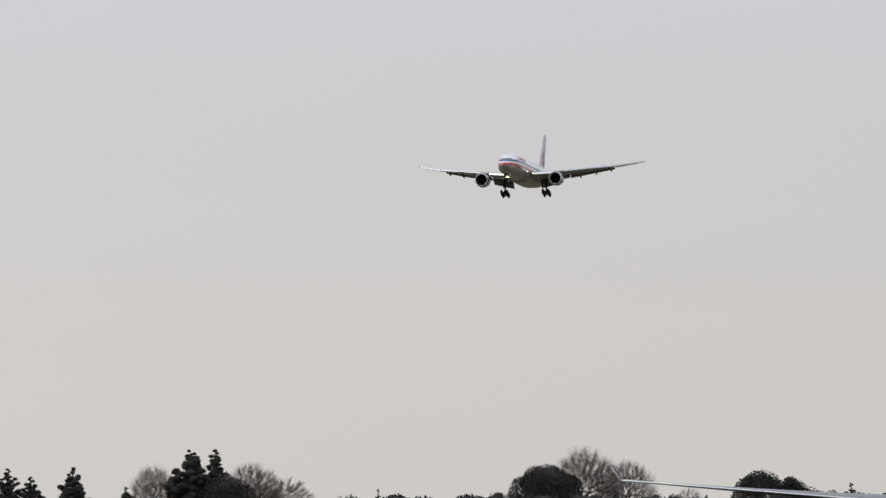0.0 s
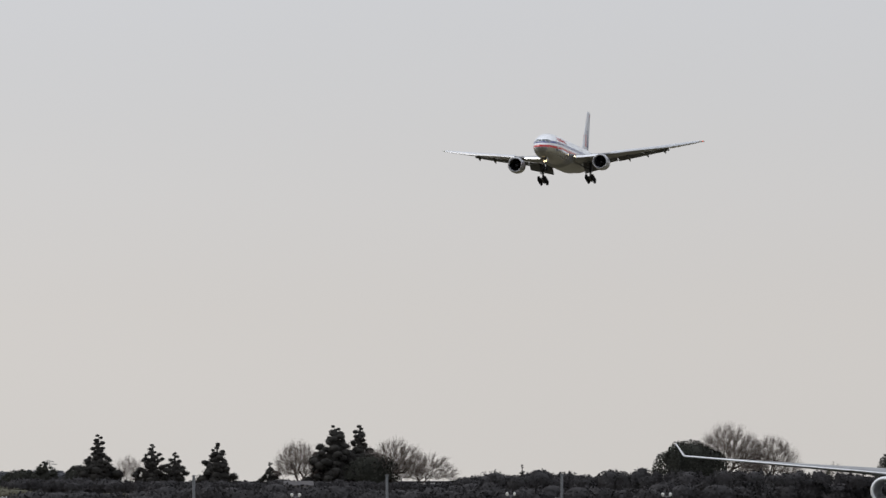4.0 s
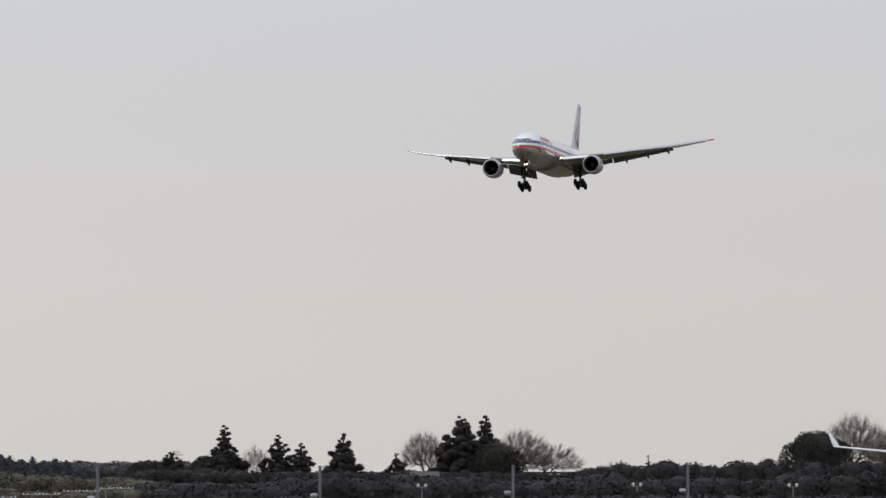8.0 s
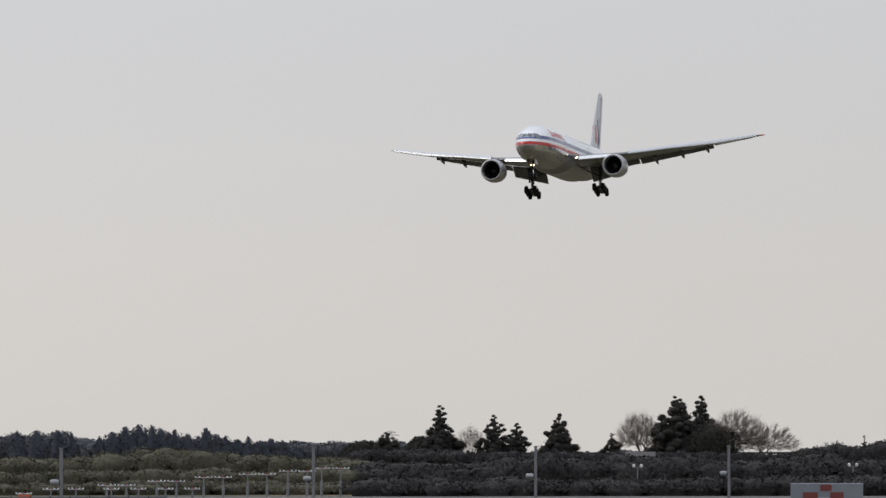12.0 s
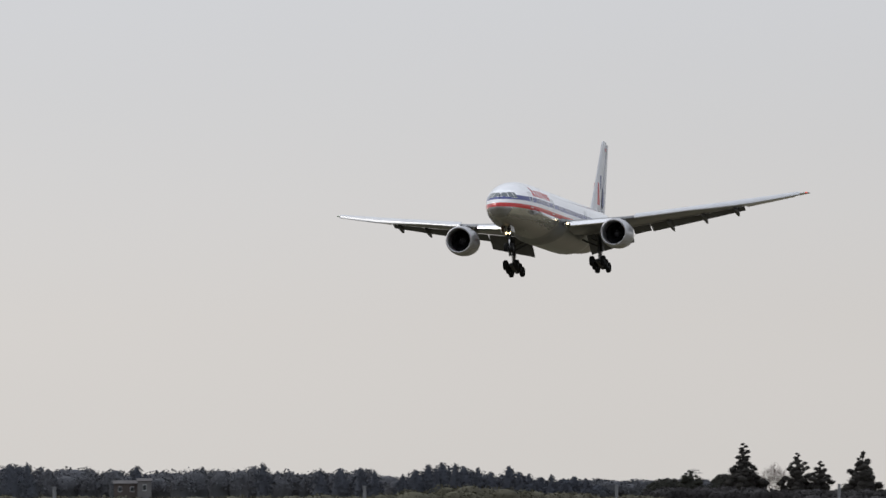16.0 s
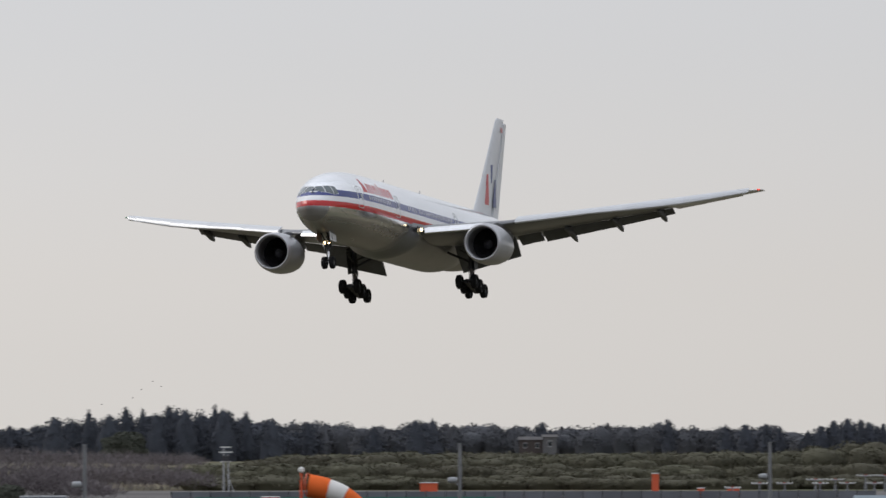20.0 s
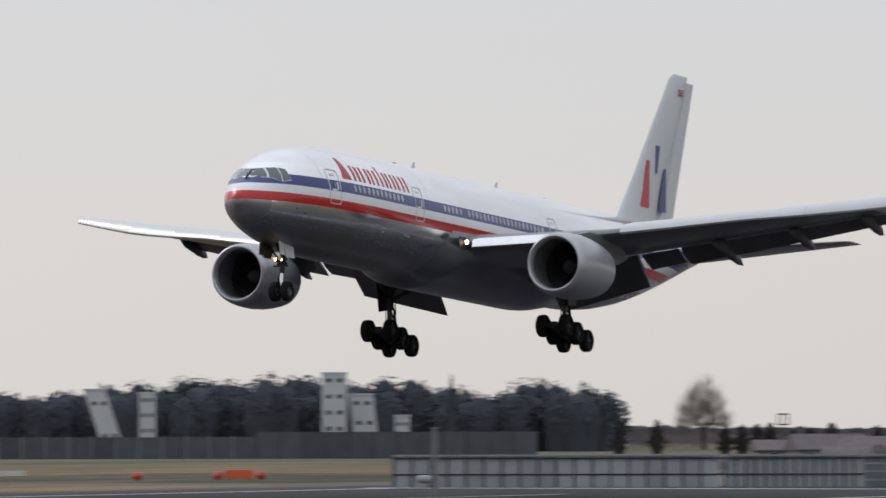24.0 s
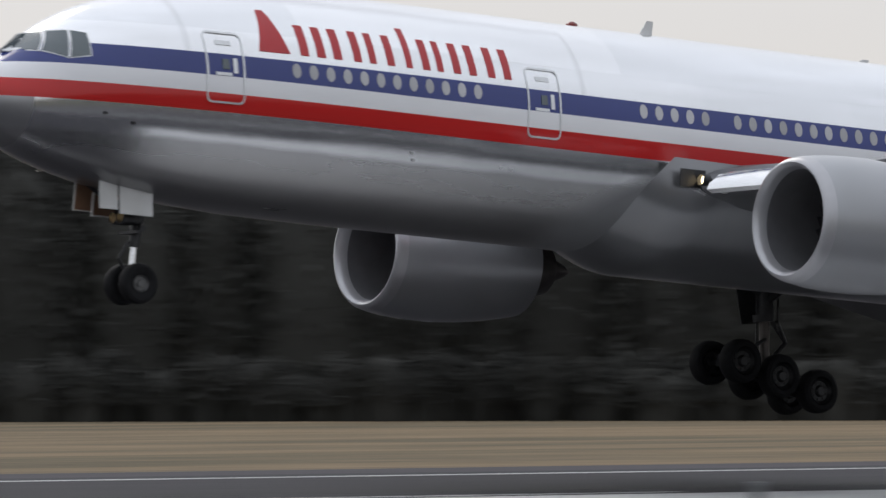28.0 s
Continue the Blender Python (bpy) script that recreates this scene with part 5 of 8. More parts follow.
def twig_wood(name, label, table, d, material, seed, step, width, strokes, deep=30.0, rows=2, reach=0.9, thick=0.03):
    """A leafless wood: stems and short twigs in every direction through rounded crowns."""
    rng = np.random.default_rng(seed)
    a0, a1 = min(t[0] for t in table), max(t[0] for t in table)
    blocks = []
    for row in range(rows):
        az = a0
        while az < a1:
            dd = d + deep * (row + rng.uniform(-0.3, 0.3))
            h = max(1.0, (lerp_table(table, az) - EYE.z) * dd / d + EYE.z) * rng.uniform(0.80, 1.05)
            w = width * rng.uniform(0.7, 1.3)
            p0 = np.array(spot(az, dd))
            way = rng.normal(size=(strokes, 3))
            way /= np.linalg.norm(way, axis=1)[:, None]
            way[:, 2] = np.abs(way[:, 2])
            mid = 0.30 * h
            root = way * (rng.uniform(0.1, 1, strokes) ** 0.4)[:, None] * np.array([w, w, (h - mid) * 0.95]) + np.array([0, 0, mid])
            root[:, 2] *= rng.uniform(0.25, 1.0, strokes) ** 0.5
            go = way * np.array([0.8, 0.8, 0.5]) + np.array([0, 0, 0.55]) + rng.normal(size=(strokes, 3)) * 0.5
            go /= np.linalg.norm(go, axis=1)[:, None]
            tip = root + go * (reach * rng.uniform(0.35, 1.1, strokes))[:, None]
            side = np.cross(go, rng.normal(size=(strokes, 3)))
            side *= thick / (np.linalg.norm(side, axis=1)[:, None] + 1e-9)
            v = np.stack([root - side, root + side, tip + side * 0.4, tip - side * 0.4], 1).reshape(-1, 3) + p0
            blocks.append((v, np.arange(4 * strokes).reshape(strokes, 4)))
            m_ = 7
            foot = rng.normal(0, 0.25 * w, (m_, 3)) * np.array([1, 1, 0]) - np.array([0, 0, 0.1])
            head = foot * 2.2 + np.array([0, 0, 1.0]) * (h * rng.uniform(0.5, 0.85, m_))[:, None]
            v, f = stick_arrays(foot, head, np.full(m_, 0.013 * h), np.full(m_, 0.005 * h), 3)
            blocks.append((v + p0, f))
            az += math.degrees(step * rng.uniform(0.6, 1.4) / dd)
    ob = new(name, mesh_arrays(name, blocks, material))
    return tagged(ob, label, "woodland", kind="stuff")


# trees beyond the runway end
D1 = 1600.0


def top(el):
    return EYE.z + D1 * math.tan(radians(el))


leafy_tree("evergreen_tree", 9.19, D1, 6.3, 4.6, "plume", "dark shaggy evergreen among the cedars", 11, 5200, 0.20, EVERGREEN, clumps=60, heart=0.7)
leafy_tree("evergreen_tree", 9.36, D1 + 4, 4.4, 4.8, "dome", "low dark evergreen beside a taller one", 111, 3600, 0.20, EVERGREEN)
leafy_tree("cedar_tree", 8.815, D1 + 5, 11.8, 5.2, "spired", "tall dark cedar with a ragged spire", 12, 9500, 0.18, clumps=120, heart=0.66)
leafy_tree("evergreen_tree", 8.88, D1 + 8, 5.6, 5.6, "dome", "dark broad evergreen under a cedar", 13, 4200, 0.20, EVERGREEN)
leafy_tree("cedar_tree", 8.43, D1, 9.8, 4.0, "plume", "narrow dark cedar with layered boughs", 14, 5600, 0.17, clumps=70, heart=0.42)
leafy_tree("cedar_tree", 8.274, D1 + 3, 8.1, 3.6, "plume", "dark feathery cedar beside a taller one", 15, 4800, 0.17, clumps=56, heart=0.42)
leafy_tree("pine_tree", 7.975, D1, 10.0, 5.6, "cone", "dark layered pine with open tiers", 16, 6600, 0.17, clumps=84, heart=0.30)
leafy_tree("pine_tree", 7.60, D1, 6.1, 3.8, "cone", "small dark pine with ragged top", 17, 3200, 0.17, clumps=44, heart=0.35)
leafy_tree("cedar_tree", 7.140, D1, 13.6, 6.4, "plume", "tall dense dark cedar, one of a joined pair", 18, 11000, 0.18, clumps=120, heart=0.66)
leafy_tree("cedar_tree", 6.968, D1 + 4, 13.6, 7.0, "spired", "tall narrow dark cedar leaning on its neighbour", 19, 9500, 0.18, clumps=120, heart=0.68)
leafy_tree("evergreen_tree", 6.88, D1 - 6, 7.4, 5.6, "dome", "dark broad evergreen at the foot of tall cedars", 20, 4200, 0.20, EVERGREEN)
leafy_tree("pine_tree", 5.82, D1 - 20, 5.5, 2.3, "cone", "small dark pine rising from a hedge", 120, 1800, 0.15, clumps=30, heart=0.35)
leafy_tree("pine_tree", 6.01, D1 - 20, 4.6, 1.8, "cone", "small dark pine rising from a hedge", 121, 1400, 0.15, clumps=24, heart=0.35)
leafy_tree("evergreen_tree", 4.63, D1 - 10, 9.9, 8.0, "dome", "large round dark evergreen tree", 21, 9000, 0.22, EVERGREEN)
leafy_tree("evergreen_tree", 3.13, D1, 8.5, 5.4, "dome", "round dark evergreen with a gap in its crown", 22, 5600, 0.22, EVERGREEN)
leafy_tree("evergreen_tree", 2.90, D1 + 6, 7.5, 3.4, "dome", "small dark evergreen beside a larger one", 23, 3200, 0.22, EVERGREEN)
leafy_tree("pine_tree", 2.48, D1, 6.6, 3.4, "cone", "small dark pine with ragged top", 24, 3000, 0.17, clumps=44, heart=0.35)
leafy_tree("pine_tree", 2.20, D1, 6.2, 3.2, "cone", "small dark pine with ragged top", 25, 3000, 0.17, clumps=44, heart=0.35)
bare_tree(8.60, D1 + 20, 7.4, 3.4, "small leafless tree between dark cedars", 31, n=300)
bare_tree(7.40, D1, 9.8, 5.4, "leafless tree with fine upright twigs", 32, n=620)
bare_tree(6.74, D1 - 4, 10.3, 7.2, "leafless tree spreading in a wide fan", 33, 0.10, n=760)
bare_tree(6.54, D1 + 6, 7.6, 7.4, "leafless tree with long drooping twigs", 34, 0.25, n=640)
bare_tree(4.36, D1 + 12, 13.0, 7.6, "broad leafless tree behind a round evergreen", 35, n=760)
bare_tree(4.06, D1 + 12, 10.6, 6.4, "broad leafless tree behind a round evergreen", 36, n=640)
bare_tree(3.62, D1 + 10, 5.6, 3.2, "small leafless tree among dark evergreens", 37, n=260)
bare_tree(2.05, D1 + 10, 7.0, 4.2, "small leafless tree beside dark pines", 38, n=300)

wood("hedge_wood", "dark low evergreen hedge and thicket", [(1.8, 3.4), (2.6, 5.2), (3.4, 3.9), (4.2, 4.6), (4.9, 4.6), (5.3, 4.4), (5.85, 4.3), (6.15, 3.4), (6.4, 2.5), (6.8, 2.5), (7.5, 2.5), (8.2, 2.6), (9.0, 3.0), (9.5, 3.2)], D1 - 30, HEDGE_LEAVES, 51, 2.4, 3.0, ("dome", "dome", "cone"), 0.20, 330, 14.0, 2, 0.28, 0.68)
wood("hedge_wood", "dark evergreen scrub before the far trees", [(1.8, 3.0), (4.0, 3.2), (6.0, 3.1), (8.0, 3.0), (9.4, 2.4)], 820, HEDGE_LEAVES, 52, 1.9, 3.0, ("dome",), 0.17, 340, 10.0, 2, 0.3, 0.68)
wood("hedge_wood", "dark low hedge along the perimeter", [(1.8, 1.5), (3.0, 1.7), (4.4, 1.6), (6.0, 1.7), (7.5, 1.5), (9.3, 1.6)], 660, HEDGE_LEAVES, 152, 1.5, 2.4, ("dome",), 0.15, 260, 6.0, 2, 0.3, 0.68)
wood("olive_scrub", "low olive-brown brush beyond the runway end", [(9.2, 1.7), (10.2, 1.8), (11.5, 1.7), (12.5, 1.6), (14.0, 1.8), (15.2, 1.9), (15.75, 1.2)], 820, OLIVE_SCRUB, 153, 1.8, 2.8, ("dome",), 0.13, 260, 8.0, 2, 0.35, 0.74)
wood("olive_scrub", "low olive brush before the field fences", [(9.2, 1.0), (10.5, 1.15), (12.0, 1.2), (13.5, 1.15), (15.0, 1.2), (15.6, 0.9)], 690, OLIVE_SCRUB, 154, 1.6, 2.6, ("dome",), 0.12, 220, 6.0, 2, 0.35, 0.74)
wood("far_wood", "distant mixed wood on the horizon, haze in its bluish colour", [(8.9, 4.2), (9.35, 4.1), (9.6, 4.2), (9.8, 4.4), (10.05, 4.4), (10.2, 4.4), (10.4, 4.8), (10.6, 5.6), (10.85, 6.2), (11.0, 6.2), (11.18, 5.4), (11.34, 5.4), (11.5, 7.2), (11.8, 6.7), (12.14, 7.2), (12.5, 7.8), (12.93, 6.7), (13.3, 6.9), (13.6, 7.3), (13.9, 8.0), (14.2, 6.8), (14.55, 8.1), (15.1, 8.4)], 2000, FAR_WOOD, 53, 4.6, 5.2, ("dome", "dome", "dome", "dome", "plume"), 0.30, 420, 30.0, 3, 0.16)
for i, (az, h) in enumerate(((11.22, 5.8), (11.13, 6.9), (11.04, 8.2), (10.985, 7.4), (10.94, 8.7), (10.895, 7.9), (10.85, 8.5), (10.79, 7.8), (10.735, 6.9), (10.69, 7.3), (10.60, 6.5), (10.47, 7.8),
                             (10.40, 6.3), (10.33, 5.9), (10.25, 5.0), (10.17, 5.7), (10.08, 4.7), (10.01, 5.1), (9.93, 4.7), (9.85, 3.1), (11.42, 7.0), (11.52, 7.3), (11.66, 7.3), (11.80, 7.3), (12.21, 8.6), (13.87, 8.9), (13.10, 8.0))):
    leafy_tree("far_cedar_tree", az, 1950 + 9 * (i % 3), h, 3.0 + 0.8 * (i * 5 % 3), ("cone", "plume", "plume", "cone", "plume")[i % 5], "distant dark cedar on the horizon, haze in its bluish colour", 300 + i, 900, 0.30, FAR_CEDAR, boughs=60)
wood("cedar_wood", "dark cedar wood on a low rise, haze in its bluish colour", [(14.75, 5.0), (15.0, 6.6), (15.2, 8.0), (15.4, 9.0), (15.6, 8.8), (15.75, 9.2), (15.9, 8.4), (16.05, 8.6), (16.3, 8.0), (16.6, 6.8), (16.9, 6.0), (17.15, 6.2), (17.5, 5.6), (17.75, 4.6), (17.95, 3.4)], 1500, FAR_CEDAR, 55, 3.4, 3.8, ("plume", "dome", "dome"), 0.24, 420, 22.0, 3, 0.14)
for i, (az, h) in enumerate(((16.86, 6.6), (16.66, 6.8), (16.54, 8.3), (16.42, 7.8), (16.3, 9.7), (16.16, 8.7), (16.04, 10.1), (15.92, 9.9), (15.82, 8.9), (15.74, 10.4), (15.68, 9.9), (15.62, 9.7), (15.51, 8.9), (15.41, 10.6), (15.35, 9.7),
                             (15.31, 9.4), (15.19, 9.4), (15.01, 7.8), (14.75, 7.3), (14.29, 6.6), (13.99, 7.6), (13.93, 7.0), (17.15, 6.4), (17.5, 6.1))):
    leafy_tree("cedar_tree", az, 1490 - 7 * (i % 3), h, 2.9 + 0.8 * (i * 7 % 3), ("plume", "cone", "plume")[i % 3], "dark cedar rising from the wood, haze in its bluish colour", 340 + i, 1300, 0.24, FAR_CEDAR, boughs=70)
wood("olive_scrub", "olive-brown scrub beyond the field", [(9.3, 1.9), (9.6, 2.4), (10.0, 2.6), (10.4, 3.0), (10.6, 4.0), (11.0, 3.4), (11.4, 2.7), (11.9, 2.4), (12.6, 2.2), (13.4, 2.3), (14.2, 2.4), (14.7, 2.2), (15.1, 1.9)], 1050, OLIVE_SCRUB, 56, 2.2, 3.2, ("dome",), 0.16, 300, 14.0, 3, 0.3, 0.74)
leafy_tree("broadleaf_tree", 16.05, 1300, 5.4, 3.9, "dome", "dull grey-green rounded tree before dark cedars", 57, 4200, 0.20, DULL_GREEN)
twig_wood("pale_wood", "brownish leafless wood", [(15.6, 2.2), (16.2, 3.0), (16.8, 3.4), (17.2, 3.7), (17.7, 3.5), (18.1, 3.1), (18.7, 2.9), (19.2, 2.9), (19.8, 2.7), (20.3, 2.8), (20.9, 3.0), (21.6, 3.0), (22.4, 4.4)], 1150, MAUVE_WOOD, 58, 2.6, 3.4, 340, 24.0, 3, 0.7, 0.035)
twig_wood("pale_wood", "mauve-brown leafless trees beyond the runway end", [(16.3, 1.6), (16.45, 2.5), (16.7, 3.3), (16.95, 3.65), (17.2, 3.4), (17.6, 3.4), (18.0, 3.7), (18.4, 3.7)], 575, MAUVE_WOOD, 157, 1.6, 2.2, 620, 8.0, 3, 0.45, 0.028)
twig_wood("pale_wood", "mauve leafless trees behind low farm roofs", [(15.55, 1.6), (15.8, 2.6), (16.1, 2.9), (16.4, 2.8), (16.65, 2.4)], 690, MAUVE_WOOD, 156, 1.9, 2.6, 520, 8.0, 3, 0.5, 0.032)
twig_wood("pale_wood", "pale leafless orchard beyond the runway end", [(18.2, 2.6), (18.4, 3.2), (18.6, 3.5), (18.75, 3.0), (18.95, 2.3)], 566, PALE_WOOD, 159, 1.5, 2.0, 620, 6.0, 2, 0.45, 0.026)
twig_wood("pale_wood", "low pale leafless shrubs beyond the blast fence", [(18.9, 2.6), (19.2, 2.4), (20.5, 1.6), (22.4, 1.6)], 640, PALE_WOOD, 158, 1.8, 2.4, 420, 9.0, 3, 0.45, 0.02)
for i, (az, h, w) in enumerate(((18.74, 3.1, 1.7), (18.58, 3.4, 2.0), (18.42, 3.2, 1.9), (18.27, 2.7, 1.6), (18.05, 2.9, 1.8), (17.85, 2.6, 1.6))):
    bare_tree(az, 655 + 9 * (i % 3), h, w, "pale leafless orchard tree", 160 + i, 0.0, 300, 12, 0.2, ORCHARD_TWIG)
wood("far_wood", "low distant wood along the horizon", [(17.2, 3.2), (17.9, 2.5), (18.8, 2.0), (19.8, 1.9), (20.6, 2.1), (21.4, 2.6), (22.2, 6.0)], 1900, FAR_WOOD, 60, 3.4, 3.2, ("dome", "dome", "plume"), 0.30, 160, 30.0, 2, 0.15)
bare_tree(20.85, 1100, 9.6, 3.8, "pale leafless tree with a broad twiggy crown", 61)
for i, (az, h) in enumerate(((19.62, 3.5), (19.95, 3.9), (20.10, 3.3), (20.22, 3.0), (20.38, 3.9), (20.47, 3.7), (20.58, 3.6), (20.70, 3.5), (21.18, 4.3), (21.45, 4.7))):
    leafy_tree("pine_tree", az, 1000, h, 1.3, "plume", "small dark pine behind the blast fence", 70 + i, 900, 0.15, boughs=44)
wood("dark_wood", "dark wood behind the plant buildings, haze in its bluish colour", [(21.5, 8.2), (22.0, 9.6), (22.5, 7.8), (22.9, 9.8), (23.3, 9.6), (23.8, 10.3), (24.2, 10.0), (24.6, 9.6), (25.2, 8.7), (25.6, 8.1), (26.2, 8.8), (26.9, 8.3), (27.4, 8.7), (27.8, 10.2)], 1080, FAR_CEDAR, 62, 3.0, 4.0, ("dome",), 0.22, 420, 12.0, 3, 0.14)
leafy_tree("cedar_tree", 22.63, 1060, 10.4, 1.7, "cone", "single dark cedar over the wood", 63, 1800, 0.18, FAR_CEDAR, boughs=60)
wood("brown_wood", "brown and dull green wood beyond the airfield road", [(27.15, 6.05), (27.35, 7.65), (27.65, 8.75), (27.87, 9.45), (28.05, 11.85), (28.25, 10.25), (28.55, 11.05), (29.1, 10.65), (29.5, 10.85), (29.85, 11.05), (30.3, 10.75), (30.7, 11.45), (30.93, 12.25), (31.2, 10.65), (31.6, 11.15), (32.1, 10.45), (32.7, 10.85), (33.2, 9.65), (33.9, 9.35), (34.7, 9.55), (35.4, 9.45), (35.7, 10.75), (36.0, 9.85), (36.4, 9.35), (36.8, 10.85), (37.1, 10.45)], 830, GREEN_WOOD, 64, 3.2, 5.0, ("dome",), 0.17, 400, 9.0, 3, 0.12, 0.82, 0.06)
twig_wood("brown_wood", "leafless brown edge of the wood", [(27.5, 5.5), (28.5, 8.4), (30.0, 8.4), (31.5, 8.6), (33.0, 7.6), (35.0, 7.4), (37.0, 7.8)], 806, BROWN_WOOD, 65, 2.4, 3.4, 380, 6.0, 2, 0.9, 0.03)
wood("brown_wood", "dull olive wood above the teal wall", [(36.4, 9.6), (37.1, 10.0), (37.6, 9.4), (38.2, 10.4), (38.7, 9.6), (39.3, 10.5), (39.7, 9.5), (40.3, 9.7), (40.7, 10.4), (41.3, 9.2), (42.2, 9.1), (43.0, 8.7), (43.5, 9.0), (44.0, 9.3), (44.5, 9.4), (45.2, 9.0), (46.2, 9.0)], 760, BROWN_TOP, 66, 2.4, 4.4, ("dome",), 0.16, 380, 9.0, 3, 0.10, 0.82, 0.06)
wood("dark_wood", "tall dark wood close behind the runway verge", [(45.45, 6.8), (45.8, 7.1), (46.2, 7.9), (46.6, 8.6), (47.0, 9.9), (47.4, 10.4), (47.8, 11.8), (48.4, 12.4), (49.4, 12.2), (50.2, 12.8), (50.8, 12.6), (51.4, 13.6), (52.5, 14.4), (54.0, 14.8), (56.0, 15.9), (58.5, 16.2)], 418, DARK_WOOD, 67, 2.6, 4.4, ("dome", "dome", "plume"), 0.20, 880, 6.0, 3, 0.12)
wood("dark_scrub", "dark scrub along the edge of the wood", [(45.0, 2.0), (46.0, 2.6), (47.4, 3.0), (49.0, 3.4), (51.0, 3.2), (53.0, 3.6), (55.0, 3.4), (58.5, 3.6)], 402, DARK_WOOD, 68, 1.5, 1.8, ("dome",), 0.14, 340, 3.0, 2, 0.3)

# ---- airfield furniture, fences, buildings, vehicles ----
STEEL_POST = mat("galvanised_post", (0.19, 0.195, 0.205), 0.6, 0.3, 0.1, 3.0)
WHITE_PLASTIC = mat("white_plastic", (0.70, 0.70, 0.68), 0.5, 0, 0.06, 2.0)
BARRIER_WHITE = mat("white_barrier", (0.62, 0.61, 0.58), 0.6, 0, 0.12, 0.8, second=(0.45, 0.44, 0.42), second_scale=0.4)
BARRIER_ORANGE = mat("orange_barrier", (0.62, 0.10, 0.035), 0.5, 0, 0.1, 1.0)
FENCE_BLUE = mat("dull_blue_fence_sheet", (0.125, 0.132, 0.150), 0.7, 0.1, 0.12, 0.8, per_object=0.14)
ROOF_MAUVE = mat("mauve_grey_roof_tiles", (0.150, 0.132, 0.136), 0.85, 0, 0.15, 0.6, second=(0.120, 0.108, 0.112), second_scale=0.4)
POST_BLUE = mat("dark_blue_post_paint", (0.075, 0.080, 0.095), 0.6, 0.2, 0.15, 1.5)
FENCE_CAP = mat("pale_fence_cap", (0.28, 0.28, 0.30), 0.6, 0.2, 0.1, 1.0)
SIGN_YELLOW = mat("yellow_sign_panel", (0.62, 0.42, 0.02), 0.5, 0, 0.08, 1.0)
SIGN_BLACK = mat("black_sign_panel", (0.02, 0.02, 0.02), 0.5, 0, 0.1, 1.0)
BLACK_WALL = mat("black_barrier", (0.016, 0.017, 0.020), 0.7, 0, 0.2, 0.8)
TEAL = mat("teal_wall_panel", (0.022, 0.118, 0.118), 0.65, 0.0, 0.08, 0.6, second=(0.018, 0.094, 0.096), second_scale=0.2, per_object=0.26)
WALL_BLUE = mat("dark_blue_grey_wall", (0.088, 0.092, 0.108), 0.8, 0, 0.12, 0.7, per_object=0.12)
TEAL_LOW = mat("dark_teal_panel", (0.013, 0.064, 0.060), 0.7, 0.0, 0.1, 0.6, per_object=0.12)
TEAL_BRIGHT = mat("bright_green_sheet", (0.025, 0.17, 0.12), 0.6, 0, 0.1, 0.6)
CONCRETE = mat("weathered_concrete", (0.30, 0.30, 0.30), 0.85, 0, 0.15, 0.8, 0.2, 4.0, second=(0.22, 0.22, 0.225), second_scale=0.3)
GREY_PANEL = mat("blue_grey_panel", (0.20, 0.215, 0.245), 0.6, 0.2, 0.1, 0.7, per_object=0.15)
PALE_PANEL = mat("pale_grey_panel", (0.36, 0.37, 0.39), 0.6, 0.1, 0.1, 0.7, per_object=0.12)
DARK_STEEL = mat("dark_steel_frame", (0.045, 0.045, 0.05), 0.6, 0.4, 0.2, 2.0)
PLANT_WHITE = mat("pale_plant_cladding", (0.52, 0.54, 0.57), 0.6, 0.1, 0.12, 0.3, second=(0.42, 0.43, 0.45), second_scale=0.15)
PLANT_ORANGE = mat("rust_orange_paint", (0.42, 0.13, 0.055), 0.65, 0, 0.15, 0.4, second=(0.30, 0.10, 0.05), second_scale=0.3)
PLANT_PINK = mat("faded_pink_paint", (0.60, 0.42, 0.34), 0.65, 0, 0.12, 0.4)
ROOF_BLUE = mat("blue_grey_roof_sheet", (0.20, 0.24, 0.27), 0.85, 0, 0.1, 0.4)
ROOF_DULL = mat("dull_roof_tiles", (0.105, 0.10, 0.102), 0.85, 0.0, 0.15, 0.5)
ROOF_PALE = mat("pale_roof_sheet", (0.42, 0.44, 0.47), 0.85, 0, 0.1, 0.4)
FADED_BROWN = mat("faded_brown_boards", (0.085, 0.072, 0.070), 0.85, 0, 0.15, 0.5)
HOUSE_PALE = mat("weathered_pale_wall", (0.13, 0.13, 0.135), 0.8, 0, 0.15, 0.5)
HOUSE_WALL = mat("house_wall_render", (0.20, 0.185, 0.175), 0.8, 0, 0.15, 0.5)
WINDOW_DARK = mat("dark_window_glass", (0.03, 0.035, 0.04), 0.1, 0, 0.1, 1.0)
TRUCK_DARK = mat("dark_truck_paint", (0.035, 0.036, 0.040), 0.45, 0.1, 0.15, 1.0)
TRUCK_GREY = mat("grey_truck_paint", (0.20, 0.20, 0.21), 0.45, 0.1, 0.15, 1.0)
CAR_RED = mat("red_car_paint", (0.40, 0.02, 0.03), 0.3, 0.0, 0.05, 1.0, coat=0.6)
CAR_WHITE = mat("white_car_paint", (0.70, 0.70, 0.70), 0.3, 0.0, 0.05, 1.0, coat=0.6)
POLE_RED = mat("faded_red_paint", (0.16, 0.035, 0.028), 0.6, 0, 0.15, 1.0)
SOCK_ORANGE = mat("orange_sock_cloth", (0.78, 0.15, 0.035), 0.8, 0, 0.08, 2.0)
SOCK_WHITE = mat("white_sock_cloth", (0.74, 0.72, 0.70), 0.8, 0, 0.06, 2.0)
ROAD = mat("airfield_road", (0.062, 0.062, 0.070), 0.8, 0, 0.15, 0.6)
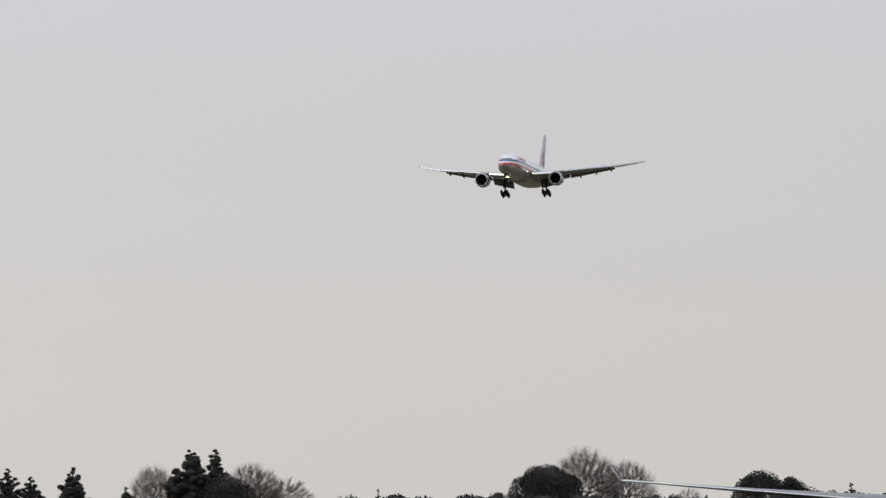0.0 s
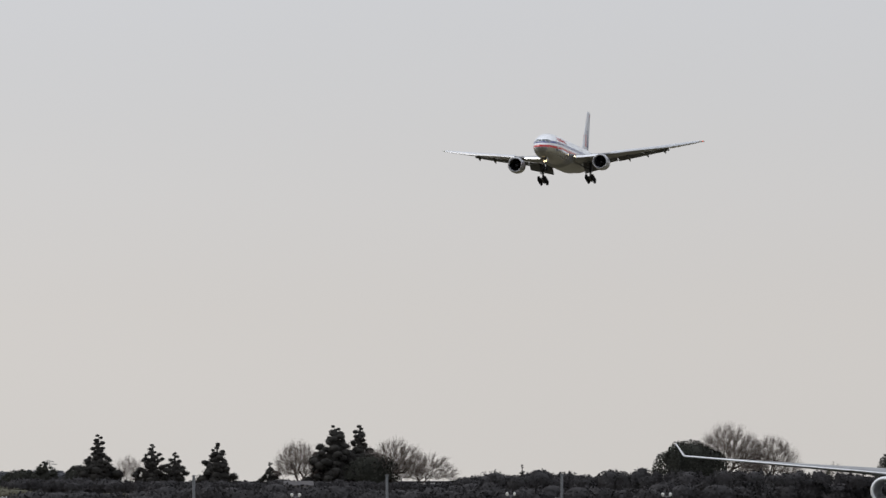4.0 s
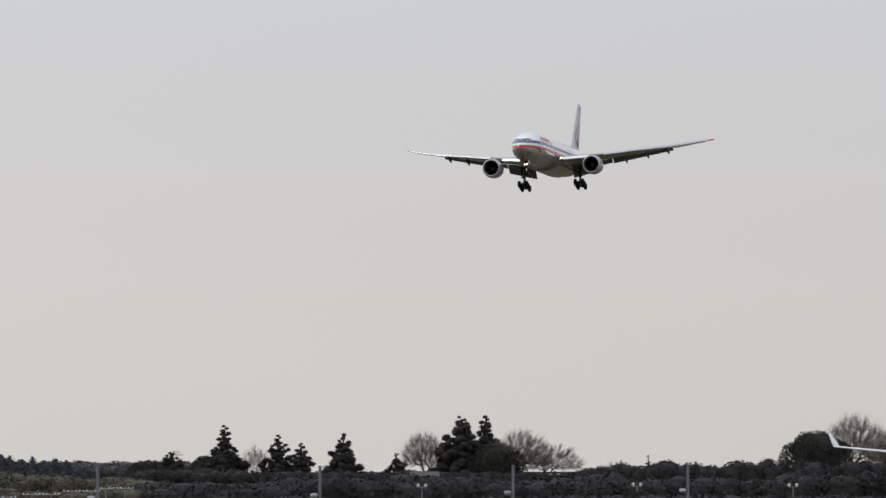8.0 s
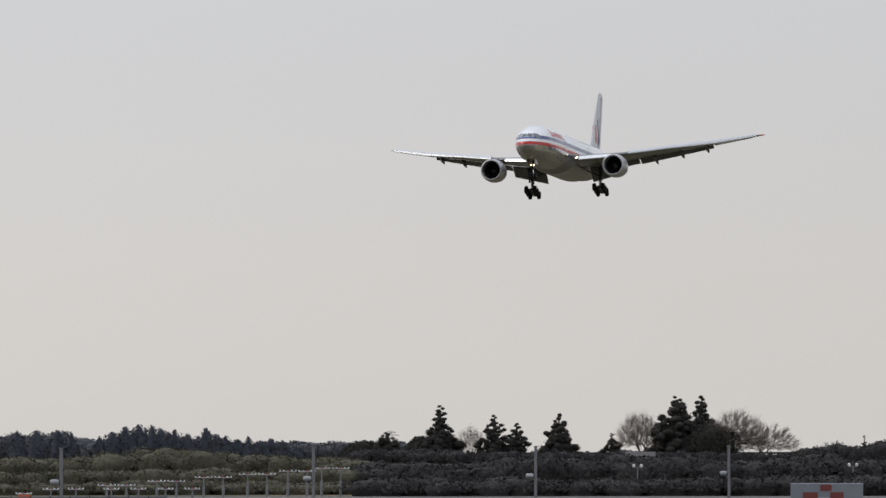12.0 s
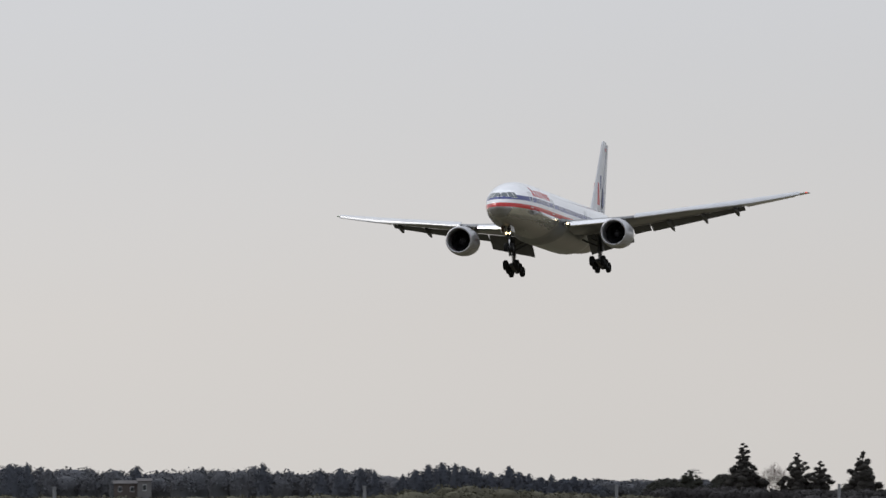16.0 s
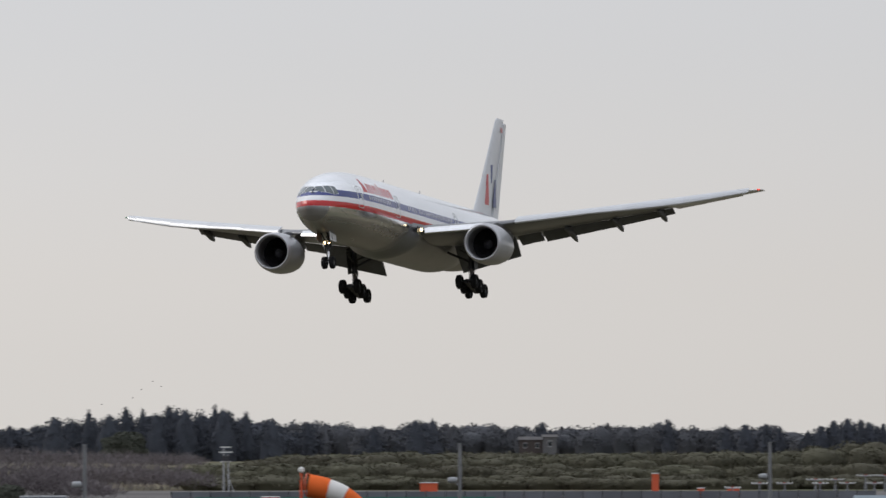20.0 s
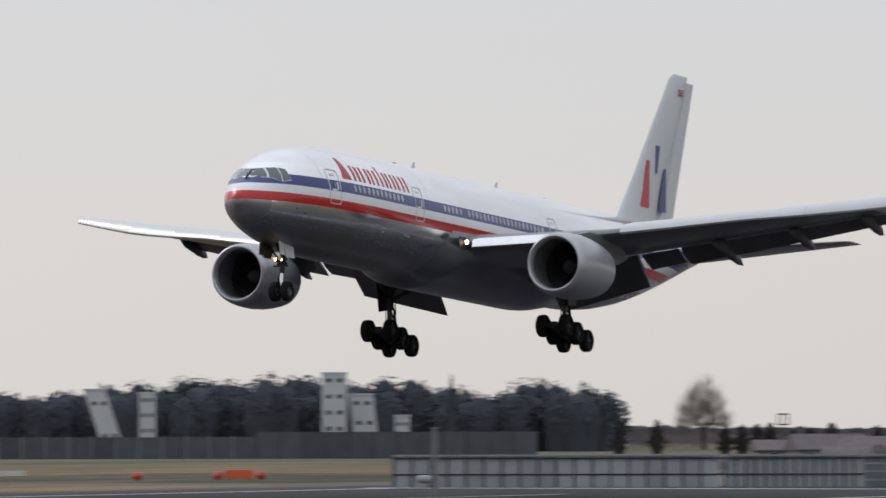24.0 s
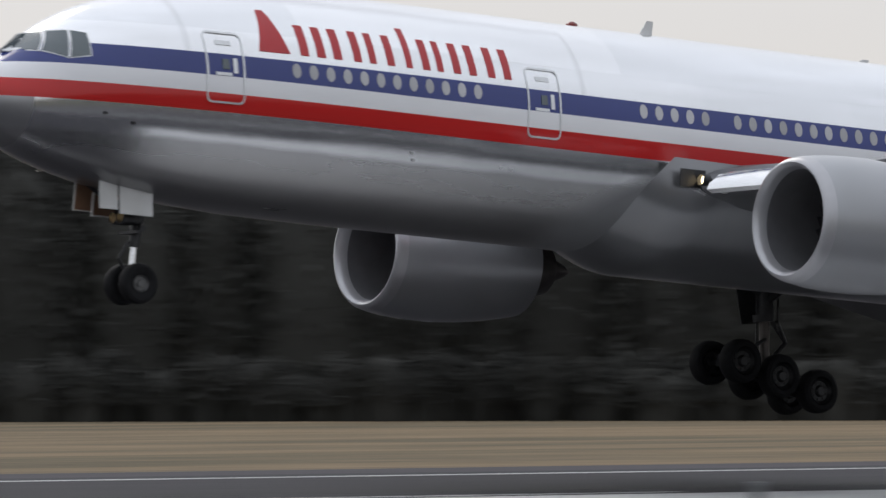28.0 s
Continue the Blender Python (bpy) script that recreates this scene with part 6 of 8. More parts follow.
BANK = mat("brown_grass_bank", (0.058, 0.047, 0.034), 0.95, 0, 0.3, 0.8, 0.3, 3.0)


def facing(az, d, z=0.0, turn=0.0):
    """A pose at that place whose -y side looks at the eye (turn: degrees more)."""
    return Matrix.Translation(spot(az, d, z)) @ Matrix.Rotation(radians(az + turn), 4, "Z")


def thing(name, label, category, m, group="", kind=""):
    ob = tagged(new(name), label, category, group, kind)
    ob.matrix_basis = m
    return ob


# perimeter sensor posts with a white lamp housing on one side
post_src = None
POSTS = [(153, 22.75, 4.30), (181, 19.36, 4.30), (198, 16.33, 4.30), (215, 13.68, 4.30), (232, 11.49, 4.30), (250, 9.71, 4.30), (267, 8.14, 4.30), (285, 6.775, 4.30), (303, 5.54, 4.30), (80, 30.54, 3.30), (80, 35.93, 3.05), (62, 50.97, 3.32)]
for d, az, zt in POSTS:
    p = thing("sensor_post", "grey steel perimeter post with a white lamp housing", "post", facing(az, d), "perimeter posts")
    part("pole", merge(rod((0, 0, -0.1), (0, 0, zt), 0.055, 0.05, 10), rod((0, 0, zt), (0, 0, zt + 0.03), 0.065, n=10)), STEEL_POST, p, "", True)
    zl = min(zt - 0.55, 3.35)
    part("lamp_housing", spun([(-0.22, 0.02), (-0.21, 0.06), (-0.17, 0.08), (-0.02, 0.08), (0.02, 0.06), (0.03, 0.02)], "x", 14, (-0.10, 0, zl), True), PALE_PANEL, p, "pale lamp housing", True)
    part("bracket", rod((-0.12, 0, zl - 0.1), (0.03, 0, zl - 0.16), 0.022), STEEL_POST, p)
    part("base_box", soft_box(-0.20, 0.20, -0.16, 0.16, 0.9, 1.5, 0.02), STEEL_POST, p)

# approach light bars beyond the runway end
for pair, az, d, zt in ((1, 11.10, 640, 1.00), (1, 10.747, 645, 1.29), (1, 10.416, 650, 1.57), (1, 10.107, 655, 1.78), (1, 9.823, 660, 2.01), (1, 9.585, 665, 2.22),
                        (0, 11.755, 590, 0.68), (0, 11.564, 595, 0.97), (0, 11.387, 600, 0.95), (0, 11.137, 605, 0.91), (0, 10.946, 610, 0.89), (0, 10.754, 615, 0.86), (0, 10.566, 620, 0.83)):
    for o in ((-0.78, 0.78) if pair else (0.0,)):
        reach = 0.68 if pair else 0.56
        b_ = thing("approach_light", "grey approach light pole with a crossbar of lamps", "light", facing(az, d) @ Matrix.Translation((o, 0, 0)), "approach lights")
        part("mast", merge(rod((0, 0, -0.1), (0, 0, zt * 0.55), 0.11, 0.11, 8), rod((0, 0, zt * 0.5), (0, 0, zt), 0.05, 0.05, 8)), STEEL_POST, b_)
        part("crossbar", rod((-reach, 0, zt), (reach, 0, zt), 0.038), PALE_PANEL, b_)
        for j in range(5):
            part("lamp", spun([(zt, 0.04), (zt + 0.08, 0.06), (zt + 0.12, 0.04)], "z", 8, ((j - 2) * reach * 0.48, 0, 0), True), LIGHT_BODY if j == 2 else WHITE_PLASTIC, b_)

# low huts and boards beyond the runway end
def hut(az, d, w, dep, h, label, wall, roof_m, ridge=0.5, turn=0.0, name="hut", group=""):
    b_ = thing(name, label, "building", facing(az, d, 0, turn), group)
    part("wall", box(-w / 2, w / 2, -dep / 2, dep / 2, -0.2, h), wall, b_)
    part("roof", loft([[(-w / 2 - 0.25, -dep / 2 - 0.3, h), (-w / 2 - 0.25, 0, h + ridge), (-w / 2 - 0.25, dep / 2 + 0.3, h), (-w / 2 - 0.25, dep / 2 + 0.3, h - 0.1), (-w / 2 - 0.25, -dep / 2 - 0.3, h - 0.1)],
                       [(w / 2 + 0.25, -dep / 2 - 0.3, h), (w / 2 + 0.25, 0, h + ridge), (w / 2 + 0.25, dep / 2 + 0.3, h), (w / 2 + 0.25, dep / 2 + 0.3, h - 0.1), (w / 2 + 0.25, -dep / 2 - 0.3, h - 0.1)]], True), roof_m, b_)
    n_ = max(1, int(w // 2.2))
    for i in range(n_):
        x = -w / 2 + w * (i + 0.5) / n_
        win = part("window", box(x - 0.45, x + 0.45, -dep / 2 - 0.05, -dep / 2 + 0.02, h * 0.45, h * 0.8), PALE_PANEL, b_)
        part("pane", box(x - 0.38, x + 0.38, -dep / 2 - 0.07, -dep / 2 - 0.04, h * 0.49, h * 0.76), WINDOW_DARK, win)
    return b_


hut(9.08, 520, 2.8, 2.4, 0.45, "low shed with a pale grey pitched roof", HOUSE_WALL, ROOF_PALE, 0.35)
for az, w in ((10.62, 4.4), (10.05, 5.0), (9.6, 2.8)):
    hut(az, 500, w, 3.0, 0.62, "long low building with a pale sheet roof", HOUSE_WALL, ROOF_BLUE, 0.2)
hut(7.40, 1480, 5.0, 4.0, 1.6, "dull house seen between dark trees", HOUSE_WALL, ROOF_DULL, 0.8)
b_ = thing("equipment_container", "blue-grey equipment container with red panels", "container", facing(6.085, 560))
part("body", soft_box(-2.5, 2.5, -1.1, 1.1, 0.0, 1.52, 0.04), GREY_PANEL, b_)
for x0, x1, z0, z1 in ((-1.65, -0.62, 0.28, 0.90), (0.22, 1.15, 0.28, 0.90), (-0.45, 0.32, 1.0, 1.42)):
    part("panel", box(x0, x1, -1.14, -1.10, z0, z1), POLE_RED, b_, "faded red panel")
part("panel", box(-0.55, 0.18, -1.15, -1.10, 0.1, 0.55), PALE_PANEL, b_, "pale panel")
rail = thing("guard_rail", "long dark guard rail with pale boards behind the trees", "rail", facing(7.15, 1720))
part("beam", box(-38, 38, -0.1, 0.1, 1.55, 1.95), DARK_STEEL, rail)
for i in range(16):
    part("rail_post", box(-37.5 + i * 5 - 0.1, -37.5 + i * 5 + 0.1, -0.1, 0.1, -0.1, 1.6), DARK_STEEL, rail)
for i, (x, w) in enumerate(((-30, 4), (-21, 6), (8, 5), (19, 3), (27, 6))):
    part("board", box(x, x + w, -0.16, -0.11, 0.7, 1.5), PALE_PANEL, rail)
for az, d in ((4.80, 700), (5.9, 720), (7.42, 705), (3.2, 690)):
    lp = thing("twin_lamp_post", "thin post with two small white lamps", "lamp", facing(az, d), "twin lamp posts")
    part("pole", merge(rod((0, 0, -0.1), (0, 0, 2.1), 0.05), rod((-0.36, 0, 2.12), (0.36, 0, 2.12), 0.035)), STEEL_POST, lp)
    for o in (-0.33, 0.33):
        part("lamp", spun([(2.14, 0.06), (2.24, 0.13), (2.36, 0.13), (2.44, 0.05)], "z", 10, (o, 0, 0), True), WHITE_PLASTIC, lp, "", True)
# far lattice pylon
py = thing("power_pylon", "distant grey steel lattice pylon", "pylon", facing(9.165, 2600, -1.6))
part("tower", merge(*[rod((sx * 1.6, sy * 1.6, -0.2), (sx * 0.25, sy * 0.25, 9.0), 0.09, 0.06, 5) for sx in (-1, 1) for sy in (-1, 1)], *[rod((-1.6 + z * 0.15, -1.6 + z * 0.15, z), (1.6 - z * 0.15 - 0.3, -1.6 + z * 0.15, z + 1.5), 0.06, n=4) for z in (0, 1.5, 3.0, 4.5, 6.0, 7.2)]), STEEL_POST, py)
for z, w in ((6.6, 2.2), (7.8, 2.8), (8.7, 1.8)):
    part("crossarm", merge(rod((-w, 0, z), (w, 0, z), 0.07, n=5), rod((-w, 0, z), (0, 0, z + 0.5), 0.05, n=5), rod((w, 0, z), (0, 0, z + 0.5), 0.05, n=5)), STEEL_POST, py)

# windsock near the runway side
SOCK_AT = spot(14.80, 345)
sock_mast = thing("windsock_mast", "orange-topped windsock mast on the grass", "mast", Matrix.Translation(SOCK_AT))
part("pole", rod((0, 0, -0.1), (0, 0, 2.95), 0.075, 0.06, 10), BARRIER_ORANGE, sock_mast, "", True)
part("cap_lamp", spun([(2.95, 0.06), (3.02, 0.13), (3.14, 0.13), (3.22, 0.04)], "z", 12, (0, 0, 0), True), WHITE_PLASTIC, sock_mast, "white cap lamp", True)
part("sock_ring", spun([(-0.03, 0.50), (0.03, 0.52), (0.03, 0.48), (-0.03, 0.50)], "x", 20, (0.28, 0, 2.44)), BARRIER_ORANGE, sock_mast)
part("base", soft_box(-0.35, 0.35, -0.35, 0.35, -0.1, 0.25, 0.04), CONCRETE, sock_mast)
WINDSOCK = thing("windsock", "orange and white striped windsock, half filled by wind", "windsock", Matrix.Translation(SOCK_AT + Vector((0, 0, 2.44))) @ Matrix.Rotation(radians(14.8), 4, "Z"))
sx_, sz_, dr_ = 0.30, 0.0, 2.0
for i, (ln, r0, r1, colour) in enumerate(((0.85, 0.50, 0.47, SOCK_ORANGE), (0.75, 0.47, 0.43, SOCK_WHITE), (0.72, 0.43, 0.38, SOCK_ORANGE), (0.72, 0.38, 0.33, SOCK_WHITE), (0.70, 0.33, 0.27, SOCK_ORANGE))):
    ring_rows = []
    bend = (2, 10, 24, 40, 52)[i]
    nxt = (10, 24, 40, 52, 56)[i]
    for k in range(4):
        q = k / 3
        a = radians(bend + (nxt - bend) * q)
        r = r0 + (r1 - r0) * q
        ring_rows.append([(sx_ + math.sin(a) * r * math.sin(t) * 0.9, r * math.cos(t) * (1 - 0.12 * i * 0.5), sz_ + math.cos(a) * r * math.sin(t) * (1 - 0.05 * i)) for t in [2 * math.pi * j / 20 for j in range(20)]])
        if k < 3:
            sx_ += math.cos(a) * ln / 3
            sz_ -= math.sin(a) * ln / 3
    part("sock_band", loft(ring_rows), colour, WINDSOCK, "orange cloth band" if colour is SOCK_ORANGE else "white cloth band", True)

# orange cabinets and small gear round the windsock
for az, d, w, h in ((15.02, 500, 1.1, 0.75), (14.86, 505, 1.5, 0.55), (14.70, 500, 0.9, 0.6), (13.9, 640, 1.4, 0.8), (12.30, 640, 0.55, 1.5), (11.98, 600, 0.5, 0.6), (11.75, 610, 0.9, 0.55)):
    c_ = thing("orange_cabinet", "small orange equipment cabinet on the grass", "cabinet", facing(az, d), "orange cabinets")
    part("body", soft_box(-w / 2, w / 2, -0.35, 0.35, 0.0, h, 0.03), BARRIER_ORANGE, c_)
    part("lid", soft_box(-w / 2 - 0.04, w / 2 + 0.04, -0.39, 0.39, h, h + 0.06, 0.01), WHITE_PLASTIC, c_, "pale lid")
green = thing("low_green_fence", "low bright green sheet fence", "fence", facing(14.35, 545))
for i in range(14):
    part("sheet", box(-11.5 + i * 1.45, -11.5 + i * 1.45 + 1.40, -0.03, 0.03, -0.05, 0.42), TEAL_BRIGHT, green)
pf = thing("panel_fence", "long blue-grey panel fence with dark posts", "fence", facing(13.3, 560))
for i in range(36):
    x = -23.6 + i * 1.353
    part("fence_panel", box(x, x + 1.25, -0.03, 0.03, -0.05, 0.68), FENCE_BLUE, pf)
    part("fence_post", box(x - 0.09, x - 0.01, -0.05, 0.05, -0.1, 0.74), DARK_STEEL, pf)
# twin utility poles with a transformer platform before the scrub
up_ = thing("utility_pole", "pair of grey poles carrying a transformer, with a stay", "pole", facing(15.335, 640))
part("pole", merge(rod((-0.16, 0, -0.1), (-0.14, 0, 3.7), 0.07, 0.055, 8), rod((0.27, 0, -0.1), (0.16, 0, 3.1), 0.06, 0.05, 8)), PALE_PANEL, up_)
part("stay", rod((0.75, 0, -0.1), (0.10, 0, 1.5), 0.035), PALE_PANEL, up_)
for z, w in ((3.62, 0.42), (3.22, 0.55), (2.48, 0.42)):
    part("crossarm", box(-w, w, -0.06, 0.06, z, z + 0.09), WHITE_PLASTIC, up_)
part("transformer", soft_box(-0.30, 0.32, -0.2, 0.2, 2.57, 3.0, 0.05), DARK_STEEL, up_)
# house half hidden in the far wood
# houses and yard by the cedar wood
hut(13.045, 1880, 3.2, 5.0, 4.2, "pale house half hidden in the distant wood", HOUSE_PALE, ROOF_DULL, 0.6, 0, "far_house", "far houses")
hut(13.175, 1886, 5.6, 5.0, 3.6, "brown house wing half hidden in the distant wood", FADED_BROWN, ROOF_DULL, 0.7, 0, "far_house", "far houses")
for az, d, w, h, ridge in ((16.17, 860, 3.4, 0.55, 0.6), (15.97, 850, 3.6, 0.35, 0.6), (16.36, 880, 2.6, 0.75, 0.5), (15.86, 845, 2.2, 0.5, 0.4), (16.52, 870, 2.4, 0.5, 0.7)):
    hut(az, d, w, 5.0, h, "low farm building with a mauve tiled roof", HOUSE_WALL, ROOF_MAUVE, ridge, 0, "farm_building", "farm buildings")
leafy_tree("evergreen_bush", 16.86, 545, 1.35, 1.0, "dome", "dark olive bush beside a blue container", 159, 900, 0.10, DULL_GREEN)
for az, d, z in ((18.33, 500, 0.32), (18.08, 505, 0.28), (17.75, 498, 0.45), (17.2, 510, 0.5), (16.3, 505, 0.4), (18.62, 512, 0.35)):
    lp = thing("edge_lamp", "small white runway end lamp on a short stem", "lamp", facing(az, d), "runway end lamps")
    part("stem", rod((0, 0, -0.1), (0, 0, z), 0.035), STEEL_POST, lp)
    part("head", spun([(z, 0.04), (z + 0.04, 0.10), (z + 0.12, 0.10), (z + 0.16, 0.04)], "z", 10, (0, 0, 0), True), WHITE_PLASTIC, lp, "white lamp head", True)
for az, d, c_m in ((17.9, 905, CAR_WHITE), (18.55, 900, CAR_WHITE), (18.25, 902, TRUCK_DARK)):
    v_ = thing("parked_car", "small parked car beyond the runway end", "car", facing(az, d, 0), "parked cars")
    part("body", loft([[(x, y, 0.28 + (0 if x in (-1.9, 1.9) else 0.0)) for x, y in ((-1.9, -0.75), (1.9, -0.75), (1.9, 0.75), (-1.9, 0.75))], [(-1.95, -0.8, 0.7), (1.95, -0.8, 0.62), (1.95, 0.8, 0.62), (-1.95, 0.8, 0.7)], [(-1.85, -0.76, 0.88), (1.1, -0.76, 0.86), (1.1, 0.76, 0.86), (-1.85, 0.76, 0.88)]], True), c_m, v_, "", True)
    part("cabin", loft([[(-1.75, -0.72, 0.87), (0.85, -0.72, 0.87), (0.85, 0.72, 0.87), (-1.75, 0.72, 0.87)], [(-1.35, -0.6, 1.38), (0.25, -0.6, 1.38), (0.25, 0.6, 1.38), (-1.35, 0.6, 1.38)]], True), WINDOW_DARK, v_)
    for x in (-1.2, 1.25):
        for y in (-0.72, 0.72):
            part("wheel", spun([(-0.09, 0.05), (-0.09, 0.30), (0.09, 0.30), (0.09, 0.05)], "y", 14, (x, y, 0.30), True), RUBBER, v_)

# jet blast fence of slanted dark posts and grey panels
bf = thing("blast_fence", "long blue-grey jet blast fence with dark posts", "fence", facing(20.3, 520, 0, 0))


def along_fence(az):
    return -radians(az - 20.3) * 520


for x0, x1, step, post, panel, rails in ((along_fence(23.05), along_fence(20.70), 1.16, 0.13, PALE_PANEL, (0.82,)), (along_fence(20.70), along_fence(19.72), 0.63, 0.13, PALE_PANEL, (0.82,)), (along_fence(19.72), along_fence(18.83), 0.50, 0.10, GREY_PANEL, (0.45, 1.0, 1.5))):
    part("cap_rail", box(x0, x1 - 0.01, -0.16, 0.10, 1.98, 2.10), FENCE_CAP, bf)
    part("cap_rail", box(x0, x1 - 0.01, -0.12, 0.06, 1.80, 1.90), DARK_STEEL, bf)
    for z in rails:
        part("mid_rail", box(x0, x1 - 0.01, -0.06, -0.005, z - 0.05, z + 0.05), PALE_PANEL if len(rails) > 1 else DARK_STEEL, bf)
    for i in range(int((x1 - x0) / step)):
        x = x0 + i * step
        part("fence_panel", box(x + post, x + step, 0.0, 0.05, -0.1, 1.98), panel, bf)
        part("fence_post", box(x, x + post - 0.01, -0.22, 0.06, -0.1, 1.97), GREY_PANEL if len(rails) > 1 else POST_BLUE, bf)
# plant silos, pink and rust-orange
for az, h, w, m_ in ((19.42, 3.45, 0.62, PLANT_PINK), (19.257, 4.05, 0.80, PLANT_ORANGE)):
    s_ = thing("plant_silo", "slim plant silo in faded orange paint" if m_ is PLANT_ORANGE else "slim plant silo in faded pink paint", "silo", facing(az, 900))
    part("shell", rod((0, 0, -0.1), (0, 0, h), w, w, 14), m_, s_, "", True)
    part("head_gear", merge(rod((0, 0, h), (0, 0, h + 0.9), 0.14), rod((-0.7, 0, h + 0.35), (0.7, 0, h + 0.75), 0.05), rod((-0.5, 0, h), (0, 0, h + 0.8), 0.05)), DARK_STEEL, s_)
    part("collar", spun([(h - 0.25, w + 0.03), (h, w + 0.08), (h + 0.06, w)], "z", 14, (0, 0, 0)), DARK_STEEL, s_)
for az, d, w, h, ridge, turn in ((19.98, 800, 7.0, 1.3, 1.5, 12), (19.66, 790, 5.0, 1.6, 1.0, -20), (20.28, 810, 6.0, 1.2, 1.0, 8), (19.84, 760, 4.2, 1.0, 0.7, 0), (19.50, 770, 3.0, 1.3, 0.6, 30)):
    hut(az, d, w, 6, h, "low plant shed with a mauve-grey roof", HOUSE_WALL, ROOF_MAUVE, ridge, turn, "plant_shed", "plant sheds")
fl = thing("floodlight_mast", "dark mast with a square floodlight panel", "mast", facing(20.29, 900))
part("pole", rod((0, 0, -0.1), (0, 0, 3.6), 0.10), DARK_STEEL, fl)
part("lamp_frame", merge(box(-0.65, 0.65, -0.08, 0.08, 4.7, 4.85), box(-0.65, 0.65, -0.08, 0.08, 3.55, 3.70), box(-0.65, -0.5, -0.08, 0.08, 3.6, 4.8), box(0.5, 0.65, -0.08, 0.08, 3.6, 4.8), box(-0.06, 0.06, -0.06, 0.06, 3.6, 4.8)), DARK_STEEL, fl)

# plant buildings before the dark wood
def block(name, label, az, d, z1, w, dep, material, slant=0.0, floors=3):
    b_ = thing(name, label, "building", facing(az, d))
    part("wall", loft([[(-w / 2, -dep / 2, -0.2), (w / 2, -dep / 2, -0.2), (w / 2, dep / 2, -0.2), (-w / 2, dep / 2, -0.2)], [(-w / 2 - slant, -dep / 2, z1), (w / 2 - slant, -dep / 2, z1), (w / 2 - slant, dep / 2, z1), (-w / 2 - slant, dep / 2, z1)]], True), material, b_)
    for i in range(floors):
        z = z1 * (i + 0.6) / floors
        for j in range(2):
            x = -w * 0.22 + j * w * 0.44 - slant * z / z1
            part("window", box(x - w * 0.10, x + w * 0.10, -dep / 2 - 0.05, -dep / 2 + 0.05, z - 0.25, z + 0.25), WINDOW_DARK, b_)
    part("parapet", box(-w / 2 - slant - 0.1, w / 2 - slant + 0.1, -dep / 2 - 0.1, dep / 2 + 0.1, z1, z1 + 0.22), material, b_)
    return b_


block("plant_tower", "slim rust-orange plant tower", 27.06, 960, 8.6, 1.5, 1.5, PLANT_ORANGE, 0, 4)
mast = thing("plant_mast", "thin pink mast on a plant roof", "mast", facing(27.08, 957))
part("pole", rod((0, 0, 0), (0, 0, 10.2), 0.22, 0.14, 8), PLANT_PINK, mast)
block("plant_building", "pale slanting conveyor house of a plant", 26.62, 955, 7.6, 2.9, 3.0, PLANT_WHITE, 2.4, 1)
block("plant_building", "pale slanting conveyor house of a plant", 26.86, 958, 5.2, 2.4, 3.0, PLANT_WHITE, -0.8, 2)
block("plant_tower", "faded pink plant tower", 26.45, 960, 7.4, 1.6, 1.8, PLANT_PINK, 0, 4)
block("plant_building", "pale lattice conveyor of a plant", 25.0, 980, 7.8, 2.6, 2.6, PLANT_WHITE, 2.6, 2)
block("plant_building", "pale plant tower beside a conveyor", 24.78, 982, 7.4, 2.0, 2.4, PLANT_WHITE, 0, 4)
block("plant_building", "tall pale plant building with dark bands", 23.46, 990, 9.8, 3.0, 3.2, PLANT_WHITE, 0, 5)
block("plant_building", "pale stepped plant building", 23.22, 992, 7.2, 3.0, 3.2, PLANT_WHITE, 0.9, 3)
block("plant_building", "low pale plant building", 22.98, 992, 4.6, 1.8, 3.2, PLANT_WHITE, 0, 2)
pw = thing("perimeter_wall", "long blue-grey perimeter wall below the wood", "wall", facing(25.0, 900, 0, 0))
for i in range(38):
    x = -52 + i * 2.6
    part("wall_panel", box(x, x + 2.52, -0.06, 0.06, -0.2, 2.35 if i < 26 else 2.9), WALL_BLUE, pw)
    part("wall_post", box(x - 0.12, x, -0.12, 0.10, -0.2, 2.45 if i < 26 else 3.0), DARK_STEEL if i > 25 else GREY_PANEL, pw)
tree_lamp = thing("floodlight_mast", "pale mast standing above the wood", "mast", facing(28.0, 800))
part("pole", rod((0, 0, -0.1), (0, 0, 12.6), 0.14, 0.10, 8), STEEL_POST, tree_lamp)
part("lamp_frame", box(-0.45, 0.45, -0.2, 0.2, 12.2, 13.6), PALE_PANEL, tree_lamp)

# white barrier lines with orange sections along the airfield road, parallel to the runway
def barrier_line(x, y0, y1, h, label, orange=(), step=3.0, lift=0.25):
    bl = thing("barrier", label, "barrier", Matrix.Translation((x, 0, 0)))
    y = y0
    while y < y1:
        o = any(a <= y < b_ for a, b_ in orange)
        part("barrier_block", box(-0.22, 0.22, y, y + step - 0.03, lift, h if y > 515 or x > -300 else h * 0.5), BARRIER_ORANGE if o else BARRIER_WHITE, bl, "orange block" if o else "")
        part("barrier_foot", box(-0.14, 0.14, y + 0.2, y + 0.5, -0.1, lift), CONCRETE, bl)
        y += step
    return bl


barrier_line(-344, 455, 690, 0.72, "long white road barrier with orange sections", ((466, 474), (578, 590)), 3.0, 0.05)
barrier_line(-271, 477, 562, 0.45, "white low barrier beside the grass", (), 3.0, 0.05)
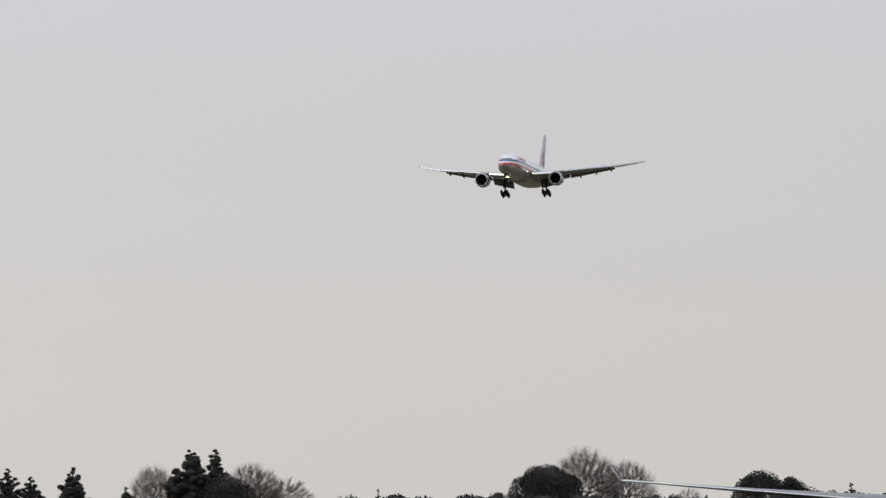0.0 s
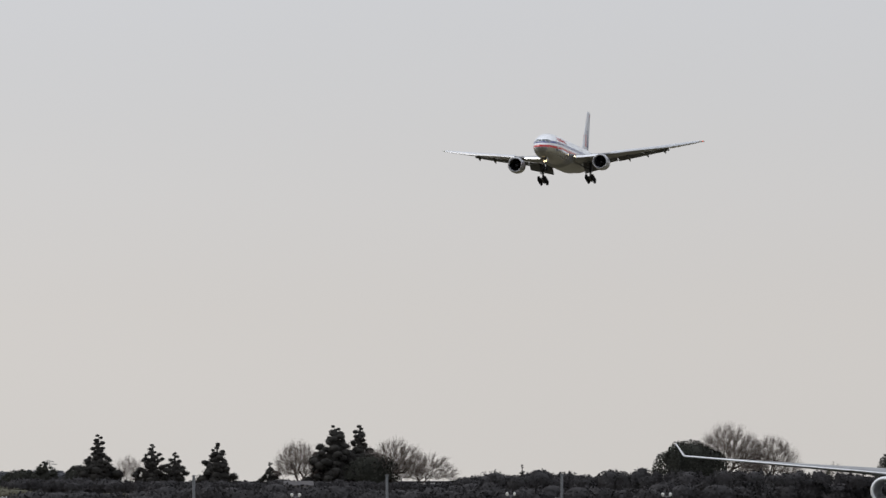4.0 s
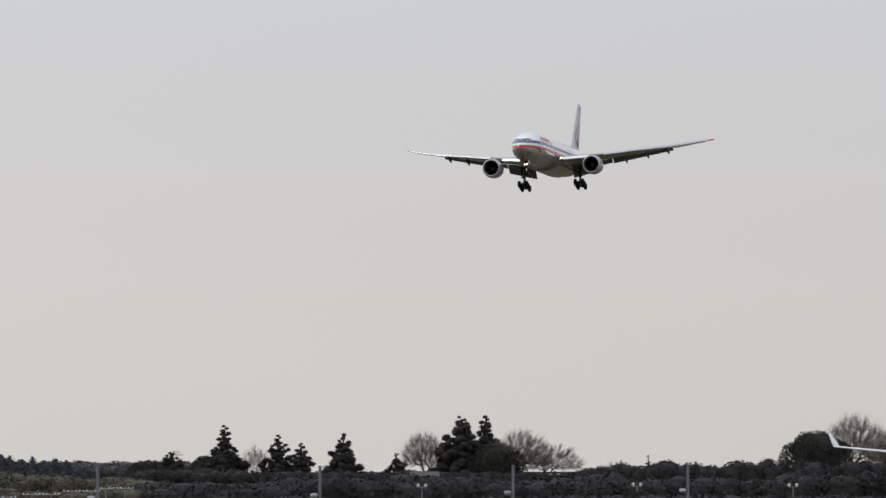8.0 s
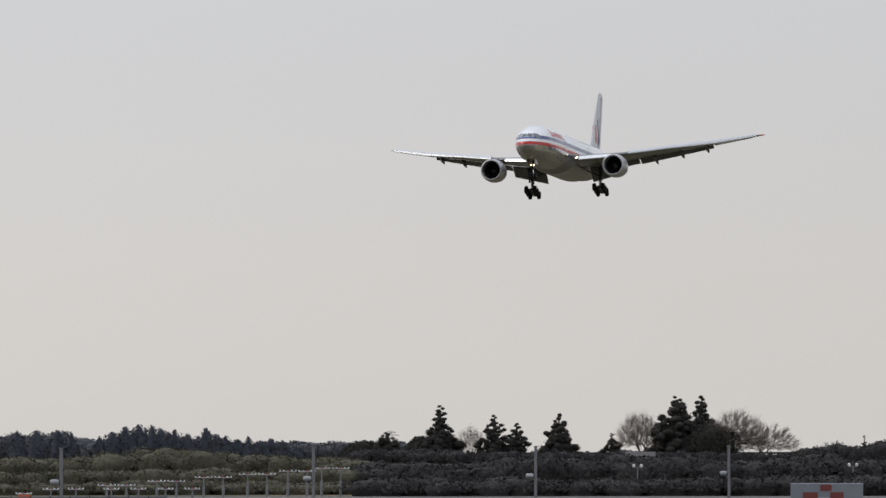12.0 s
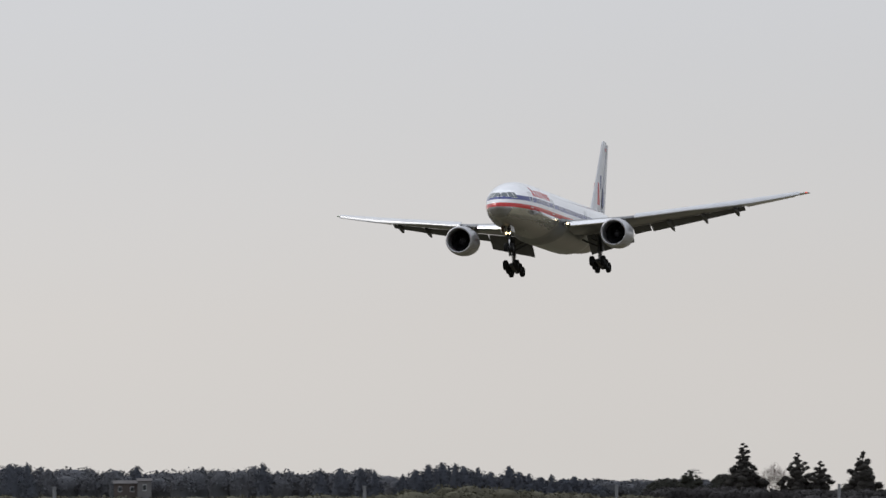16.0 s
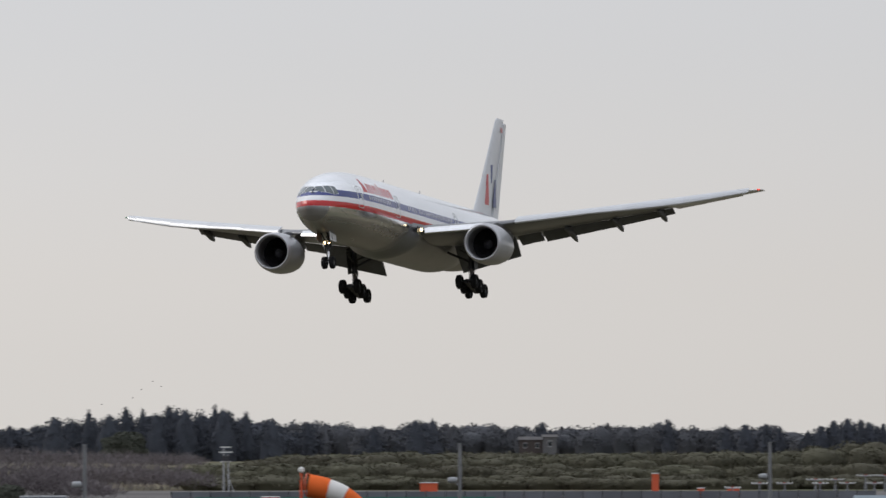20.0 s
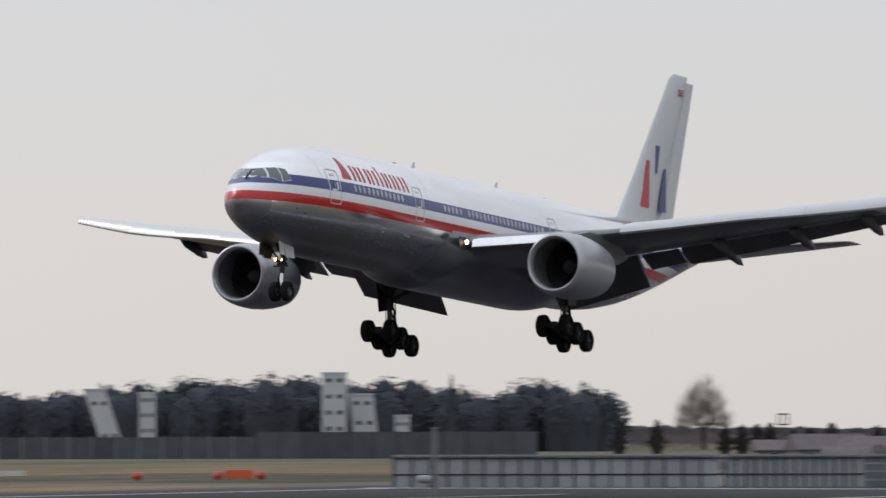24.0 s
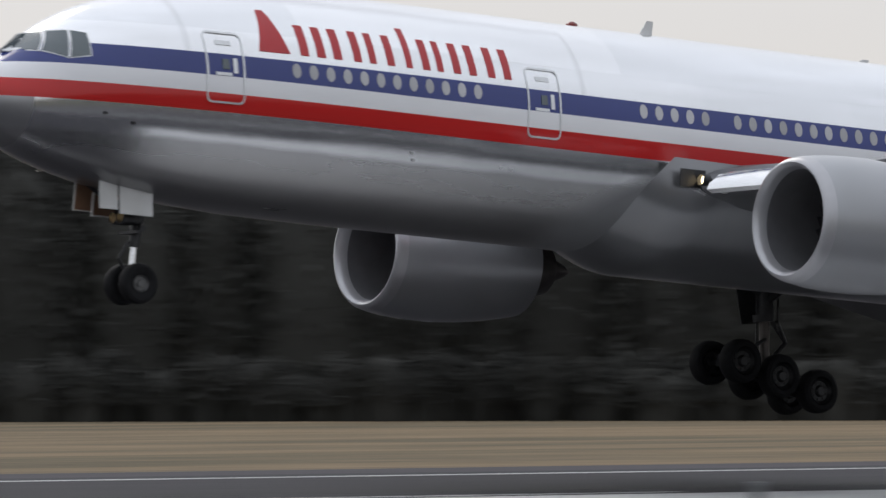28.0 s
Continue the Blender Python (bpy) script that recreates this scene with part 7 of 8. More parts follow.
# black low barrier before it, taller towards the teal wall
bw = thing("black_barrier", "low black barrier along the straw verge", "barrier", Matrix.Identity(4))
for i in range(47):
    y, yn = 316.25 + 2.75 * i, 316.25 + 2.75 * (i + 1) - 0.03
    h = 0.70 if y > 374 else 0.95 + 0.63 * (374 - y) / 55
    part("barrier_block", box(-254.25, -253.75, y, yn, -0.1, h), BLACK_WALL, bw)
cb = thing("concrete_block", "dark grey weathered concrete block at the barrier end", "block", Matrix.Translation((-254, 314.8, 0)))
BLOCK_GREY = mat("weathered_concrete", (0.085, 0.10, 0.105), 0.85, 0, 0.2, 1.5, second=(0.06, 0.07, 0.072), second_scale=0.6)
part("body", soft_box(-0.5, 0.5, -1.4, 1.4, 0, 1.45, 0.06), BLOCK_GREY, cb)
# yellow taxi sign beside an orange marker
sg = thing("taxi_sign", "yellow taxiway sign with black end on the verge", "sign", facing(27.55, 535, 0, -10))
part("panel", soft_box(-1.3, 1.3, -0.12, 0.12, 0.05, 0.88, 0.03), SIGN_YELLOW, sg)
part("writing_bar", box(-1.1, 0.9, -0.15, -0.12, 0.42, 0.62), SIGN_BLACK, sg, "dark writing bar")
for x in (-1.1, 1.1):
    part("leg", box(x - 0.05, x + 0.05, -0.05, 0.05, -0.05, 0.12), DARK_STEEL, sg)
sg2 = thing("marker_board", "orange marker board beside a yellow sign", "sign", facing(27.78, 537, 0, -10))
for x in (-0.6, 0.6):
    part("leg", box(x - 0.05, x + 0.05, -0.05, 0.05, -0.09, 0.12), DARK_STEEL, sg2)
part("panel", soft_box(-0.85, 0.85, -0.10, 0.10, 0.10, 1.05, 0.03), BARRIER_ORANGE, sg2)
for az, d in ((27.95, 538), (27.2, 560), (26.55, 565), (26.1, 570), (24.28, 585), (23.98, 588), (24.85, 580)):
    k_ = thing("marker_ball", "small red obstacle marker on the verge", "marker", facing(az, d), "obstacle markers")
    part("body", spun([(0.05, 0.05), (0.10, 0.30), (0.35, 0.38), (0.58, 0.26), (0.66, 0.04)], "z", 12, (0, 0, 0), True), LIGHT_BODY, k_, "", True)
    part("foot", rod((0, 0, -0.08), (0, 0, 0.12), 0.12), CONCRETE, k_)
sg3 = thing("marker_board", "faded orange marker board on the verge", "sign", facing(24.13, 586, 0, -10))
for x in (-0.7, 0.7):
    part("leg", box(x - 0.05, x + 0.05, -0.05, 0.05, -0.09, 0.12), DARK_STEEL, sg3)
part("panel", soft_box(-1.0, 1.0, -0.10, 0.10, 0.10, 0.75, 0.03), BARRIER_ORANGE, sg3)
PALE_BLUE = mat("pale_blue_paint", (0.20, 0.26, 0.29), 0.6, 0, 0.1, 1.0)
tk = thing("low_container", "low pale blue container beyond the runway end", "container", facing(16.62, 522))
part("body", soft_box(-1.5, 1.5, -0.8, 0.8, -0.02, 0.62, 0.05), PALE_BLUE, tk)
part("lid", soft_box(-1.52, 1.52, -0.85, 0.85, 0.62, 0.72, 0.03), PALE_PANEL, tk)
# long low stand with horizontal rails
st = thing("slatted_stand", "long low blue-grey stand with horizontal rails", "stand", facing(32.85, 720))
for i, (z, y, w) in enumerate(((0.5, -1.2, 13.5), (0.95, -0.6, 12.8), (1.4, 0.0, 12.0), (1.85, 0.6, 11.2), (2.25, 1.2, 10.4))):
    part("tier", box(-w, w - 1.5, y - 0.35, y + 0.35, z, z + 0.16), PALE_PANEL if i % 2 else GREY_PANEL, st)
    part("riser", box(-w, w - 1.5, y + 0.28, y + 0.36, z - 0.4, z), GREY_PANEL, st)
for i in range(9):
    x = -10 + i * 2.4
    part("strut", merge(rod((x, -1.2, -0.1), (x, 1.4, 2.35), 0.06), rod((x, 1.4, -0.1), (x, 1.4, 2.35), 0.06)), DARK_STEEL, st)
for az in (29.95, 31.55, 33.3, 34.05, 32.5):
    wl_ = thing("road_lamp", "thin grey road lamp with a flat white head", "lamp", facing(az, 770), "road lamps")
    part("pole", rod((0, 0, -0.1), (0, 0, 4.3), 0.06), STEEL_POST, wl_)
    part("head", soft_box(-0.9, 0.9, -0.15, 0.15, 4.3, 4.42, 0.03), WHITE_PLASTIC, wl_, "flat white head")

# tall teal wall of ribbed sheets with a darker low wall before its near end
A, B = spot(42.52, 441), spot(34.25, 738)
way_ = (B - A)
n_sheet = 118
tw = thing("teal_wall", "tall teal ribbed sheet wall behind the verge", "wall", Matrix.Translation(A) @ Matrix.Rotation(math.atan2(way_.y, way_.x), 4, "Z"))
L_ = way_.length
rib_me = None
for i in range(n_sheet):
    x0 = L_ * i / n_sheet
    w = L_ / n_sheet
    if rib_me is None:
        prof = [(0, 0), (0.12, 0.0), (0.16, 0.10), (0.30, 0.10), (0.34, 0), (0.62, 0), (0.66, 0.10), (0.80, 0.10), (0.84, 0), (0.995, 0)]
        rib = part("wall_sheet", loft([[(a * w, 0.05 + b_, z) for a, b_ in prof] + [(a * w, -0.06, z) for a, b_ in reversed(prof)] for z in (-0.1, 5.95)], True), TEAL, tw)
        rib_me = rib.data
    else:
        rib = shared("wall_sheet", rib_me, tw)
    rib.matrix_basis = Matrix.Translation((x0, 0, 0))
part("wall_cap", box(-0.1, L_ + 0.1, -0.12, 0.22, 5.95, 6.10), TEAL_LOW, tw)
part("wall_base", box(-0.1, L_ + 0.1, 0.16, 0.30, -0.1, 1.25), TEAL, tw)
lw_ = thing("low_teal_wall", "low dark teal wall before the tall one", "wall", Matrix.Translation(spot(42.9, 430)))
A2, B2 = spot(42.95, 428), spot(39.05, 425)
lw_.matrix_basis = Matrix.Translation(A2) @ Matrix.Rotation(math.atan2((B2 - A2).y, (B2 - A2).x), 4, "Z")
for i in range(15):
    w = (B2 - A2).length / 15
    part("wall_sheet", box(i * w, i * w + w - 0.04, -0.06, 0.06, -0.1, 1.78 - 0.035 * i), TEAL_LOW, lw_)
    part("wall_post", box(i * w - 0.07, i * w + 0.07, -0.12, 0.12, -0.1, 1.82 - 0.035 * i), TEAL_LOW, lw_)

# parked trucks at the end of the teal wall
def truck(az, d, label, body_m, cab_m, ln, h, turn):
    t_ = thing("truck", label, "truck", facing(az, d, 0, turn), "parked trucks")
    part("cargo_box", soft_box(-ln / 2, ln / 2 - 1.9, -1.15, 1.15, 0.85, h, 0.06), body_m, t_)
    part("cab", loft([[(ln / 2 - 1.8, -1.1, 0.5), (ln / 2, -1.1, 0.5), (ln / 2, 1.1, 0.5), (ln / 2 - 1.8, 1.1, 0.5)], [(ln / 2 - 1.8, -1.1, 1.5), (ln / 2 + 0.05, -1.1, 1.4), (ln / 2 + 0.05, 1.1, 1.4), (ln / 2 - 1.8, 1.1, 1.5)], [(ln / 2 - 1.8, -1.05, 2.3), (ln / 2 - 0.45, -1.05, 2.3), (ln / 2 - 0.45, 1.05, 2.3), (ln / 2 - 1.8, 1.05, 2.3)]], True), cab_m, t_)
    part("windscreen", loft([[(ln / 2 - 0.02, -0.95, 1.48), (ln / 2 + 0.04, -0.95, 1.46), (ln / 2 + 0.04, 0.95, 1.46), (ln / 2 - 0.02, 0.95, 1.48)], [(ln / 2 - 0.42, -0.9, 2.2), (ln / 2 - 0.36, -0.9, 2.2), (ln / 2 - 0.36, 0.9, 2.2), (ln / 2 - 0.42, 0.9, 2.2)]], True), WINDOW_DARK, t_)
    part("side_window", box(ln / 2 - 1.5, ln / 2 - 0.5, -1.13, -1.06, 1.5, 2.1), WINDOW_DARK, t_)
    part("chassis", box(-ln / 2, ln / 2 - 0.1, -0.5, 0.5, 0.5, 0.85), DARK_STEEL, t_)
    part("bumper", box(ln / 2, ln / 2 + 0.12, -1.1, 1.1, 0.35, 0.65), WHITE_PLASTIC, t_, "pale bumper")
    for x in (-ln / 2 + 1.2, ln / 2 - 0.9):
        for y in (-0.95, 0.95):
            w_ = part("wheel", spun([(-0.14, 0.12), (-0.15, 0.40), (-0.11, 0.46), (0.11, 0.46), (0.15, 0.40), (0.14, 0.12)], "y", 18, (x, y, 0.46), True), RUBBER, t_, "", True)
            part("hub", rod((x, y - 0.17, 0.46), (x, y + 0.17, 0.46), 0.16, n=10), HUB, w_)
    return t_


truck(43.18, 425, "dark box truck parked on the grass edge", TRUCK_DARK, TRUCK_GREY, 4.4, 2.0, 84)
truck(42.72, 422, "dark truck with pale bumper beside the teal wall", TRUCK_DARK, TRUCK_GREY, 5.0, 2.3, 98)
truck(42.26, 418, "grey-topped truck with pale bumper", TRUCK_DARK, TRUCK_GREY, 4.2, 2.0, 68)
yl = thing("road_lamp", "thin grey lamp with a flat white head behind parked trucks", "lamp", facing(42.79, 440), "road lamps")
part("pole", rod((0, 0, -0.1), (0, 0, 3.25), 0.05), STEEL_POST, yl)
part("head", soft_box(-0.75, 0.75, -0.12, 0.12, 3.25, 3.36, 0.03), WHITE_PLASTIC, yl, "flat white head")
# curving embankment road with white kerbs
def ribbon(points, half, z_lift, name, material, parent, thick=0.1):
    L, R = [], []
    for i, p in enumerate(points):
        a = points[max(0, i - 1)]
        b_ = points[min(len(points) - 1, i + 1)]
        n_ = Vector((-(b_ - a).y, (b_ - a).x, 0)).normalized()
        L.append(p + n_ * half), R.append(p - n_ * half)
    rings = [[l + Vector((0, 0, z_lift)), r + Vector((0, 0, z_lift)), r + Vector((0, 0, z_lift - thick)), l + Vector((0, 0, z_lift - thick))] for l, r in zip(L, R)]
    return part(name, loft(rings, True), material, parent), L, R


def smooth_path(ctrl, n=10):
    out = []
    for i in range(len(ctrl) - 1):
        p0, p1, p2, p3 = ctrl[max(0, i - 1)], ctrl[i], ctrl[i + 1], ctrl[min(len(ctrl) - 1, i + 2)]
        for k in range(n):
            t = k / n
            out.append(0.5 * ((2 * p1) + (p2 - p0) * t + (2 * p0 - 5 * p1 + 4 * p2 - p3) * t * t + (3 * p1 - p0 - 3 * p2 + p3) * t ** 3))
    out.append(ctrl[-1])
    return out


road = thing("embankment_road", "curving airfield road with white guard rails", "road", Matrix.Identity(4), "", "structure")
path = smooth_path([spot(45.6, 640, 2.05), spot(44.6, 630, 1.95), spot(43.9, 610, 1.55), spot(43.36, 588, 0.95), spot(43.42, 548, 0.55), spot(43.85, 500, 0.22), spot(44.3, 460, 0.10), spot(44.8, 428, 0.04), spot(45.6, 405, 0.02)])
rb, left, right = ribbon(path, 3.1, 0.0, "carriageway", ROAD, road, 0.3)
part("bank", loft([[l + Vector((0, 0, -0.05)), r + Vector((0, 0, -0.05)), Vector((r.x, r.y, -0.3)) + (r - l) * 0.8, Vector((l.x, l.y, -0.3)) + (l - r) * 0.8] for l, r in zip(left, right)], True), BANK, road, "brown grass bank")
for side in (left, right):
    for i in range(0, len(side) - 1, 1):
        a, b_ = side[i], side[i + 1]
        part("guard_rail", loft([[a + Vector((0, 0, 0.42)), a + Vector((0.06, 0.06, 0.42)), a + Vector((0.06, 0.06, 0.70)), a + Vector((0, 0, 0.70))], [b_ + Vector((0, 0, 0.42)), b_ + Vector((0.06, 0.06, 0.42)), b_ + Vector((0.06, 0.06, 0.70)), b_ + Vector((0, 0, 0.70))]], True), BARRIER_WHITE, road, "")
        if i % 2 == 0:
            part("rail_post", rod(a + Vector((0.03, 0.03, -0.1)), a + Vector((0.03, 0.03, 0.74)), 0.06), STEEL_POST, road)
for az, d, c_m in ((44.46, 455, CAR_RED), (44.68, 450, CAR_WHITE)):
    v_ = thing("service_car", "red service car by the curving road" if c_m is CAR_RED else "white service car by the curving road", "car", facing(az, d, 0, 20))
    part("body", loft([[(-1.9, -0.75, 0.3), (1.9, -0.75, 0.3), (1.9, 0.75, 0.3), (-1.9, 0.75, 0.3)], [(-1.95, -0.8, 0.7), (1.95, -0.8, 0.62), (1.95, 0.8, 0.62), (-1.95, 0.8, 0.7)], [(-1.85, -0.76, 0.9), (1.1, -0.76, 0.88), (1.1, 0.76, 0.88), (-1.85, 0.76, 0.9)]], True), c_m, v_, "", True)
    part("cabin", loft([[(-1.75, -0.72, 0.89), (0.85, -0.72, 0.89), (0.85, 0.72, 0.89), (-1.75, 0.72, 0.89)], [(-1.35, -0.6, 1.4), (0.25, -0.6, 1.4), (0.25, 0.6, 1.4), (-1.35, 0.6, 1.4)]], True), WINDOW_DARK, v_)
    for x in (-1.2, 1.25):
        for y in (-0.72, 0.72):
            part("wheel", spun([(-0.09, 0.05), (-0.09, 0.30), (0.09, 0.30), (0.09, 0.05)], "y", 14, (x, y, 0.30), True), RUBBER, v_)

# tall lattice mast and red-white marker post with its white hut
mt = thing("lattice_mast", "tall pale lattice mast with small platforms", "mast", facing(44.31, 700), "lattice masts")
for sx in (-1, 1):
    for sy in (-1, 1):
        part("leg", rod((sx * 0.62, sy * 0.62, -0.2), (sx * 0.54, sy * 0.54, 16.6), 0.085, 0.07, 6), STEEL_POST, mt)
for i in range(15):
    z = 0.2 + i * 1.1
    part("cross_brace", merge(*[rod(p, q, 0.045, n=4) for y in (-0.6, 0.6) for p, q in (((-0.6, y, z), (0.6, y, z + 1.1)), ((0.6, y, z), (-0.6, y, z + 1.1)))]), STEEL_POST, mt)
for z in (9.0, 11.5, 13.5, 15.6):
    part("platform", box(-0.72, 0.72, -0.72, 0.72, z, z + 0.10), PALE_PANEL, mt)
mt2 = thing("lattice_mast", "pale lattice mast with platforms", "mast", facing(41.34, 700), "lattice masts")
part("legs", merge(*[rod((sx * 0.9, sy * 0.9, -0.2), (sx * 0.9, sy * 0.9, 14.6), 0.10, n=6) for sx in (-1, 1) for sy in (-1, 1)]), PALE_PANEL, mt2)
for z in (8.0, 9.6, 11.2, 12.8, 14.4):
    part("platform", box(-1.35, 1.35, -1.35, 1.35, z, z + 0.16), GREY_PANEL if z < 14 else DARK_STEEL, mt2)
    part("cross_brace", merge(rod((-0.9, -0.9, z - 1.5), (0.9, -0.9, z), 0.06, n=5), rod((0.9, -0.9, z - 1.5), (-0.9, -0.9, z), 0.06, n=5)), PALE_PANEL, mt2)
FADED_RED = mat("faded_dark_red", (0.12, 0.035, 0.03), 0.8, 0, 0.2, 2.0)
FADED_GREY = mat("weathered_grey_band", (0.13, 0.125, 0.12), 0.8, 0, 0.2, 2.0)
ms = thing("marker_post", "red and white banded obstacle post", "post", facing(46.80, 388))
for i in range(7):
    part("band", rod((0, 0, i * 0.76 - (0.1 if i == 0 else 0)), (0, 0, (i + 1) * 0.76), 0.48, n=14), FADED_RED if i % 2 == 0 else FADED_GREY, ms, "faded red band" if i % 2 == 0 else "dull grey band", True)
hb = thing("equipment_hut", "low white equipment hut beside a banded post", "hut", facing(47.0, 386))
part("body", soft_box(-1.35, 1.35, -0.8, 0.8, 0, 0.58, 0.04), WHITE_PLASTIC, hb)
part("lid", soft_box(-1.42, 1.42, -0.87, 0.87, 0.58, 0.66, 0.02), CAR_WHITE, hb)
dz = thing("drain_slab", "dark flat drain cover in the straw verge", "slab", facing(46.75, 340))
part("body", soft_box(-1.8, 1.8, -1.2, 1.2, -0.1, 0.05, 0.02), DARK_STEEL, dz)

# ---- airliner taxiing beyond the approach end: only its near wing comes into view ----
TAXI_WHITE = mat("white_airliner_paint", (0.72, 0.73, 0.75), 0.3, 0.05, 0.05, 0.6)
TAXI_GREY = mat("grey_wing_underside", (0.20, 0.205, 0.215), 0.45, 0.1, 0.08, 0.6)
TAXI = tagged(new("taxiing_airliner"), "white wide-body airliner with upswept winglet, taxiing", "airplane")


def taxi_airliner():
    """Local x towards the seen wing tip, y aft, z up; wheels on the ground."""
    def wing_at(s):
        le = -6.0 + 0.62 * s
        return le, le + 13.0 - 0.345 * s, 3.35 + 0.082 * s
    for side in (1, -1):
        rows_ = []
        for s, th in ((2.5, 0.11), (9, 0.085), (17, 0.07), (25, 0.06), (30.5, 0.05)):
            le, te, z = wing_at(s)
            rows_.append([(side * s, le + (te - le) * c, z + t * (te - le) * th / 0.126) for c, t in FOIL])
        w = part("wing", loft(rows_, True), TAXI_GREY, TAXI, "grey swept wing", True, 50)
        le, te, z = wing_at(30.5)
        part("winglet", loft([[(side * (30.5 + u * 1.0), le + u * 1.5 + c * (te - le - u * 1.35), z + u * 1.35 + t * 0.6) for c, t in FOIL] for u in (0.0, 0.3, 1.0)], True), TAXI_WHITE, w, "white upswept winglet", True, 50)
        edge_rows = []
        for s in (3.2, 9, 17, 25, 30.4):
            le, te, z = wing_at(s)
            edge_rows.append([(side * s, le + a, z + b_) for a, b_ in ((0.5, 0.12), (0.1, 0.10), (-0.08, 0.02), (-0.02, -0.05), (0.2, -0.06))])
        part("leading_edge", loft(edge_rows, True), TAXI_WHITE, w, "bright wing leading edge", True, 50)
        for s, ln in ((10.5, 4.0), (15.5, 3.4)):
            le, te, z = wing_at(s)
            part("flap_fairing", loft([[(side * s + r * 0.6 * math.cos(t), te - ln * 0.6 + q * ln, z - 0.3 + r * math.sin(t)) for t in [2 * math.pi * i / 10 for i in range(10)]] for q, r in ((0, 0.03), (0.2, 0.30), (0.6, 0.38), (1, 0.03))], True), TAXI_WHITE, w, "", True)
        for s in (8.8,):
            le, te, z = wing_at(s)
            part("engine", spun([(-4.6, 1.05), (-4.75, 1.2), (-4.5, 1.35), (-2.6, 1.42), (-0.8, 1.15), (0.6, 0.75), (0.65, 0.6)], "y", 24, (side * s, le + 1.5, z - 1.7)), TAXI_WHITE, w, "white engine pod", True)
            part("pylon", loft([[(side * s + e, le - 2.4, z - 0.6), (side * s + e, le + 3.0, z - 0.25), (side * s + e, le + 1.8, z - 0.9), (side * s + e, le - 2.2, z - 0.9)] for e in (-0.15, 0.15)], True), TAXI_GREY, w)
        g_ = part("main_gear", rod((side * 3.4, 3.0, 3.2), (side * 3.4, 3.0, 0.75), 0.22), GEAR_PAINT, TAXI)
        for y in (2.3, 3.7):
            for o in (-0.55, 0.55):
                part("tyre", moved(tyre(0.62, 0.5, 18), Matrix.Translation((side * 3.4 + o, y, 0.62))), RUBBER, g_, "", True)
        part("truck_beam", box(side * 3.4 - 0.15, side * 3.4 + 0.15, 2.2, 3.8, 0.5, 0.8), GEAR_PAINT, g_)
    prof = [(-30, 0.1, 4.3), (-29, 1.2, 4.4), (-26.5, 2.3, 4.75), (-22, 3.0, 5.0), (10, 3.1, 5.0), (18, 2.6, 5.4), (26, 1.4, 6.2), (31, 0.35, 6.9)]
    part("fuselage", loft([[(r * math.cos(t), y, z + r * 1.08 * math.sin(t)) for t in [2 * math.pi * i / 32 for i in range(32)]] for y, r, z in prof], True), TAXI_WHITE, TAXI, "white fuselage", True, 60)
    n_ = part("nose_gear", rod((0, -23.5, 2.6), (0, -23.5, 0.6), 0.16), GEAR_PAINT, TAXI)
    for o in (-0.4, 0.4):
        part("tyre", moved(tyre(0.55, 0.42, 18), Matrix.Translation((o, -23.5, 0.55))), RUBBER, n_, "", True)


taxi_airliner()


def taxi_pose(az_tip, d, heading):
    """Pose that puts the wing tip (30.5, 13, .) at that azimuth and distance."""
    turn = Matrix.Rotation(radians(heading), 4, "Z")
    tip = turn @ Vector((-30.5, 13.0, 0))
    p = spot(az_tip, d)
    return Matrix.Translation((p.x - tip.x, p.y - tip.y, -0.08)) @ turn


# ---- birds over the cedar wood ----
BIRD = mat("dark_bird_feathers", (0.04, 0.038, 0.036), 0.8, 0, 0.2, 5.0)
BIRDS = []
for i, (az, el, dd) in enumerate(((15.93, 0.33, 0.0), (15.85, 0.37, 6.0), (15.79, 0.335, 12.0), (15.99, 0.27, 4.0), (16.21, 0.24, 8.0))):
    b_ = tagged(new("bird"), "small dark bird in flight over the wood", "bird", "birds over the wood")
    part("body", loft([[(r * math.cos(t), y, r * 0.9 * math.sin(t)) for t in [2 * math.pi * k / 8 for k in range(8)]] for y, r in ((-0.22, 0.01), (-0.16, 0.05), (-0.02, 0.08), (0.12, 0.05), (0.24, 0.015))], True), BIRD, b_, "", True)
    for s in (-1, 1):
        part("wing", loft([[(s * 0.04, -0.07, 0.03), (s * 0.04, 0.10, 0.03), (s * 0.04, 0.10, 0.015), (s * 0.04, -0.07, 0.015)], [(s * 0.26, -0.04, 0.14), (s * 0.26, 0.11, 0.14), (s * 0.26, 0.11, 0.13), (s * 0.26, -0.04, 0.13)], [(s * 0.46, 0.06, 0.10), (s * 0.46, 0.12, 0.10), (s * 0.46, 0.12, 0.095), (s * 0.46, 0.06, 0.095)]], True), BIRD, b_)
    for o in b_.children:
        o.scale = (0.30, 0.30, 0.30)
    BIRDS.append((b_, az, el, dd))



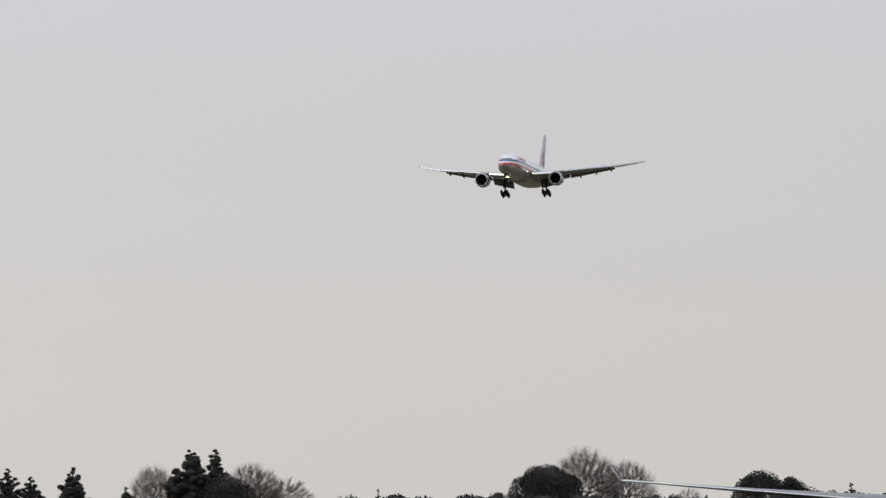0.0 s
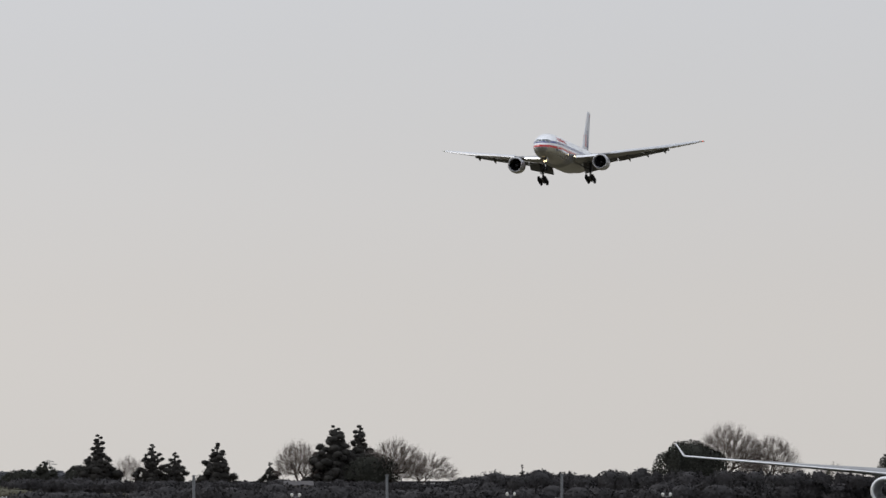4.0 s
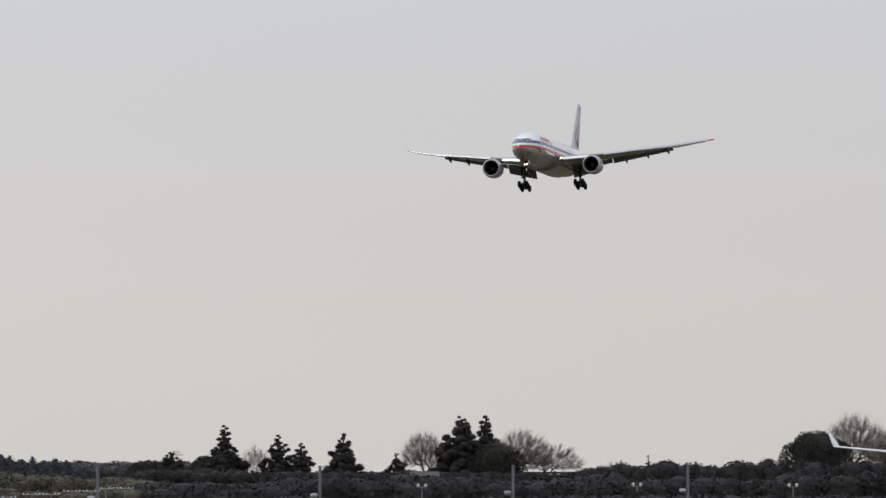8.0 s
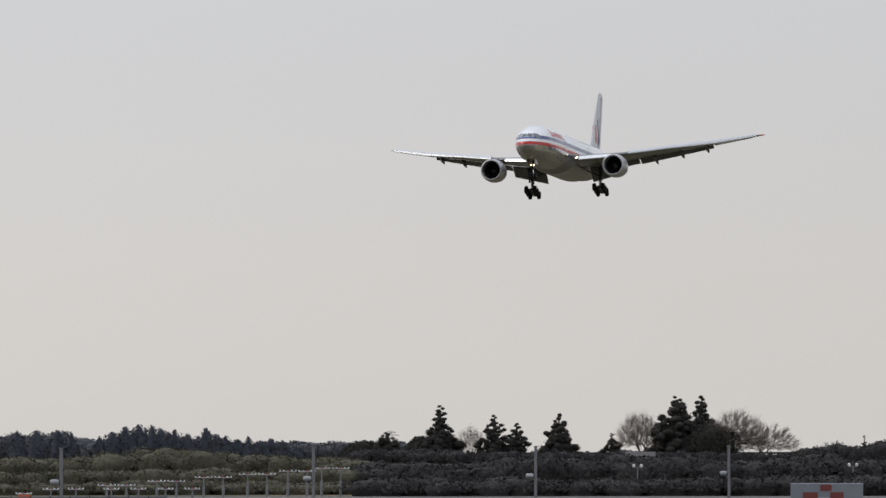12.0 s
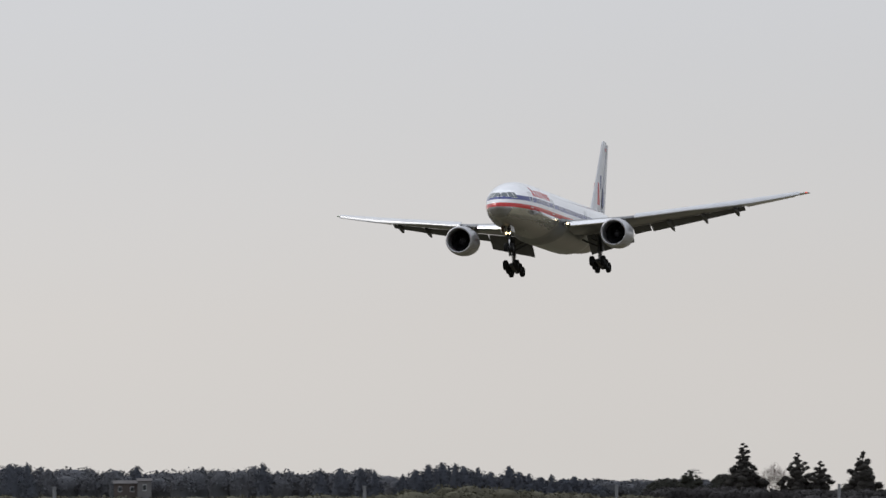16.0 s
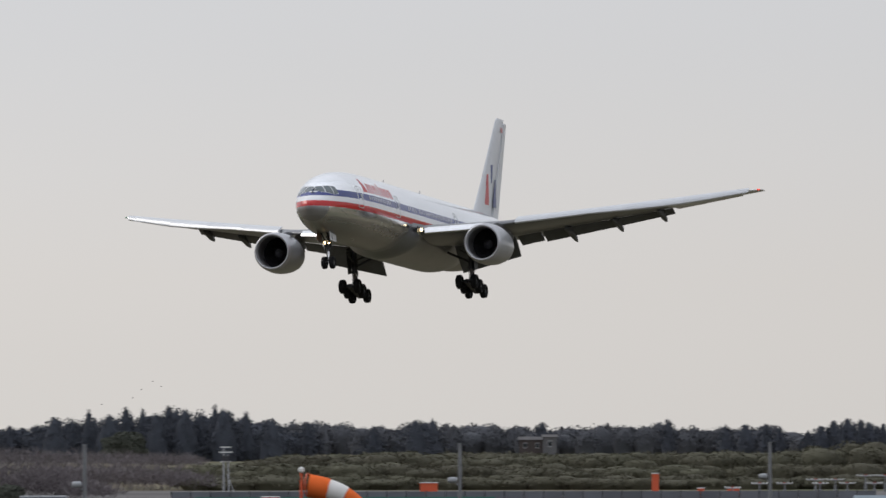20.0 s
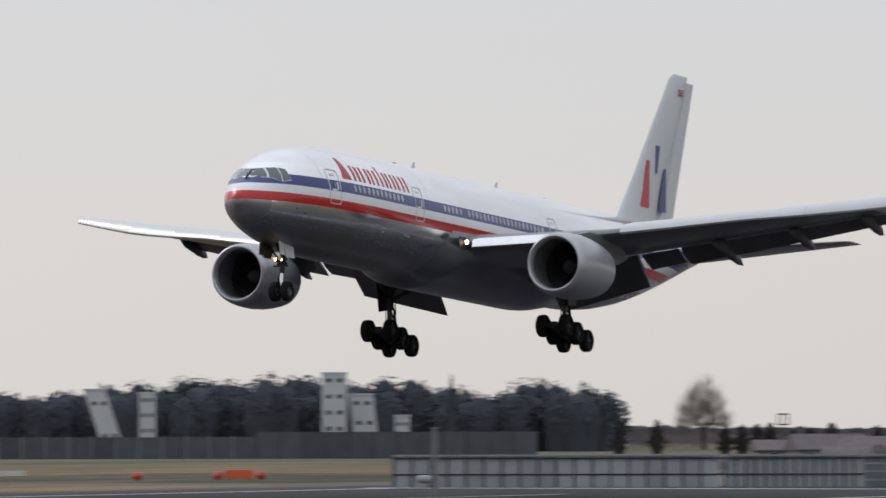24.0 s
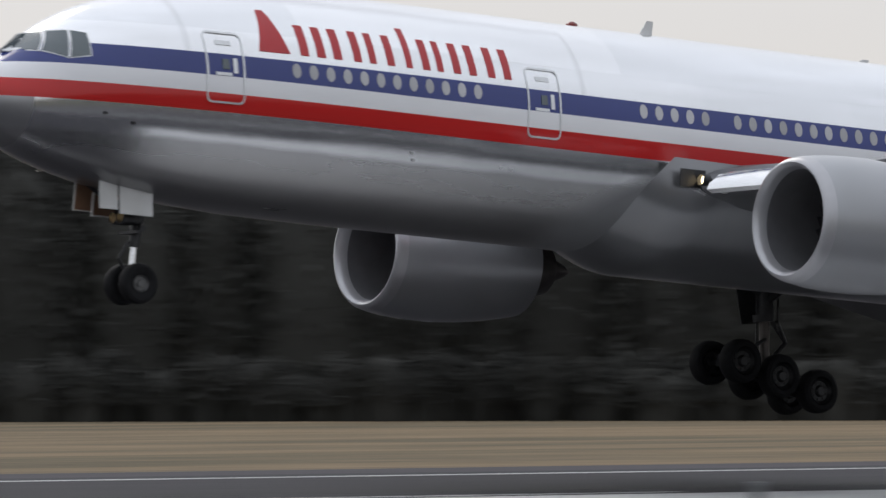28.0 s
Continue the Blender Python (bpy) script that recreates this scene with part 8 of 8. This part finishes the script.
def motions():
    walk(PLANE, [(t, flight_pose(*row)) for t, *row in FLIGHT])
    # the beacons turn once past the eye
    for ob, at in REFLECTORS:
        walk(ob, [(t, at @ Matrix.Rotation(radians(a), 4, "Z")) for t, a in ((0, 110), (26.7, 110), (26.85, 50), (27.0, 0), (27.12, -70), (27.25, -140), (27.4, -200), (28.0, -200))])
    # the taxiing airliner swings its wing tip across the gap in the trees
    walk(TAXI, [(0.0, taxi_pose(4.10, 830, 6)), (2.0, taxi_pose(4.44, 829, 3)), (3.5, taxi_pose(4.63, 828, 0)), (5.5, taxi_pose(4.74, 826, -4)), (7.0, taxi_pose(4.64, 824, -8)), (8.0, taxi_pose(4.51, 822, -11)), (12.0, taxi_pose(3.6, 835, -18)), (28.0, taxi_pose(1.2, 860, -24))])
    # the windsock lifts and sinks
    base = Matrix.Translation(SOCK_AT + Vector((0, 0, 2.44)))
    walk(WINDSOCK, [(t, base @ Matrix.Rotation(radians(14.8 + yaw), 4, "Z") @ Matrix.Rotation(radians(dip), 4, "Y"))
                    for t, yaw, dip in ((0, 0, 0), (18, 2, 0), (19, 8, 3), (19.5, 3, 5), (20, -2, 6), (20.5, 4, 2), (21, 6, -3), (21.5, 0, 4), (22, -3, 3), (22.5, 2, 0), (28, 0, 0))])
    # birds drift across, rise out of the wood and drop back
    for k, (b_, az, el, dd) in enumerate(BIRDS):
        rows = []
        for t in (0.0, 17.8, 18.5, 19.2, 19.6, 20.0, 20.5, 21.0, 21.2, 21.4, 21.6, 22.0, 23.0, 28.0):
            u = t - 20.0
            d = 620 + dd
            a = az + 0.72 * u if abs(u) < 3 else az + 0.72 * 3 * (1 if u > 0 else -1) + 0.1 * (u - 3 * (1 if u > 0 else -1))
            low = 0.34 * max(0.0, min(1.0, (19.2 - t) / 1.4))      # they rise out of the wood
            low += 0.62 * max(0.0, min(1.0, (t - 21.0) / 0.55))      # and drop back behind the trees
            z = EYE.z + d * math.tan(radians(el - low + 0.02 * math.sin(u * 2.1 + k)))
            rows.append((t, Matrix.Translation(spot(a, d, z)) @ Matrix.Rotation(radians(a + 90 + 180), 4, "Z") @ Matrix.Rotation(radians(12 * math.sin(u * 3 + k)), 4, "Y")))
        walk(b_, rows)


motions()
